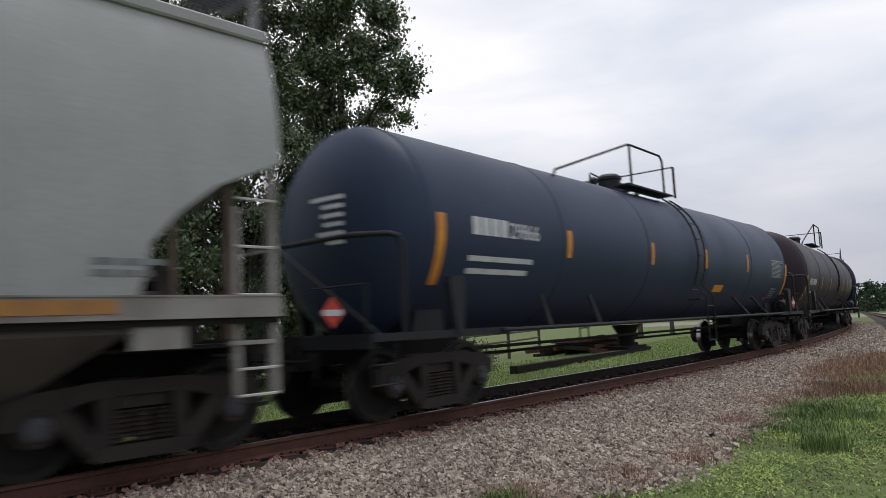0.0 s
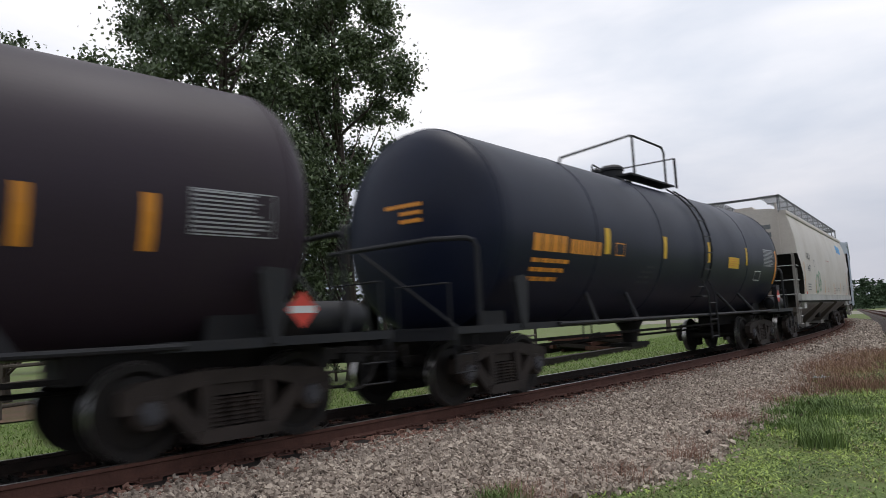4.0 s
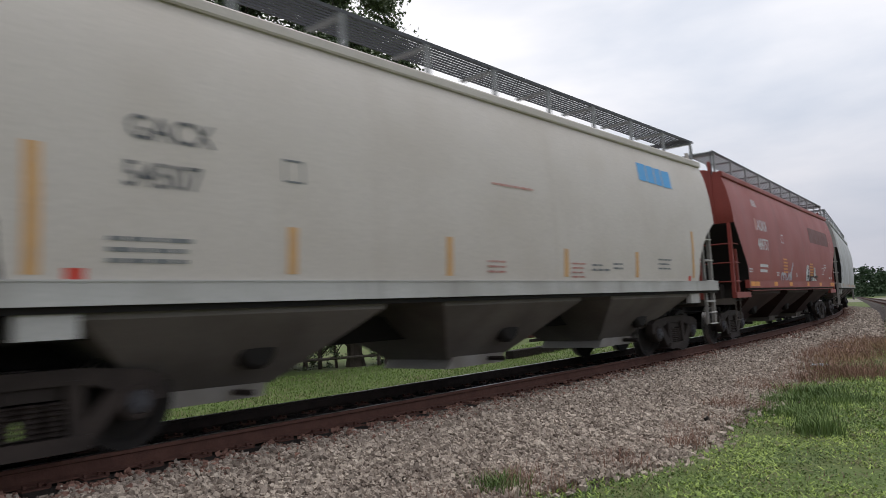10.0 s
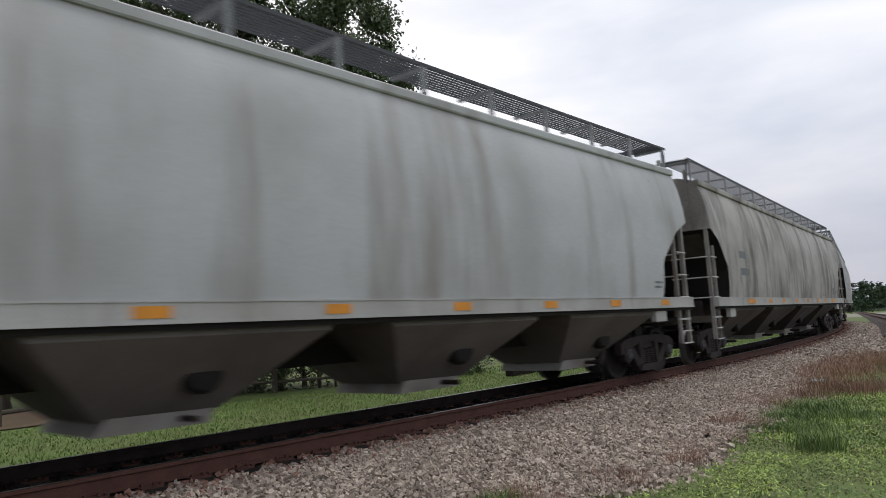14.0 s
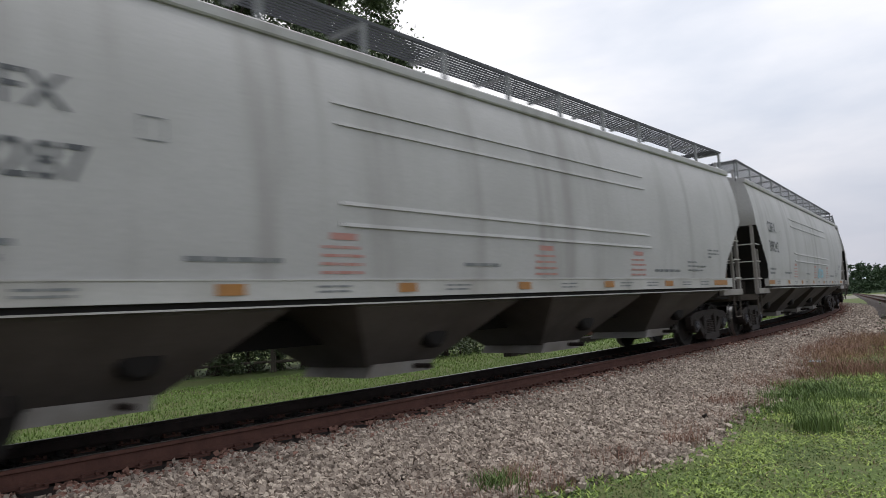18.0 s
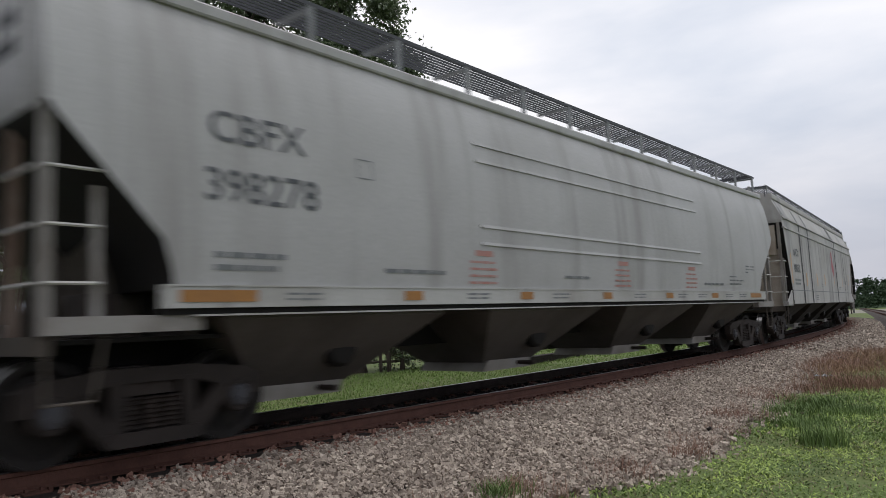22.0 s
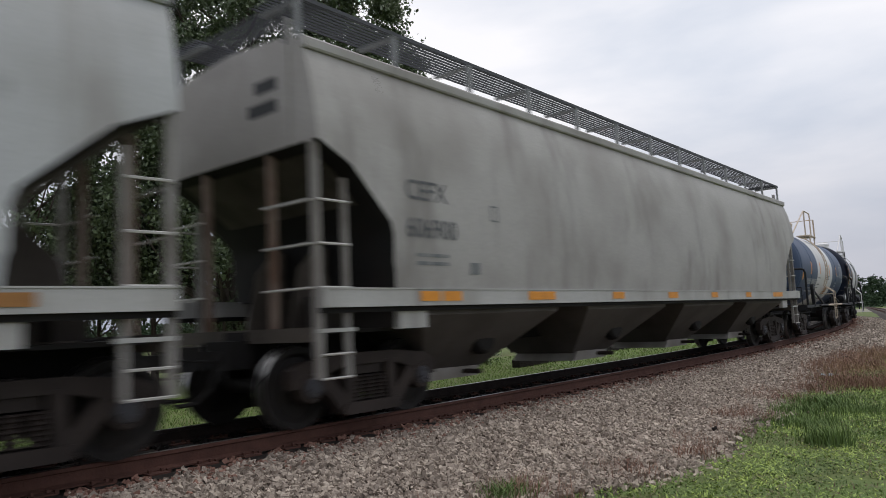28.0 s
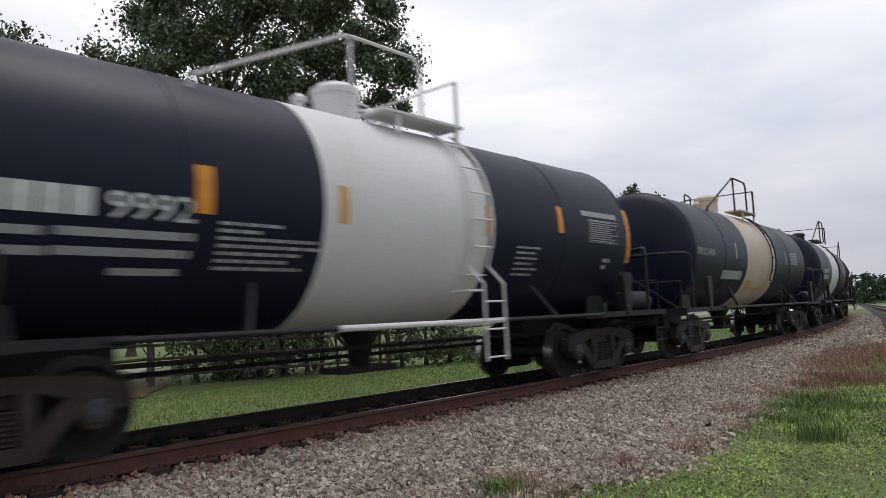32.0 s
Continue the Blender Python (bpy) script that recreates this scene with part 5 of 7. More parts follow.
                tube(bm, [(X(0.52), y, 0.95 - i * 0.22), (X(0.52), y, 0.72 - i * 0.22), (X(0.92), y, 0.72 - i * 0.22), (X(0.92), y, 0.95 - i * 0.22)], 0.015, 5)
                part("sill_step", bm, trim_mat, car)
        # bent hoop rail across the end, with a slanting brace and a low grab rail
        bm = bmesh.new()
        tube(bm, [(X(1.12), -1.46, 1.0), (X(1.12), -1.46, 2.06), (X(1.08), -1.43, 2.15), (X(1.0), -1.36, 2.18), (X(0.72), -1.0, 2.18), (X(0.72), 1.0, 2.18), (X(1.0), 1.36, 2.18), (X(1.08), 1.43, 2.15), (X(1.12), 1.46, 2.06), (X(1.12), 1.46, 1.0)], 0.034, 8)
        part("end_hoop_rail", bm, trim_mat, car)
        bm = bmesh.new()
        bar(bm, (X(0.74), 0.4, 2.14), (X(0.95), -1.2, 1.04), 0.04, 0.06)
        part("end_brace", bm, trim_mat, car)
        bm = bmesh.new()
        tube(bm, [(X(0.55), -1.4, 1.0), (X(0.55), -1.4, 1.6), (X(0.55), -0.5, 1.6), (X(0.55), -0.5, 1.0)], 0.016, 6)
        part("grab_rail", bm, trim_mat, car)
        # sloping saddle gussets below the barrel
        for d in (4.6, 6.2):
            if d < length / 2 - 1.4:
                for y in (-1, 1):
                    bm = bmesh.new()
                    rod(bm, (X(d), y * 1.18, 1.5), (X(d - 0.25), y * 1.5, 1.02), 0.035, 6)
                    part("rail_bracket", bm, trim_mat, car)
        if e > 0:
            bm = bmesh.new()
            lathe(bm, [(0.03, -0.6), (0.15, -0.54), (0.19, -0.42), (0.19, 0.42), (0.15, 0.54), (0.03, 0.6)], 14, 'X', (X(1.25), -1.2, 1.22))
            part("air_reservoir", bm, trim_mat, car, smooth=True)
    # long side handrails
    for y in (-1.56, 1.56):
        bm = bmesh.new()
        rod(bm, (-length / 2 + 3.0, y, 1.02), (length / 2 - 3.0, y, 1.02), 0.03, 8)
        part("side_handrail", bm, trim_mat, car)
        if rail_mat is not trim_mat and band:
            bm = bmesh.new()
            rod(bm, (band[0], y, 1.02), (band[1], y, 1.02), 0.034, 8)
            part("painted_handrail", bm, rail_mat, car)
    # brake rods and outlet below
    for y, z in ((0.35, 0.62), (-0.25, 0.75)):
        bm = bmesh.new()
        rod(bm, (-b, y, z), (b, y, z), 0.028)
        part("brake_rod", bm, M_UNDER, car)
    bm = bmesh.new()
    lathe(bm, [(0.14, 0.42), (0.16, 0.5), (0.2, 0.75), (0.32, 0.95)], 12, 'Z')
    quad_box(bm, -0.5, 0.5, -0.25, 0.25, 0.42, 0.5)
    part("bottom_outlet", bm, M_UNDER, car, smooth=True)
    # ladders at the middle
    xl = platform / 2 - 0.15 if ladder_x is None else ladder_x
    for y in (-1, 1):
        for dx in (-0.22, 0.22):
            bm = bmesh.new()
            pts = [(xl + dx, y * 1.60, 0.5), (xl + dx, y * 1.60, 1.5)]
            for a in np.radians(np.arange(-25, 70, 12)):
                pts.append((xl + dx, y * (radius + 0.09) * math.cos(a), axis + (radius + 0.09) * math.sin(a)))
            tube(bm, pts, 0.02, 5)
            part("ladder_stile", bm, rail_mat, car)
        for i in range(9):
            z = 0.55 + i * 0.36
            yy = 1.60 if z < 1.6 else math.sqrt(max(0.0, (radius + 0.09) ** 2 - (z - axis) ** 2))
            bm = bmesh.new()
            rod(bm, (xl - 0.22, y * yy, z), (xl + 0.22, y * yy, z), 0.014, 5)
            part("rung", bm, rail_mat, car)
        bm = bmesh.new()
        quad_box(bm, xl - 0.55, xl - 0.2, y * 1.45 - 0.14, y * 1.45 + 0.14, 1.40, 1.43)
        part("ladder_step", bm, rail_mat, car)
    # top platform, guard rails, manway and valves
    top = axis + radius
    p = platform / 2
    for y in (-1, 1):
        bm = bmesh.new()
        quad_box(bm, -0.3 if dome > 0.3 else -p, p + 0.12, min(y * 0.5, y * (0.98 if dome > 0.3 else 0.86)), max(y * 0.5, y * (0.98 if dome > 0.3 else 0.86)), top - 0.04, top - 0.005)
        part("top_platform", bm, dome_mat, car)
        for x in (0.0, p) if dome > 0.3 else ():
            bm = bmesh.new()
            prism(bm, [(x - 0.03, top - 0.3), (x + 0.03, top - 0.3), (x + 0.03, top - 0.05), (x - 0.03, top - 0.05)], y * 0.93 - 0.02, y * 0.93 + 0.02)
            part("platform_bracket", bm, dome_mat, car)
    # near rail: a long slope up to a bend and down; far rail: lower, rising to the end post
    bm = bmesh.new()
    tube(bm, [(rail_x - reach, -0.8, top - 0.3), (rail_x - reach + 0.05, -0.85, top - 0.14), (rail_x - reach * 0.34, -0.95, top + tall - 0.02), (rail_x - reach * 0.34 + 0.15, -0.95, top + tall), (rail_x + 0.2, -0.95, top + tall), (rail_x + 0.32, -0.95, top + tall - 0.12), (rail_x + 0.32, -0.95, top - 0.05)], 0.026, 7)
    part("guard_rail", bm, rail_mat, car)
    bm = bmesh.new()
    tube(bm, [(-p * 1.9, 0.9, top - 0.2), (-p * 1.9, 0.95, top + 0.1), (-p * 1.2, 0.95, top + 0.16), (p, 0.95, top + tall * 0.82)], 0.024, 7)
    part("guard_rail", bm, rail_mat, car)
    bm = bmesh.new()
    tube(bm, [(p * 0.55, 0.95, top), (p * 0.55, 0.95, top + tall * 0.9), (p * 0.6, 0.95, top + tall * 0.97), (p, 0.95, top + tall * 0.9), (p, 0.95, top - 0.1)], 0.024, 7)
    part("guard_rail", bm, rail_mat, car)
    for x, y, z, r in ((p, -0.95, tall * 0.8, 0.03), (rail_x - reach * 0.34 + 0.1, -0.95, tall, 0.026)):
        bm = bmesh.new()
        tube(bm, [(x, y, top - 0.1), (x, y, top + z)], r, 7)
        part("rail_post", bm, rail_mat, car)
    bm = bmesh.new()
    tube(bm, [(p, -0.95, top + tall * 0.8), (p, 0.95, top + tall * 0.8)], 0.018, 6)
    part("cross_rail", bm, rail_mat, car)
    bm = bmesh.new()
    lathe(bm, [(dome, top - 0.1), (dome, top + dome * 1.0), (dome + 0.03, top + dome * 1.05), (dome + 0.03, top + dome * 1.3), (dome * 0.8, top + dome * 1.55), (dome * 0.2, top + dome * 1.65)], 20, 'Z', (-0.3, 0, 0))
    part("manway", bm, dome_mat, car, smooth=True)
    for x, h in ((0.45, 0.34), (0.75, 0.24), (-0.85, 0.3)):
        bm = bmesh.new()
        lathe(bm, [(0.07, top - 0.05), (0.07, top + h * 0.6), (0.11, top + h * 0.62), (0.11, top + h * 0.8), (0.04, top + h)], 10, 'Z', (x, 0.1, 0))
        part("valve", bm, dome_mat, car, smooth=True)
    add_gear(car, length, b)
    return car, surf, hb


# ---- the train ----
P_GREY = material("light grey car paint", (0.36, 0.37, 0.37), 0.55, 0, (0.31, 0.31, 0.30), 1.2, 0.6, 0.05, 30, streak=(0.22, 0.21, 0.19), streak_amount=0.35)
P_CREAM = material("cream grey car paint", (0.57, 0.525, 0.485), 0.5, 0, (0.48, 0.43, 0.38), 0.8, 0.5, 0.05, 30, streak=(0.36, 0.30, 0.24), streak_amount=0.3, streak_at=0.6)
P_PALE = material("pale blue grey car paint", (0.54, 0.60, 0.67), 0.45, 0, (0.48, 0.54, 0.60), 0.8, 0.5, 0.05, 30, streak=(0.34, 0.36, 0.36), streak_amount=0.3, streak_at=0.6)
P_RED = material("oxide red car paint", (0.29, 0.062, 0.050), 0.5, 0, (0.25, 0.058, 0.048), 0.8, 0.6, 0.05, 30, streak=(0.13, 0.045, 0.04), streak_amount=0.4)
P_WORN = material("worn pale grey car paint", (0.51, 0.52, 0.53), 0.6, 0, (0.35, 0.345, 0.335), 0.55, 0.85, 0.08, 30, streak=(0.20, 0.165, 0.135), streak_amount=0.7, streak_at=0.52, streak_scale=1.3, streak_z=0.16)
P_STAINED = material("heavily stained grey car paint", (0.43, 0.41, 0.385), 0.65, 0, (0.25, 0.235, 0.21), 0.7, 0.95, 0.08, 30, streak=(0.055, 0.048, 0.042), streak_amount=0.75, streak_at=0.46, streak_scale=1.6, streak_z=0.42)
P_LEASE = material("plain grey car paint", (0.445, 0.44, 0.44), 0.55, 0, (0.36, 0.355, 0.35), 0.7, 0.6, 0.05, 30, streak=(0.20, 0.185, 0.17), streak_amount=0.6, streak_at=0.53, streak_scale=1.4)
P_RUSTEND = material("rust stained beige end paint", (0.44, 0.385, 0.33), 0.7, 0, (0.22, 0.16, 0.12), 1.6, 0.7, 0.05, 30, streak=(0.10, 0.06, 0.04), streak_amount=0.5, streak_at=0.55, streak_scale=3.0)
P_BEIGE = material("beige grey car paint", (0.465, 0.452, 0.44), 0.6, 0, (0.37, 0.35, 0.33), 0.7, 0.7, 0.05, 30, streak=(0.12, 0.115, 0.125), streak_amount=0.75, streak_at=0.53, streak_scale=1.3, streak_z=0.16)
P_DUSTY = material("dusty brown grey car paint", (0.42, 0.405, 0.39), 0.65, 0, (0.28, 0.262, 0.245), 0.6, 0.9, 0.08, 30, streak=(0.15, 0.135, 0.12), streak_amount=0.6, streak_at=0.53, streak_scale=1.3, streak_z=0.34)
P_RUNG = material("worn bright rung paint", (0.55, 0.54, 0.52), 0.6, 0, (0.38, 0.36, 0.33), 3, 0.6)
P_RUSTPOST = material("rust stained post paint", (0.22, 0.165, 0.135), 0.75, 0, (0.13, 0.07, 0.045), 2.2, 0.9, 0.05, 30)
P_LADDER = material("grimed ladder paint", (0.29, 0.275, 0.26), 0.7, 0, (0.14, 0.115, 0.095), 1.4, 0.8, 0.05, 30)
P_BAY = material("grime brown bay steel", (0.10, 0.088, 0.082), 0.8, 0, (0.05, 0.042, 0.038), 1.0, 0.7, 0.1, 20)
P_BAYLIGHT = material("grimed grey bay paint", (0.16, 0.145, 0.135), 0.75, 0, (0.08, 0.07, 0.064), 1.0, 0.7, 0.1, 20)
P_GRIME = material("road grimed end steel", (0.10, 0.085, 0.072), 0.8, 0, (0.045, 0.037, 0.032), 1.6, 0.8, 0.1, 20)
# shade of end recesses and beige bays put into a near-black paint
P_SHADE = material("shaded recess paint", (0.048, 0.042, 0.039), 0.85, 0, (0.015, 0.013, 0.012), 1.5, 0.6, 0.05, 20)
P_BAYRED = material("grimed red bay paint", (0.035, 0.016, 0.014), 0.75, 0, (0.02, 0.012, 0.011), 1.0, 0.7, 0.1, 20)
P_NAVY = material("navy black tank paint", (0.032, 0.047, 0.086), 0.45, 0, (0.03, 0.04, 0.062), 0.6, 0.5, 0.05, 30, spec=0.16)
P_UMBER = material("umber black tank paint", (0.036, 0.026, 0.037), 0.48, 0, (0.042, 0.034, 0.038), 0.6, 0.6, 0.05, 30, spec=0.16)
P_INK = material("ink black tank paint", (0.010, 0.0135, 0.030), 0.42, 0, (0.015, 0.017, 0.026), 0.6, 0.5, 0.05, 30, spec=0.16)
P_SLATE = material("slate blue tank paint", (0.062, 0.092, 0.16), 0.5, 0, (0.045, 0.064, 0.112), 0.6, 0.6, 0.05, 30, spec=0.2)
P_BANDW = material("white tank band paint", (0.68, 0.675, 0.68), 0.5, 0, (0.58, 0.565, 0.55), 0.6, 0.6, 0.05, 30, streak=(0.40, 0.38, 0.34), streak_amount=0.3, streak_at=0.6)
P_BANDTAN = material("stained cream tank band paint", (0.56, 0.47, 0.38), 0.55, 0, (0.46, 0.37, 0.29), 0.8, 0.7, 0.05, 30, streak=(0.30, 0.2, 0.14), streak_amount=0.5)
P_CHAR = material("charcoal tank paint", (0.035, 0.036, 0.038), 0.5, 0, (0.05, 0.05, 0.05), 0.6, 0.6, 0.05, 30)

M_OLDINK = material("worn off stencil paint", (0.05, 0.055, 0.065), 0.7, 0, (0.02, 0.022, 0.03), 5, 0.8)
M_INK = material("dark grey stencil paint", (0.085, 0.09, 0.10), 0.65, 0, (0.15, 0.155, 0.16), 6, 0.5)
M_BRACKET = material("pale walkway bracket steel", (0.26, 0.27, 0.28), 0.65, 0, (0.18, 0.18, 0.18), 4, 0.6)
P_SILL = material("pale side sill paint", (0.47, 0.465, 0.45), 0.6, 0, (0.33, 0.315, 0.29), 0.9, 0.8, 0.05, 30, streak=(0.16, 0.14, 0.12), streak_amount=0.5, streak_at=0.56, streak_scale=3.0)
M_TANSTRIP = material("faded orange tape", (0.62, 0.36, 0.15), 0.5, 0, (0.5, 0.3, 0.15), 5, 0.5)
M_DULLORANGE = material("soiled orange tape", (0.36, 0.17, 0.05), 0.55, 0, (0.25, 0.13, 0.06), 5, 0.6)
M_RUN = material("thin grey grime", (0.25, 0.235, 0.235), 0.7, 0, (0.34, 0.32, 0.31), 2.5, 0.8)
M_TAR = material("dark band stain", (0.045, 0.043, 0.05), 0.7, 0, (0.10, 0.096, 0.105), 2, 0.7)
M_GREYWHITE = material("greyed white stencil paint", (0.36, 0.37, 0.39), 0.6, 0, (0.25, 0.26, 0.28), 6, 0.5)
M_DULLBLUE = material("faded blue spray paint", (0.10, 0.22, 0.40), 0.6, 0, (0.25, 0.33, 0.42), 3, 0.8)
M_CHALK = material("chalky pale blue spray paint", (0.48, 0.54, 0.60), 0.6, 0, (0.34, 0.44, 0.54), 3, 0.6)
M_BLUESPRAY = material("faded bright blue spray paint", (0.14, 0.34, 0.66), 0.6, 0, (0.36, 0.50, 0.68), 4, 0.8)
M_LOGOGREY = material("blue grey logo paint", (0.24, 0.26, 0.33), 0.55, 0, (0.3, 0.32, 0.38), 5, 0.5)

# each car with the place of its front coupling along the line
SPEED, SLOW = 9.49857, -1.01579
def gone(t):
    """Metres the train has run by t seconds."""
    return SPEED * t + SLOW * (t - 16) ** 2 / 200


JOINTS = [-22.4, -5.4, 14.7, 34.8, 52.42, 68.99, 86.33, 102.84, 119.85, 139.6, 161.17, 181.31, 201.3, 221.59, 240.64, 260.32, 280.4, 293.4, 307.6,
          322.7, 337.6, 352.5, 367.4, 382.3, 397.2, 412.1]
CARS = []
NUDGE = {0: 0.25, 1: 0.11, 5: 0.1, 7: 0.15}
LEN = [b - a for a, b in zip(JOINTS, JOINTS[1:])]


def strips(car, surf, where, mat, label="orange reflective strip"):
    for x0, x1, z0, z1 in where:
        side = surf(1.45) + 0.034
        paint(car, "reflector", [rect(x0, x1, z0, z1)], mat, (lambda z: side) if z1 < 1.47 else surf, label)


def box_outline(x0, x1, z0, z1, w=0.02):
    return [rect(x0, x1, z0, z0 + w), rect(x0, x1, z1 - w, z1), rect(x0, x0 + w, z0 + w, z1 - w), rect(x1 - w, x1, z0 + w, z1 - w)]


def end_marks(car, hb, z, mat, y=-1.1, w=0.9):
    """Small writing on the front end sheet, as bars."""
    bm = bmesh.new()
    for i, k in enumerate((0.45, 0.6)):
        quad_box(bm, -hb - 0.006, -hb - 0.001, y + 0.2, y + 0.2 + w * k, z - i * 0.26, z - i * 0.26 + 0.15)
    tagged(part("end_lettering", bm, mat, car), kind="stuff")


def dense_panel(car, surf, x0, x1, z0, z1, lines, mat, seed=1):
    """A framed stencil panel of many thin lines of writing."""
    rng = random.Random(seed)
    step = (z1 - z0) / (lines + 0.5)
    bars = [rect(x0 + 0.02, x0 + (x1 - x0) * rng.uniform(0.7, 0.97), z1 - (i + 0.85) * step, z1 - (i + 0.4) * step) for i in range(lines)]
    paint(car, "stencil_panel", box_outline(x0, x1, z0, z1, 0.012) + bars, mat, surf, "dense panel of small stencilled lines")


def head_marks(car, surf, x, y0, z, mat, radius, axis, head, widths, e=-1):
    """Small writing on the dished head, as bars that follow its curve."""
    bm = bmesh.new()
    for i, w in enumerate(widths):
        cols = 5
        prev = None
        for k in range(cols + 1):
            y = y0 + w * k / cols
            pair = []
            for zz in (z - i * 0.115, z - i * 0.115 - 0.055):
                q = min(0.98, math.hypot(y, zz - axis) / (radius + 0.004))
                pair.append(bm.verts.new((e * (x - head * (1 - math.sqrt(1 - q * q)) + 0.012), y, zz)))
            if prev:
                bm.faces.new((prev[0], pair[0], pair[1], prev[1]))
            prev = pair
    tagged(part("head_lettering", bm, mat, car), kind="stuff")


def diamond_placard(car, x, z, surf, mat, y=None):
    """A square placard hung on its corner, with a pale bar across it."""
    r = 0.185
    f = (lambda zz: y) if y is not None else surf
    paint(car, "placard", [[(x, z - r), (x + r, z), (x, z + r), (x - r, z)]], mat, f, "diamond hazard placard")
    paint(car, "placard_bar", [rect(x - 0.15, x + 0.15, z - 0.035, z + 0.035)], M_WHITE, f, lift=0.01)


def make_cars():
    g = dict(enumerate(LEN))
    add = CARS.append
    # grey hopper just leaving
    car, surf, hb = hopper("light grey covered hopper car with a slatted roof walk", g[0], P_GREY, P_BAY, bays=3, rear=1.65, sill_mat=P_LADDER)
    paint(car, "small_lettering", rows_of_bars(6.0, 1.75, (0.6, 0.5), 0.05, 0.04), M_GREYINK, surf)
    strips(car, surf, [(5.2, 6.2, 1.32, 1.43)], M_DULLORANGE)
    add(car)
    # long dark tanks
    car, surf, hb = tank("navy black tank car with white lettering", g[1], P_NAVY, M_DARKSTEEL, 1.42, 2.40, reach=4.4, rail_x=0.2)
    paint(car, "owner_mark", blocks(-7.45, 2.27, 4, 0.19, 0.24, 0.03), M_WHITE, surf)
    letter(car, "29866", -6.55, 2.27, 0.23, M_WHITE, surf)
    paint(car, "small_lettering", rows_of_bars(-7.5, 2.0, (1.6, 1.5), 0.07, 0.09), M_WHITE, surf)
    dense_panel(car, surf, 6.9, 8.06, 2.02, 2.5, 13, M_GREYWHITE, 2)
    dense_panel(car, surf, 7.2, 7.75, 1.48, 1.73, 4, M_GREYWHITE, 3)
    paint(car, "red_tag", [rect(6.93, 7.15, 1.42, 1.49)], M_RED, surf)
    diamond_placard(car, 8.25, 1.31, surf, M_RED, 1.57)
    head_marks(car, surf, g[1] / 2 - 1.1, -0.45, 2.8, M_WHITE, 1.42, 2.4, 0.62, (0.62, 0.4, 0.4, 0.36, 0.48, 0.3))
    strips(car, surf, [(-8.2, -8.04, 1.62, 2.5), (-4.88, -4.74, 2.07, 2.5), (-1.54, -1.42, 2.08, 2.5), (1.5, 1.62, 2.1, 2.52), (4.6, 4.72, 2.1, 2.54), (2.35, 3.0, 1.6, 1.76), (8.35, 8.5, 1.56, 2.42)], M_ORANGE)
    diamond_placard(car, -g[1] / 2 + 0.62, 1.32, surf, M_RED, 0.75)
    add(car)
    car, surf, hb = tank("worn umber black tank car with faded white lettering", g[2], P_UMBER, M_DARKSTEEL, 1.43, 2.38, reach=4.4, rail_x=0.2)
    paint(car, "owner_mark", blocks(-7.5, 1.92, 4, 0.15, 0.2, 0.035), M_WHITE, surf)
    paint(car, "car_number", blocks(-6.65, 1.92, 5, 0.13, 0.2, 0.035), M_WHITE, surf)
    paint(car, "small_lettering", rows_of_bars(-7.55, 1.80, (0.3, 1.9), 0.05, 0.04), M_WHITE, surf)
    dense_panel(car, surf, 7.2, 8.1, 2.0, 2.42, 10, M_GREYWHITE, 4)
    diamond_placard(car, 8.3, 1.31, surf, M_RED, 1.57)
    head_marks(car, surf, g[2] / 2 - 1.1, -0.5, 2.7, M_WHITE, 1.43, 2.38, 0.62, (0.66, 0.4, 0.42, 0.36, 0.5, 0.3))
    strips(car, surf, [(-8.3, -8.12, 1.41, 2.22), (-4.18, -4.05, 1.84, 2.26), (-1.28, -1.15, 1.84, 2.27), (1.84, 1.96, 1.84, 2.29), (3.68, 3.8, 1.84, 2.3), (5.72, 5.84, 1.84, 2.32), (6.75, 6.87, 1.84, 2.33)], M_ORANGE)
    diamond_placard(car, -g[2] / 2 + 0.62, 1.32, surf, M_RED, 0.75)
    add(car)
    car, surf, hb = tank("ink black tank car with orange lettering and a yellow placard", g[3], P_INK, M_DARKSTEEL, 1.53, 2.47, reach=4.4, rail_x=0.2)
    paint(car, "owner_mark", blocks(-6.3, 2.08, 4, 0.22, 0.25, 0.04), M_ORANGE, surf)
    paint(car, "car_number", blocks(-5.18, 2.08, 6, 0.15, 0.22, 0.03), M_ORANGE, surf)
    paint(car, "small_lettering", rows_of_bars(-6.3, 1.98, (1.1, 1.0, 0.9), 0.06, 0.07), M_ORANGE, surf)
    dense_panel(car, surf, 5.7, 6.7, 2.2, 2.66, 12, M_GREYWHITE, 5)
    head_marks(car, surf, g[3] / 2 - 1.1, -0.5, 2.8, M_ORANGE, 1.53, 2.47, 0.62, (0.7, 0.4, 0.4))
    paint(car, "small_lettering", box_outline(4.95, 5.5, 1.82, 2.06), M_WHITE, surf)
    paint(car, "small_lettering", box_outline(-3.56, -3.2, 2.11, 2.33), M_ORANGE, surf)
    paint(car, "faded_stencil", rows_of_bars(-2.4, 1.98, (0.8, 0.7, 0.75, 0.6), 0.04, 0.05), M_OLDINK, surf)
    paint(car, "warning_panel", [rect(2.7, 3.5, 2.07, 2.33)], M_YELLOW, surf, "yellow warning panel")
    paint(car, "panel_lines", rows_of_bars(2.8, 2.29, (0.6,) * 4, 0.02, 0.03), M_ORANGE, surf, lift=0.01)
    strips(car, surf, [(-3.98, -3.78, 2.12, 2.56), (-1.37, -1.22, 2.14, 2.57), (1.22, 1.36, 2.15, 2.6), (4.08, 4.2, 2.17, 2.62), ], M_YELLOW, "amber reflective strip")
    strips(car, surf, [(6.86, 6.99, 1.75, 2.66)], M_ORANGE)
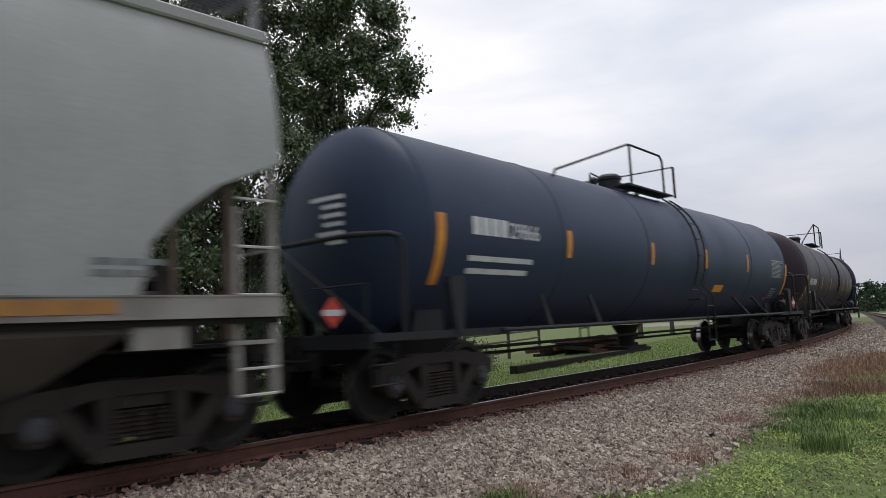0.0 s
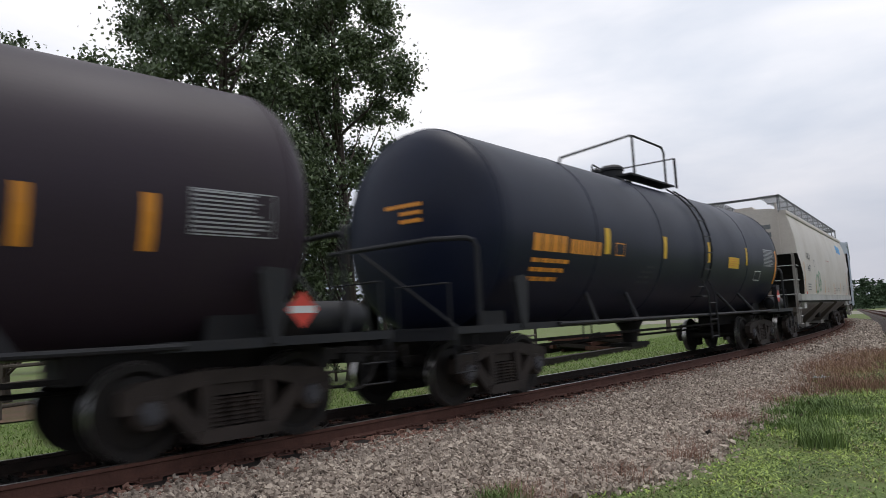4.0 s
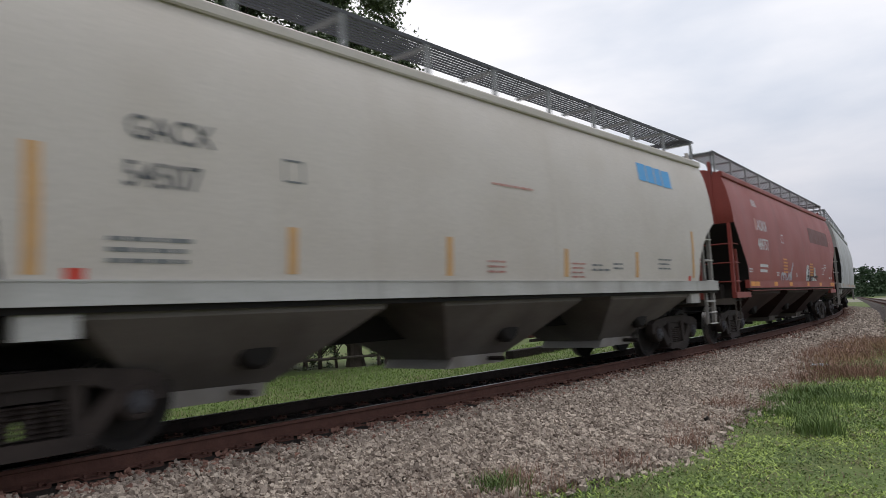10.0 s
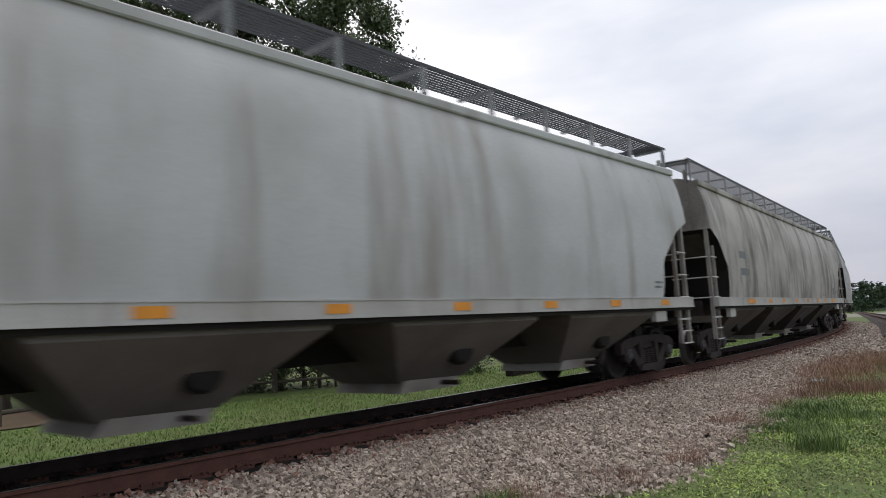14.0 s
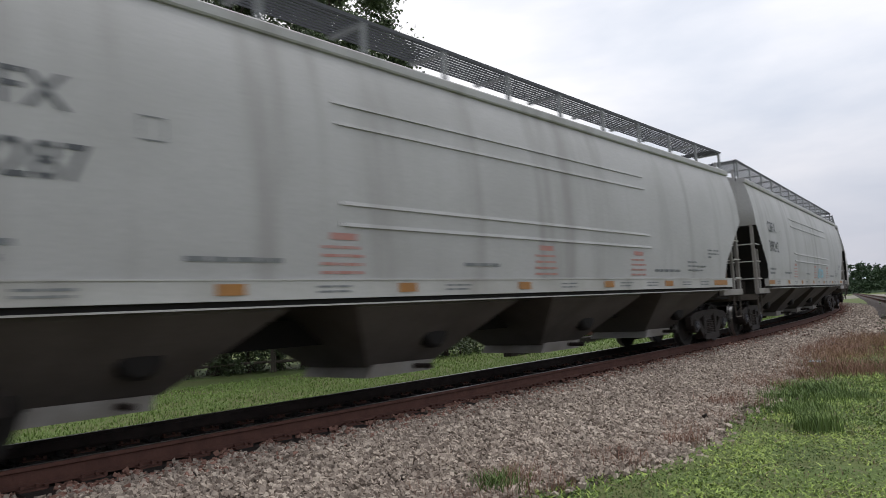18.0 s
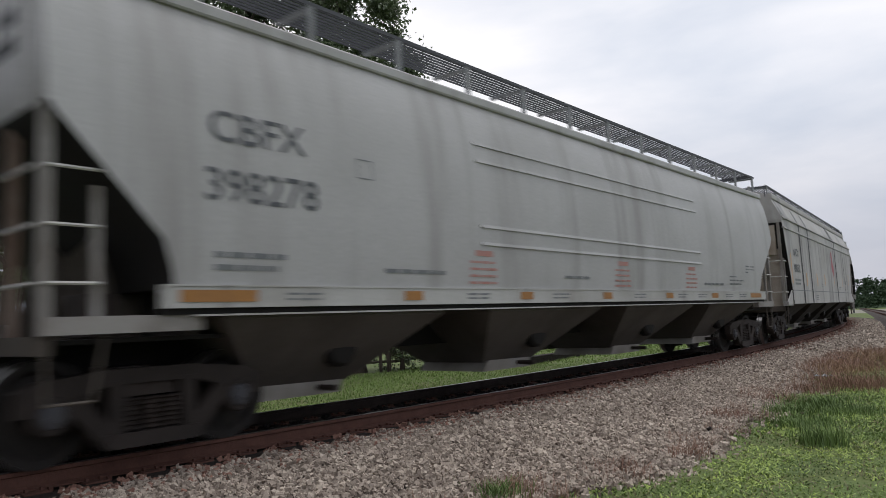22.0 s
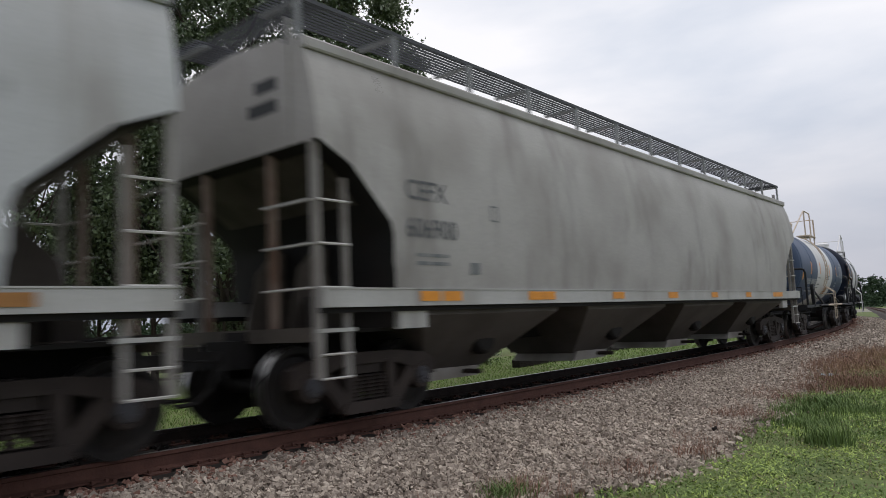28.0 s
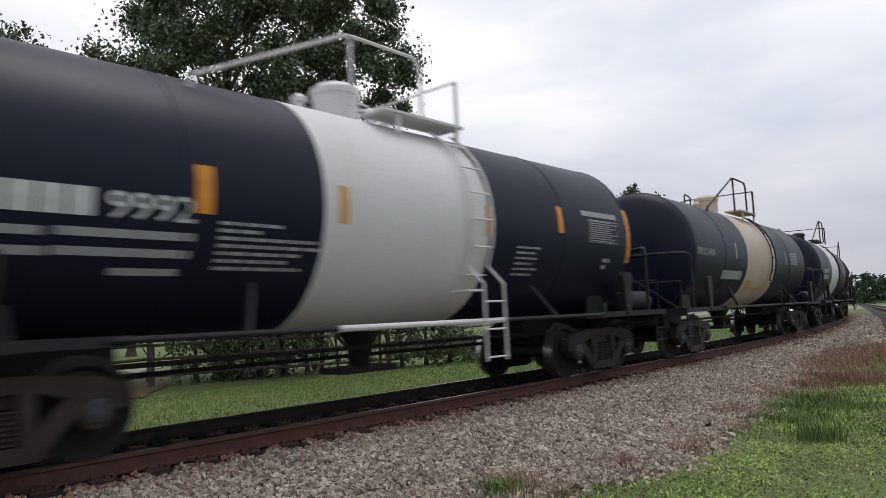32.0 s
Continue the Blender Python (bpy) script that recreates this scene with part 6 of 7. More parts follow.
    diamond_placard(car, g[3] / 2 - 2.15, 1.4, surf, M_RED, 1.57)
    add(car)
    # cream hopper with green loops
    for k, number in ((4, "54477"), (6, "54507")):
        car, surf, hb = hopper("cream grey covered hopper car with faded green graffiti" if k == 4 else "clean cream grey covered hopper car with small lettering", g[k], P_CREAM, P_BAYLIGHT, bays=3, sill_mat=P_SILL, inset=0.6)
        letter(car, "GACX", -5.86, 2.58, 0.21, M_INK, surf)
        letter(car, number, -5.9, 2.2, 0.21, M_INK, surf)
        if k == 4:
            rng = random.Random(3)
            for cx, cz, rx, rz in ((-3.75, 1.83, 0.34, 0.30), (-3.2, 2.0, 0.26, 0.24), (-2.95, 1.8, 0.22, 0.2)):
                paint(car, "graffiti", ribbon([(cx + rx * math.cos(a * 0.5), cz + rz * math.sin(a * 0.5)) for a in range(14)], 0.075), M_SAGE, surf, "faded green sprayed loops")
        paint(car, "owner_logo", [rect(4.1, 4.45, 3.26, 3.62, 0.05), rect(4.49, 4.81, 3.25, 3.61, 0.05), rect(4.85, 5.14, 3.24, 3.60, 0.05), rect(5.18, 5.58, 3.23, 3.59, 0.05)], M_BLUEPAINT, surf, "bright blue block logo")
        paint(car, "small_lettering", rows_of_bars(-6.02, 1.80, (0.75, 0.75, 0.7), 0.035, 0.05) + box_outline(-4.25, -4.0, 2.38, 2.6) + rows_of_bars(4.53, 1.86, (0.6, 0.5, 0.55), 0.03, 0.05) + rows_of_bars(1.95, 1.72, (0.35, 0.6), 0.03, 0.04) + rows_of_bars(2.7, 1.75, (0.35, 0.35), 0.03, 0.04), M_GREYINK, surf)
        paint(car, "small_lettering", rows_of_bars(1.3, 1.73, (0.42,) * 4, 0.025, 0.04) + rows_of_bars(-0.7, 2.73, (1.0,), 0.03, 0.03) + rows_of_bars(-0.9, 1.72, (0.4,) * 3, 0.025, 0.04), M_FADERED, surf)
        strips(car, surf, [(-6.66, -6.54, 1.5, 2.45), (-4.22, -4.10, 1.52, 1.96), (-1.76, -1.64, 1.52, 1.98), (1.08, 1.2, 1.52, 1.93), (3.56, 3.68, 1.52, 1.95), (6.22, 6.33, 1.52, 2.43)], M_TANSTRIP, "faded orange strip")
        paint(car, "red_tag", [rect(-6.35, -6.2, 1.46, 1.55), rect(6.0, 6.12, 1.46, 1.56)], M_RED, surf)
        end_marks(car, hb, 3.5, M_GREYINK)
        CARS.append(car)
        if k == 4:
            ribbed_car(g[5])
    # oxide red hopper
    car, surf, hb = hopper("oxide red covered hopper car with a patched side and graffiti", g[7], P_RED, P_BAYRED, bays=3, ladder_mat=P_RED, sill=(1.33, 1.49), bottom=1.48, cut=STRAIGHT, long_sill=False)
    letter(car, "AOKX", -5.45, 2.76, 0.29, M_WHITE, surf)
    paint(car, "patch", [rect(-5.72, -5.48, 2.74, 3.04)], M_FADERED, surf, "pale rubbed patch beside the lettering")
    letter(car, "484757", -5.6, 2.27, 0.29, M_WHITE, surf)
    paint(car, "small_lettering", rows_of_bars(-5.54, 3.56, (0.5,) * 4, 0.025, 0.025) + rows_of_bars(-5.56, 1.9, (0.9, 0.8), 0.07, 0.06) + box_outline(-2.62, -2.3, 2.55, 2.78) + rows_of_bars(-6.75, 1.78, (0.38, 0.38), 0.035, 0.03)
          + rows_of_bars(-3.6, 1.72, (0.35, 0.35), 0.03, 0.03) + rows_of_bars(-0.75, 1.72, (0.25, 0.25), 0.03, 0.03) + box_outline(4.2, 4.6, 1.74, 1.98, 0.03) + rows_of_bars(4.65, 2.1, (0.4, 0.5, 0.25), 0.04, 0.05)
          + rows_of_bars(5.75, 1.66, (0.2,), 0.06, 0.05) + rows_of_bars(6.2, 1.66, (0.2,), 0.06, 0.05), M_WHITE, surf)
    rng = random.Random(12)
    paint(car, "flaking", [rect(x, x + rng.uniform(0.04, 0.2), z, z + rng.uniform(0.01, 0.03)) for x, z in ((6.5 + 0.9 * rng.random(), 1.9 + 1.7 * rng.random()) for _ in range(36))], M_FADERED, surf, "pale flaking marks")
    paint(car, "graffiti", scrawl(rng, -2.95, -1.5, 1.43, 1.72, 5, 0.09) + ribbon([(-1.75, 1.5), (-1.2, 2.0)], 0.1), M_DULLSIL, surf, "dull silver sprayed letters")
    paint(car, "graffiti", [[(0.95, 1.43), (1.0, 1.8), (1.2, 2.02), (1.5, 2.0), (1.6, 1.8), (1.55, 1.43)], [(1.6, 1.43), (1.9, 1.62), (2.5, 1.62), (2.9, 1.55), (3.3, 1.5), (3.3, 1.43)], [(2.45, 1.65), (2.5, 1.95), (2.75, 1.95), (2.9, 1.7)]], M_WHITE, surf, "white sprayed piece")
    paint(car, "graffiti", scrawl(rng, 1.15, 3.2, 1.45, 1.7, 6, 0.05) + ribbon([(1.3, 1.95), (1.42, 1.8), (1.3, 1.62)], 0.1) + ribbon([(2.6, 1.9), (2.72, 1.78), (2.6, 1.62)], 0.08), M_BLACK, surf, "black sprayed outline", 0.011)
    paint(car, "warning_notice", rows_of_bars(-2.62, 2.12, (0.5, 0.55, 0.55, 0.55, 0.55), 0.045, 0.045) + rows_of_bars(1.7, 2.08, (0.6, 0.65, 0.65, 0.65, 0.6), 0.045, 0.045), M_ORANGE, surf, "", 0.012)
    paint(car, "overpaint", [rect(2.3, 6.4, 2.78, 3.3)], M_DARKPATCH, surf, "dark rectangular overpainted patch")
    strips(car, surf, [(a, b, 1.35, 1.46) for a, b in ((-6.74, -6.28), (-6.24, -5.8), (-4.06, -3.62), (-1.95, -1.5), (1.0, 1.35), (3.4, 3.84), (5.9, 6.35), (6.4, 6.85))], M_ORANGE)
    end_marks(car, hb, 3.5, M_FADERED)
    add(car)
    # long pale hoppers
    car, surf, hb = hopper("worn pale grey covered hopper car with dark streaks", g[8], P_WORN, P_BAYLIGHT, bays=4, sill_mat=P_SILL, cut=ANGLED)
    letter(car, "CEFX", -7.98, 2.38, 0.24, M_BLACK, surf)
    letter(car, "605902", -8.02, 1.96, 0.24, M_BLACK, surf)
    paint(car, "small_lettering", box_outline(-6.2, -6.02, 2.2, 2.4) + rows_of_bars(-7.8, 1.8, (0.5,), 0.06, 0.04) + rows_of_bars(-6.9, 1.68, (0.2,), 0.08, 0.04) + rows_of_bars(7.4, 1.75, (0.35, 0.3), 0.04, 0.04), M_GREYINK, surf)
    strips(car, surf, [(x, x + 0.36, 1.32, 1.42) for x in (-7.25, -4.85, -2.75, -0.65, 1.45, 3.55, 5.6, 7.6)], M_ORANGE)
    end_marks(car, hb, 3.6, M_BLACK)
    add(car)
    car, surf, hb = hopper("heavily stained brown grey covered hopper car", g[9], P_STAINED, P_BAY, bays=4, sill_mat=P_SILL, cut=ANGLED)
    paint(car, "small_lettering", rows_of_bars(4.5, 1.64, (0.4, 0.4), 0.035, 0.035) + rows_of_bars(7.75, 1.76, (0.4, 0.35), 0.035, 0.04) + rows_of_bars(-7.9, 2.55, (0.7,), 0.17, 0.1) + rows_of_bars(-7.9, 2.15, (0.9,), 0.17, 0.1), M_GREYINK, surf)
    paint(car, "dark_notice", [rect(7.08, 7.38, 1.6, 1.86)], M_GREYINK, surf)
    paint(car, "warning_notice", rows_of_bars(3.78, 1.70, (0.36,) * 4, 0.025, 0.02), M_FADERED, surf)
    strips(car, surf, [(a, b, 1.32, 1.43) for a, b in ((-7.4, -6.6), (-5.0, -4.6), (-3.2, -2.8), (-1.2, -0.8), (0.9, 1.3), (2.94, 3.36), (4.58, 4.98), (6.5, 7.4))], M_ORANGE)
    end_marks(car, hb, 3.6, M_BLACK)
    add(car)
    # three alike plain grey hoppers
    for i, number in ((10, "398287"), (11, "398242"), (12, "398278")):
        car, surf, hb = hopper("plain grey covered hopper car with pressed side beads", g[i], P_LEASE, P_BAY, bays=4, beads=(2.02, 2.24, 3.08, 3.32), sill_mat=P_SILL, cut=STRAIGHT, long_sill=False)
        shift = {10: 0.0, 11: 0.06, 12: -0.14}[i]
        letter(car, "CBFX", -7.92 + shift, 2.71, 0.29, M_INK, surf, stretch=1.15)
        letter(car, number, -7.98 + shift, 2.19, 0.29, M_INK, surf, stretch=1.12)
        paint(car, "small_lettering", box_outline(-6.2, -5.96, 2.58, 2.79, 0.012) + rows_of_bars(-8.0, 1.75, (0.8, 0.7), 0.05, 0.06) + rows_of_bars(-5.8, 1.66, (1.1,), 0.045, 0.04) + rows_of_bars(-1.8, 1.66, (0.8,), 0.04, 0.04)
              + rows_of_bars(4.13, 1.63, (1.25,), 0.045, 0.04) + rows_of_bars(5.77, 1.80, (0.5, 1.0, 0.9), 0.03, 0.05) + rows_of_bars(6.95, 2.06, (0.25, 0.3, 0.25), 0.03, 0.04) + rows_of_bars(7.3, 2.06, (0.3, 0.3), 0.03, 0.04), M_GREYINK, surf)
        for x in (-4.22, -0.1, 3.1):
            paint(car, "warning_notice", [rect(x + 0.12, x + 0.5, 1.86, 1.93)] + rows_of_bars(x, 1.80, (0.55, 0.6, 0.6, 0.6), 0.03, 0.055), M_FADERED, surf)
        paint(car, "sill_lettering", [q for x in (-7.2, -4.3, -2.2, 0.6, 2.6, 3.7, 5.4, 6.4) for q in rows_of_bars(x, 1.40, (0.5, 0.45), 0.02, 0.03)], M_GREYINK, lambda z: surf(1.42) + 0.032)
        strips(car, surf, [(x, x + w, 1.32, 1.42) for x, w in ((-8.35, 0.8), (-5.5, 0.32), (-3.08, 0.32), (-0.6, 0.32), (2.0, 0.34), (4.5, 0.4), (7.2, 0.85))], M_DULLORANGE)
        if i == 11:
            rng = random.Random(4)
            paint(car, "graffiti", scrawl(rng, 0.9, 2.2, 1.5, 1.85, 5, 0.05), M_CYAN, surf, "pale cyan sprayed tag")
        end_marks(car, hb, 3.6, M_BLACK)
        add(car)
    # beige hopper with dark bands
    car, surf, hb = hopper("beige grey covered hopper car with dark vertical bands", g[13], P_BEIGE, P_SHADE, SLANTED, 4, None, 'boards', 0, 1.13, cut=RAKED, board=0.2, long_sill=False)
    letter(car, "NHCX", -7.40, 2.52, 0.23, M_INK, surf, stretch=0.98)
    letter(car, "480050", -7.52, 2.05, 0.25, M_INK, surf, stretch=1.1)
    paint(car, "dark_streak", [[(-8.5, 3.63), (-8.36, 3.63), (-8.4, 4.2), (-8.52, 4.2)], [(2.0, 3.63), (2.5, 3.63), (2.5, 4.2), (2.1, 4.2)]], M_TAR, surf, "dark run of grime from the roof")
    for x, w in ((-6.08, 0.28), (-4.3, 0.26), (2.66, 0.26), (5.5, 0.1)):
        paint(car, "dark_band", [[(x, 1.14), (x + w, 1.14), (x + w * 0.9, 4.06), (x + w * 0.1, 4.06)]], M_TAR, surf, "dark tar-like vertical band")
    runs = random.Random(77)
    for x in (-5.7, -3.9, -2.6, -1.9, -1.3, -0.55, 0.25, 0.9, 2.2, 3.1, 4.0, 4.9, 6.2, 7.1):
        w, z1 = runs.uniform(0.07, 0.2), 3.24
        z0 = runs.uniform(1.7, 2.7)
        paint(car, "grime_run", [[(x, z1), (x + w * 0.35, z0), (x + w * 0.65, z0 + 0.1), (x + w, z1)]], M_RUN, surf, "faint dark grime run down the side", 0.004)
    paint(car, "side_seam", [rect(-hb + 0.9, hb - 0.9, 1.515, 1.535)], M_GREYINK, surf, "", 0.009)
    for z in (3.58, 3.27):
        bm = bmesh.new()
        quad_box(bm, -hb + 0.05, hb - 0.05, -surf(z) - 0.03, -surf(z) + 0.02, z - 0.03, z + 0.02)
        part("side_rib", bm, P_BEIGE, car)
    strips(car, surf, [(-7.98, -7.84, 1.71, 2.58), (-5.28, -5.12, 1.68, 2.08), (-2.94, -2.8, 1.7, 2.12), (-0.92, -0.78, 1.75, 2.14), (1.85, 1.95, 1.75, 2.14), (4.6, 4.7, 1.75, 2.14), (7.0, 7.1, 1.75, 2.3)], M_TANSTRIP, "faded orange strip")
    paint(car, "pink_emblem", [[(1.36, 2.98), (1.62, 3.08), (1.80, 3.0), (1.82, 2.68), (2.04, 2.5), (2.06, 2.25), (1.88, 2.02), (1.68, 2.24), (1.48, 2.3), (1.38, 2.5), (1.48, 2.7)]], M_ROSE, surf, "rose blotch emblem")
    paint(car, "small_lettering", rows_of_bars(-7.5, 1.86, (1.1, 1.0), 0.06, 0.05) + rows_of_bars(-3.4, 1.4, (0.5, 0.45, 0.5), 0.03, 0.04) + rows_of_bars(-1.9, 1.8, (0.5, 0.4), 0.03, 0.04) + rows_of_bars(3.3, 1.75, (0.6, 0.5), 0.03, 0.04) + [rect(5.63, 5.85, 1.85, 2.05)], M_GREYINK, surf)
    add(car)
    # pale hopper with tags
    car, surf, hb = hopper("worn pale hopper car with coloured graffiti along its side", g[14], P_WORN, P_BAY, bays=4, sill_mat=P_SILL, cut=ANGLED)
    rng = random.Random(8)
    paint(car, "pink_emblem", [[(-4.6, 3.1), (-4.3, 3.18), (-4.1, 3.1), (-4.05, 2.8), (-3.85, 2.62), (-3.82, 2.42), (-4.0, 2.24), (-4.2, 2.45), (-4.45, 2.55), (-4.5, 2.7), (-4.4, 2.85)]], M_ROSE, surf, "rose sprayed blotch")
    paint(car, "graffiti", scrawl(rng, -3.7, -1.0, 1.52, 2.25, 8, 0.03), M_DULLBLUE, surf, "thin blue sprayed letters")
    paint(car, "graffiti", scrawl(rng, -0.2, 1.2, 1.52, 1.95, 4, 0.03), M_FADERED, surf, "rusty red sprayed tag")
    paint(car, "graffiti", scrawl(rng, 2.0, 7.3, 1.5, 1.72, 12, 0.06), M_GREYINK, surf, "dark grey sprayed letters")
    paint(car, "graffiti", scrawl(rng, 5.4, 7.5, 1.52, 2.05, 8, 0.035), M_DULLBLUE, surf, "blue sprayed tag", 0.01)
    paint(car, "car_number", rows_of_bars(-7.9, 2.55, (0.7,), 0.18, 0.1) + rows_of_bars(-7.9, 2.15, (0.9,), 0.18, 0.1) + rows_of_bars(-6.2, 1.75, (0.5, 0.5), 0.04, 0.05), M_GREYINK, surf)
    strips(car, surf, [(x, x + 0.4, 1.32, 1.42) for x in (-7.6, -5.2, -3.08, -0.9, 1.3, 3.5, 5.6, 7.6)], M_DULLORANGE)
    end_marks(car, hb, 3.6, M_BLACK)
    add(car)
    car, surf, hb = hopper("dusty brown grey covered hopper car with orange sill strips", g[15], P_DUSTY, P_BAY, bays=4, sill_mat=P_SILL, cut=ANGLED)
    letter(car, "CEFX", -8.06, 2.44, 0.23, M_INK, surf)
    letter(car, "606900", -8.08, 2.02, 0.23, M_INK, surf)
    paint(car, "small_lettering", box_outline(-6.38, -6.2, 2.3, 2.5) + rows_of_bars(-7.9, 1.85, (0.6, 0.6), 0.04, 0.05) + [rect(-6.86, -6.66, 1.63, 1.77)], M_GREYINK, surf)
    strips(car, surf, [(a, b, 1.32, 1.43) for a, b in ((-7.86, -7.5), (-7.44, -7.08), (-5.55, -4.82), (-2.94, -2.5), (-0.58, -0.1), (1.8, 2.2), (4.2, 4.6), (6.5, 7.4))], M_ORANGE)
    end_marks(car, hb, 3.6, M_BLACK)
    add(car)
    # short tanks
    car, surf, hb = tank("slate blue tank car with a weathered white middle band", g[16], P_SLATE, M_DARKSTEEL, 1.34, 2.32, 0.5, 0.95, (-1.75, 1.95), P_BANDW, P_BANDTAN, P_BANDTAN, 0.85, 2.0, 0.36, -0.15, -0.15)
    paint(car, "owner_mark", blocks(-3.87, 1.75, 4, 0.18, 0.18, 0.05), M_GREYWHITE, surf)
    paint(car, "car_number", blocks(-2.85, 1.75, 6, 0.14, 0.18, 0.035), M_GREYWHITE, surf)
    paint(car, "small_lettering", rows_of_bars(-3.6, 1.66, (1.6, 1.5), 0.05, 0.05) + rows_of_bars(4.4, 2.68, (0.6,), 0.05, 0.04) + rows_of_bars(3.22, 2.17, (0.65,), 0.05, 0.05) + [rect(4.75, 5.05, 1.9, 2.0)], M_GREYWHITE, surf)
    dense_panel(car, surf, 3.97, 5.1, 2.08, 2.55, 12, M_GREYWHITE, 6)
    dense_panel(car, surf, 2.85, 3.4, 1.55, 1.88, 5, M_GREYWHITE, 7)
    diamond_placard(car, 3.35, 1.31, surf, M_GREYWHITE, 1.57)
    head_marks(car, surf, g[16] / 2 - 0.95, -0.95, 2.75, M_GREYWHITE, 1.34, 2.32, 0.5, (0.7, 0.45, 0.4))
    paint(car, "small_lettering", rows_of_bars(-1.6, 2.0, (0.6, 0.05, 0.5, 0.5), 0.03, 0.08), M_GREYINK, surf, "", 0.012)
    paint(car, "warning_panel", rows_of_bars(0.42, 1.72, (0.8,) * 5, 0.045, 0.012), M_DULLORANGE, surf, "soiled orange warning panel", 0.012)
    paint(car, "small_lettering", rows_of_bars(0.05, 2.1, (1.15, 1.1, 1.05), 0.03, 0.03) + rows_of_bars(0.35, 1.42, (0.8, 0.75, 0.8), 0.03, 0.03), M_GREYINK, surf, "", 0.012)
    strips(car, surf, [(-4.82, -4.64, 1.87, 2.14), (-3.2, -3.04, 2.08, 2.5), (3.02, 3.16, 2.14, 2.57)], M_ORANGE)
    paint(car, "reflector", [rect(-1.3, -1.16, 2.12, 2.54), rect(1.06, 1.18, 2.12, 2.52)], M_ORANGE, surf, "orange reflective strips on the white band", 0.012)
    add(car)
    car, surf, hb = tank("black tank car with a clean white middle band", g[17], P_INK, M_DARKSTEEL, 1.39, 2.37, 0.5, 1.1, (-1.67, 1.3), P_BANDW, P_BANDW, P_BANDW, 0.82, 2.4, 0.32)
    paint(car, "owner_mark", blocks(-5.05, 2.03, 4, 0.2, 0.23, 0.03), M_WHITE, surf)
    letter(car, "9992", -4.05, 2.03, 0.23, M_WHITE, surf, stretch=1.3)
    paint(car, "small_lettering", [rect(-5.05, -4.55, 1.86, 1.93), rect(-4.45, -3.21, 1.87, 1.94), rect(-4.9, -4.5, 1.71, 1.78), rect(-4.45, -3.23, 1.72, 1.79), rect(-3.95, -3.29, 1.57, 1.63)], M_GREYWHITE, surf)
    paint(car, "small_lettering", rows_of_bars(-2.95, 2.07, (0.75, 0.5, 1.2, 1.25, 1.0, 0.9, 1.05), 0.033, 0.035), M_GREYWHITE, surf)
    paint(car, "small_lettering", rows_of_bars(2.0, 2.05, (0.6, 0.5, 0.6, 0.45, 0.6, 0.5), 0.03, 0.045) + rows_of_bars(4.6, 1.95, (0.25, 0.2), 0.06, 0.05), M_GREYWHITE, surf)
    paint(car, "small_lettering", rows_of_bars(3.9, 2.72, (1.2,), 0.09, 0.05), M_GREYWHITE, surf)
    dense_panel(car, surf, 4.1, 5.1, 2.2, 2.58, 10, M_GREYWHITE, 8)
    head_marks(car, surf, g[17] / 2 - 1.1, -0.5, 2.75, M_WHITE, 1.39, 2.37, 0.5, (0.6, 0.6, 0.4))
    strips(car, surf, [(-5.75, -5.57, 1.9, 2.85), (-3.22, -3.04, 2.12, 2.57), (3.12, 3.26, 2.3, 2.72), (5.42, 5.57, 1.9, 2.85)], M_ORANGE)
    paint(car, "reflector", [rect(-1.47, -1.32, 2.14, 2.56), rect(1.22, 1.34, 2.14, 2.56)], M_TANSTRIP, surf, "orange reflective strips on the white band", 0.012)
    diamond_placard(car, -g[17] / 2 + 0.52, 1.32, surf, M_GREYWHITE, -0.3)
    add(car)
    car, surf, hb = tank("black tank car with a stained cream middle band", g[18], P_INK, M_DARKSTEEL, 1.36, 2.33, 0.5, 1.3, (-1.5, 1.5), P_BANDTAN, M_DARKSTEEL, P_BANDTAN, 0.85, 2.4, 0.32)
    letter(car, "SHPX 214936", -5.6, 2.2, 0.16, M_GREYWHITE, surf)
    paint(car, "small_lettering", rows_of_bars(-3.6, 1.9, (1.7,), 0.2, 0.06) + rows_of_bars(3.6, 2.6, (1.0,) * 5, 0.05, 0.03), M_GREYWHITE, surf)
    strips(car, surf, [(-2.6, -2.48, 2.2, 2.6), (2.9, 3.0, 2.2, 2.6)], M_GREYWHITE, "pale reflective strip")
    paint(car, "rust_patch", [rect(-1.2, 1.2, 1.45, 1.52), rect(-1.3, -0.7, 1.5, 1.7)], M_TANSTRIP, surf, "", 0.012)
    add(car)
    for i in range(19, 25):
        pm, bm_ = ((P_CHAR, P_BANDW), (P_INK, P_BANDW), (P_UMBER, P_BANDTAN))[i % 3]
        car, surf, hb = tank("dark tank car with a pale middle band", g[i], pm, M_DARKSTEEL, 1.36, 2.33, 0.5, 1.3, (-1.5, 1.5), bm_, M_DARKSTEEL, M_DARKSTEEL, 0.85, 2.4)
        paint(car, "small_lettering", rows_of_bars(-4.4, 2.3, (1.7, 1.6), 0.16, 0.08) + rows_of_bars(3.7, 2.6, (1.0,) * 5, 0.05, 0.03), M_GREYWHITE, surf)
        add(car)


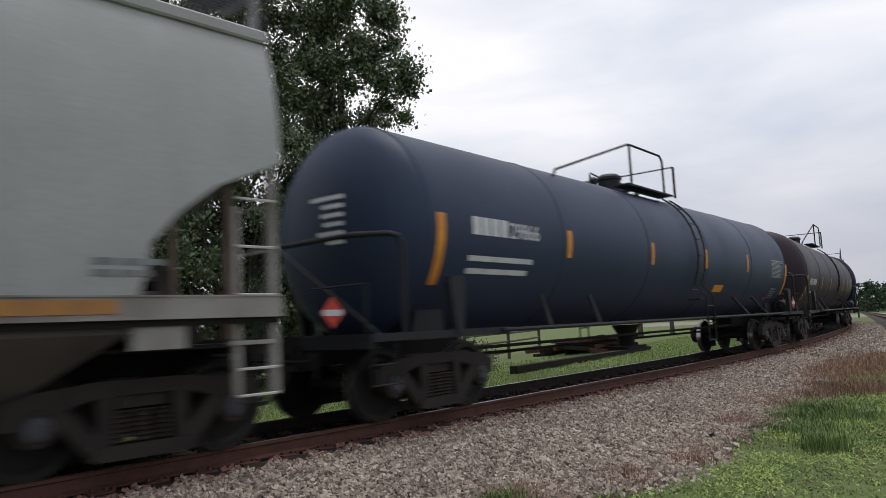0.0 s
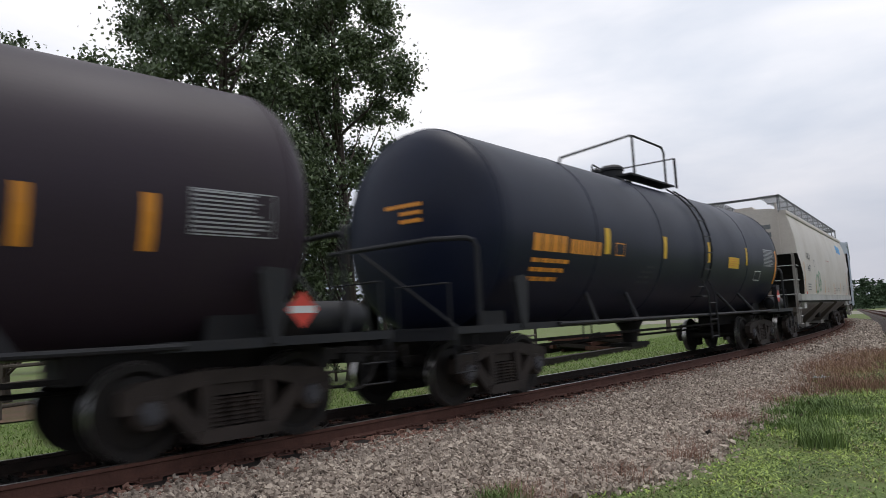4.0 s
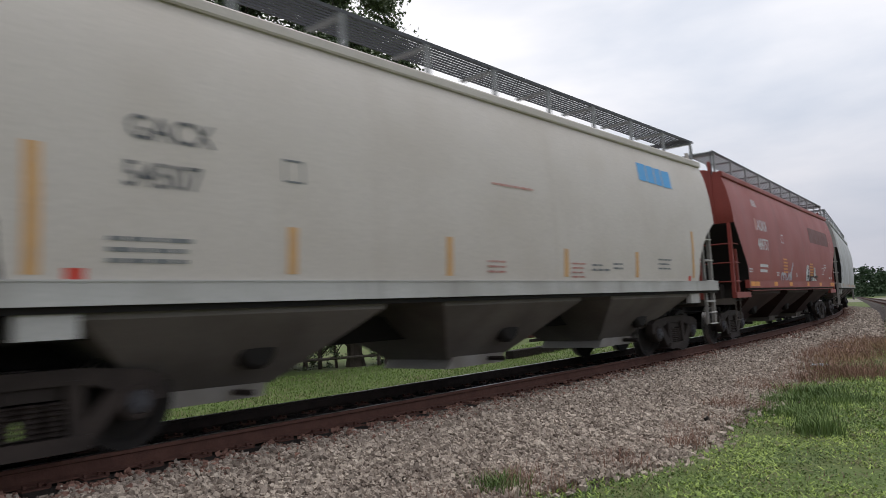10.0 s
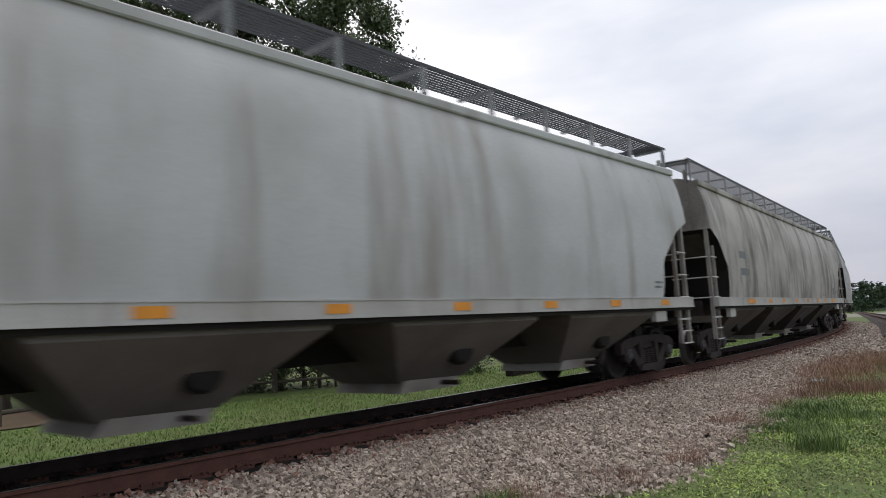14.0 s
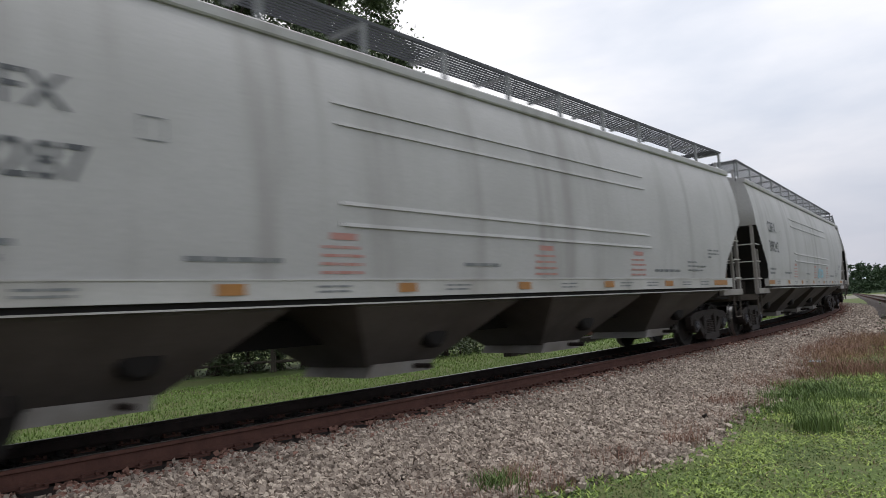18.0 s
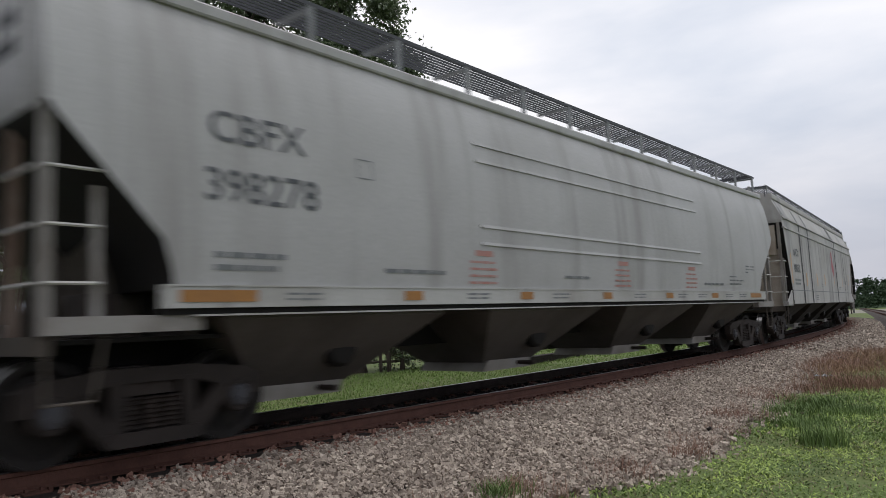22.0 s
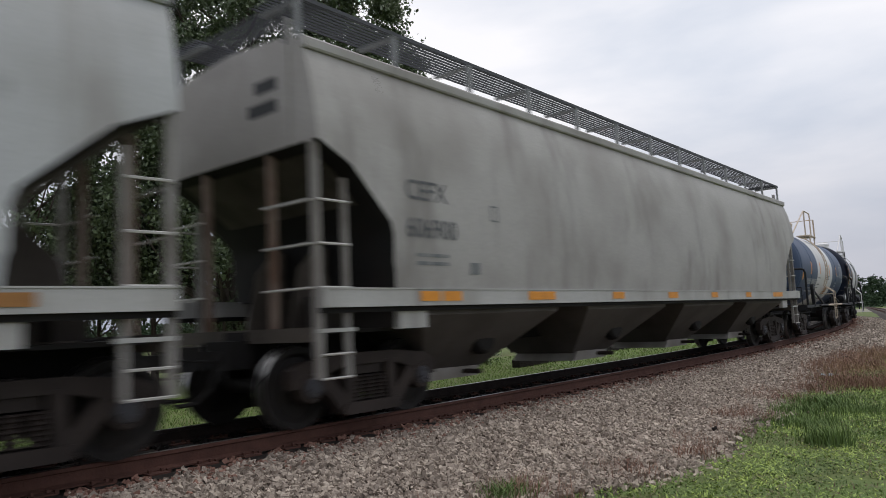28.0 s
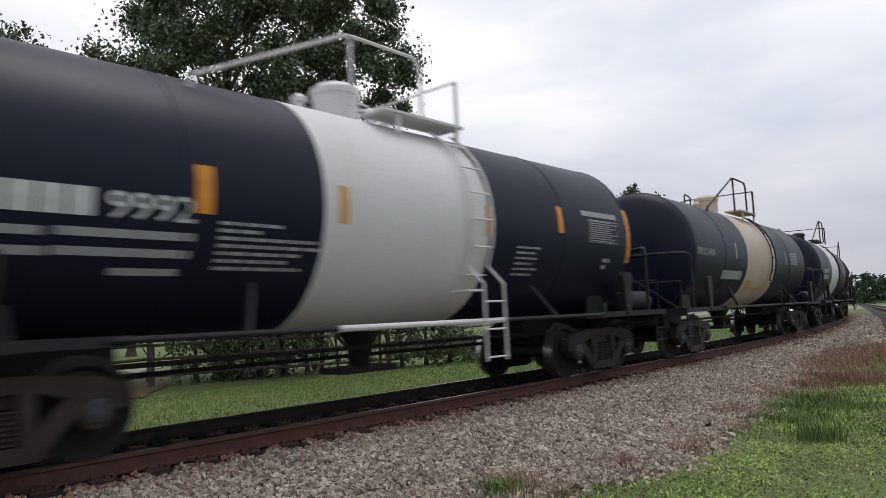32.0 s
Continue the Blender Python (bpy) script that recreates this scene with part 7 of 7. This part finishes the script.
def ribbed_car(length):
    """The pale ribbed hopper with a leaf logo and a long teal piece."""
    car, surf0, hb = hopper("pale blue ribbed covered hopper car with teal graffiti", length, P_PALE, M_UNDER, BOXED, 3, None, 'flat', 14, 0.98, cut=TALL, ladder_mat=P_CREAM, long_sill=False, slope_mat=P_LADDER)
    surf = lambda z: surf0(z) + 0.052
    flat = lambda z: 1.625
    rng = random.Random(21)
    paint(car, "leaf_logo", [[(1.76, 3.30), (2.40, 2.86), (1.88, 2.28), (1.22, 2.74)]], M_NAVY, flat, "navy diamond leaf logo", 0.006)
    paint(car, "leaf_logo", [[(1.25, 2.75), (1.5, 2.95), (1.8, 3.05), (2.08, 3.03), (2.06, 2.62), (1.93, 2.33), (1.86, 2.30), (1.6, 2.36), (1.4, 2.55)]], M_GREEN, flat, "green leaf of the logo", 0.009)
    paint(car, "leaf_logo", [[(1.32, 2.72), (1.52, 2.86), (1.8, 2.95), (2.01, 2.95), (1.78, 2.72), (1.62, 2.38), (1.45, 2.52)], [(1.7, 2.36), (1.82, 2.62), (2.02, 2.86), (2.0, 2.62), (1.9, 2.35), (1.86, 2.32)]], M_CHALK, flat, "pale leaf blades of the logo", 0.012)
    paint(car, "logo_letters", [[(1.15, 1.75), (1.3, 1.75), (1.48, 2.06), (1.35, 2.06)], [(1.4, 1.75), (1.55, 1.75), (1.5, 2.06), (1.38, 2.06)], rect(1.62, 1.98, 1.75, 2.05), rect(2.05, 2.15, 1.75, 2.05), rect(2.3, 2.4, 1.75, 2.05), [(2.1, 2.05), (2.2, 1.85), (2.32, 2.05), (2.22, 1.75)]], M_LOGOGREY, flat, "grey block letters of the logo")
    wave = lambda x: 1.30 + 0.08 * math.sin(x * 2.4)
    for a, b in ((-6.3, -4.6), (1.0, 3.3)):
        xs = np.linspace(a, b, 12)
        paint(car, "ribbon_stripe", [[(x0, wave(x0) - 0.13 * (1 - i / 14)), (x1, wave(x1) - 0.13 * (1 - (i + 1) / 14)), (x1, wave(x1) + 0.13 * (1 - (i + 1) / 14)), (x0, wave(x0) + 0.13 * (1 - i / 14))] for i, (x0, x1) in enumerate(zip(xs, xs[1:]))], M_PINK, flat, "pale red ribbon stripe")
    # the long piece: a dark humped body, a pale rim along its top, and pale, peach and rose wedges cut in
    z0 = 1.0
    humps = ((-5.0, 1.05), (-4.63, 1.25), (-4.74, 1.68), (-4.57, 1.88), (-4.23, 2.02), (-3.86, 2.0), (-3.55, 1.89), (-3.2, 1.71), (-2.98, 1.93), (-2.63, 2.1), (-2.21, 2.11), (-1.92, 1.99), (-1.79, 2.12), (-1.59, 2.16), (-1.25, 2.09), (-0.92, 1.89),
             (-0.71, 1.79), (-0.48, 1.97), (0.0, 2.08), (0.35, 2.05), (0.53, 1.81), (0.86, 1.82), (1.08, 1.78))
    ordered = sorted(humps)
    body = [[(x0, z0), (x1, z0), (x1, h1), (x0, h0)] for (x0, h0), (x1, h1) in zip(ordered, ordered[1:])]
    paint(car, "graffiti", body, M_TEAL, flat, "dark teal sprayed letters", 0.009)
    rim = [q for (x0, h0), (x1, h1) in zip(humps[2:], humps[3:]) for q in ribbon([(x0, h0 + 0.01), (x1, h1 + 0.01)], 0.05)]
    paint(car, "graffiti", rim, M_CHALK, flat, "pale sprayed rim over the letters", 0.012)
    paint(car, "graffiti", [q for k in (3, 9, 13, 18) for q in ribbon([(humps[k][0], humps[k][1] + 0.05), (humps[k + 1][0], humps[k + 1][1] + 0.05)], 0.02)], M_ROSE, flat, "thin red sprayed edge", 0.014)
    wedges = [[(-4.7, 1.6), (-4.6, 1.74), (-4.11, 1.77), (-4.1, 1.63)], [(-3.87, 1.92), (-3.59, 1.91), (-3.51, 1.84), (-3.79, 1.88)], [(-3.63, 1.76), (-3.25, 1.69), (-3.21, 1.6), (-3.55, 1.63)], [(-3.02, 1.97), (-2.5, 2.02), (-2.74, 1.89), (-3.12, 1.8)],
              [(-2.38, 1.77), (-1.94, 1.87), (-1.95, 1.62), (-2.28, 1.7)], [(-1.48, 2.01), (-0.99, 1.91), (-0.93, 1.8), (-1.26, 1.9)], [(-3.15, 1.48), (-2.99, 1.46), (-2.98, 1.15), (-3.11, 1.13)], [(-4.19, 1.16), (-3.65, 1.05), (-3.84, 1.01)]]
    paint(car, "graffiti", wedges, M_CHALK, flat, "chalky pale blue sprayed cuts", 0.013)
    small = [[(-0.52, 1.95), (-0.13, 1.96), (-0.41, 1.88)], [(-0.65, 1.74), (-0.38, 1.79), (-0.55, 1.55)], [(-0.19, 1.77), (-0.03, 1.77), (-0.01, 1.48), (-0.21, 1.51)], [(-0.27, 1.3), (0.44, 1.39), (0.26, 1.27)], [(-1.96, 1.52), (-1.72, 1.44), (-1.86, 1.17), (-2.08, 1.34)],
             [(-2.63, 1.39), (-2.29, 1.5), (-2.38, 1.25)]]
    paint(car, "graffiti", small, M_CHALK, flat, "small pale sprayed cuts", 0.013)
    cream = [[(-3.96, 1.75), (-3.81, 1.73), (-3.52, 1.5), (-3.87, 1.51)], [(-3.26, 1.67), (-2.91, 1.78), (-2.99, 1.63), (-3.22, 1.51)], [(-2.64, 1.87), (-2.46, 1.89), (-2.57, 1.57), (-2.79, 1.55)], [(-1.91, 1.9), (-1.55, 1.88), (-1.51, 1.75), (-1.91, 1.75)],
             [(-1.36, 1.78), (-1.01, 1.57), (-1.26, 1.37), (-1.48, 1.42)], [(-4.06, 1.25), (-3.64, 1.19), (-3.8, 1.13), (-4.03, 1.16)], [(0.23, 1.83), (0.44, 1.84), (0.59, 1.59), (0.29, 1.61)], [(0.68, 1.59), (0.96, 1.59), (0.83, 1.25)]]
    paint(car, "graffiti", cream, P_CREAM, flat, "cream sprayed fill", 0.014)
    paint(car, "graffiti", [[(-4.59, 1.51), (-4.41, 1.62), (-4.12, 1.62), (-4.16, 1.54)], [(-1.91, 1.74), (-1.51, 1.74), (-1.49, 1.6), (-1.96, 1.6)], [(-4.85, 1.52), (-4.7, 1.6), (-4.65, 1.17), (-5.09, 1.23)]], M_PINK, flat, "rose sprayed fill", 0.014)
    paint(car, "graffiti", [q for x in (-2.85, -2.2, -1.45, -0.4, 0.1) for q in ribbon([(x, 1.32), (x + 0.06, 1.16), (x + 0.22, 1.1), (x + 0.38, 1.18)], 0.03)], M_CYAN, flat, "thin cyan sprayed curls", 0.013)
    sheet = lambda z: 1.585
    paint(car, "graffiti", [q for i in range(9) for q in ribbon([(-hb + 0.12 + i * 0.115, 3.45 - i * 0.135), (-hb + 0.34 + i * 0.12, 3.5 - i * 0.13), (-hb + 0.30 + i * 0.12, 3.32 - i * 0.13), (-hb + 0.5 + i * 0.11, 3.36 - i * 0.14)], 0.085)], M_BLUESPRAY, sheet, "bright blue sprayed scribble along the cut edge", 0.004)
    paint(car, "small_lettering", [q for x in (-5.7, -5.5, -5.3, -5.1) for q in [rect(x, x + 0.15, 2.22, 2.44)]] + [rect(x, x + 0.14, 1.72, 1.9) for x in (-5.7, -5.5, -5.3)] + [rect(x, x + 0.14, 1.74, 1.92) for x in (-4.85, -4.68)] + rows_of_bars(-5.75, 1.5, (0.6, 0.6), 0.05, 0.06)
          + rows_of_bars(3.8, 1.46, (0.3, 0.3, 0.3), 0.08, 0.02) + rows_of_bars(3.75, 1.95, (0.5, 0.45, 0.5), 0.05, 0.05) + rows_of_bars(4.9, 1.55, (0.35, 0.3, 0.3), 0.03, 0.05) + rows_of_bars(-6.55, 1.2, (0.35, 0.3), 0.03, 0.05), M_GREYINK, flat)
    paint(car, "graffiti", scrawl(rng, 4.75, 5.35, 1.66, 1.9, 3, 0.06) + scrawl(rng, -6.45, -5.95, 1.75, 1.9, 3, 0.02), M_BLUEPAINT, flat, "bright blue sprayed tag")
    strips(car, flat, [(-6.64, -6.46, 1.25, 2.12), (3.3, 3.42, 1.2, 1.75), (6.6, 6.74, 1.25, 2.1)], M_TANSTRIP, "faded orange strip")
    end_marks(car, hb, 3.6, M_GREYINK)
    CARS.append(car)


def raised(z, tank_body):
    """True height of a mark or edge on a car body."""
    if tank_body:
        return np.interp(z, [0, 1.0, 1.3, 2.2, 3.1, 4.1, 5.2], [0, 1.035, 1.345, 2.30, 3.235, 4.28, 5.33])
    return np.interp(z, [0, 1.0, 1.3, 2.2, 2.6, 3.1, 3.4, 4.1, 4.5, 5.2], [0, 1.035, 1.345, 2.32, 2.76, 3.30, 3.61, 4.30, 4.81, 5.45])


def raise_body(car):
    """Bring a car's body, trim and paint to their true height; the running gear stays as it is."""
    done = set()
    tank_body = car.name.startswith("tank")
    for ob in car.children_recursive:
        gear = ob.name.split(".")[0] in ("truck", "coupler") or ob.parent.name.split(".")[0] == "truck"
        if gear:
            continue
        place = ob.matrix_basis.translation
        if place.length > 0:
            place.z = float(raised(place.z, tank_body))
            ob.matrix_basis = Matrix.Translation(place)
        elif ob.data not in done:
            done.add(ob.data)
            co = np.empty(len(ob.data.vertices) * 3, np.float32)
            ob.data.vertices.foreach_get("co", co)
            co[2::3] = raised(co[2::3], tank_body)
            ob.data.vertices.foreach_set("co", co)


def car_pose(mid, half):
    a, b = on_track(mid - half), on_track(mid + half)
    d = b - a
    c = (a + b) / 2
    return pose(c[0], c[1], c[2] - 0.006, 0, -math.degrees(math.atan2(d[2], math.hypot(d[0], d[1]))), math.degrees(math.atan2(d[1], d[0])))


def motions():
    times = np.linspace(0, 32, 65)
    for i, car in enumerate(CARS):
        raise_body(car)
        mid = (JOINTS[i] + JOINTS[i + 1]) / 2 + 0.08 + NUDGE.get(i, 0.0)
        half = LEN[i] / 2 - (2.2 if car.name.startswith("tank") else 1.85)
        walk(car, [(t, car_pose(mid - gone(t), half)) for t in times])
    # the wheels roll: a row every second picture
    ticks = [i / 15 for i in range(481)]
    turns = [math.degrees(gone(t) / WHEEL_R) for t in ticks]
    for w, x in SPINNING:
        walk(w, [(t, pose(x, 0, WHEEL_R, 0, -a % 360 - 180, 0)) for t, a in zip(ticks, turns)])


make_ground()
make_rails()
make_ballast()
make_grass()
make_trees()
make_far_things()
make_cars()
motions()
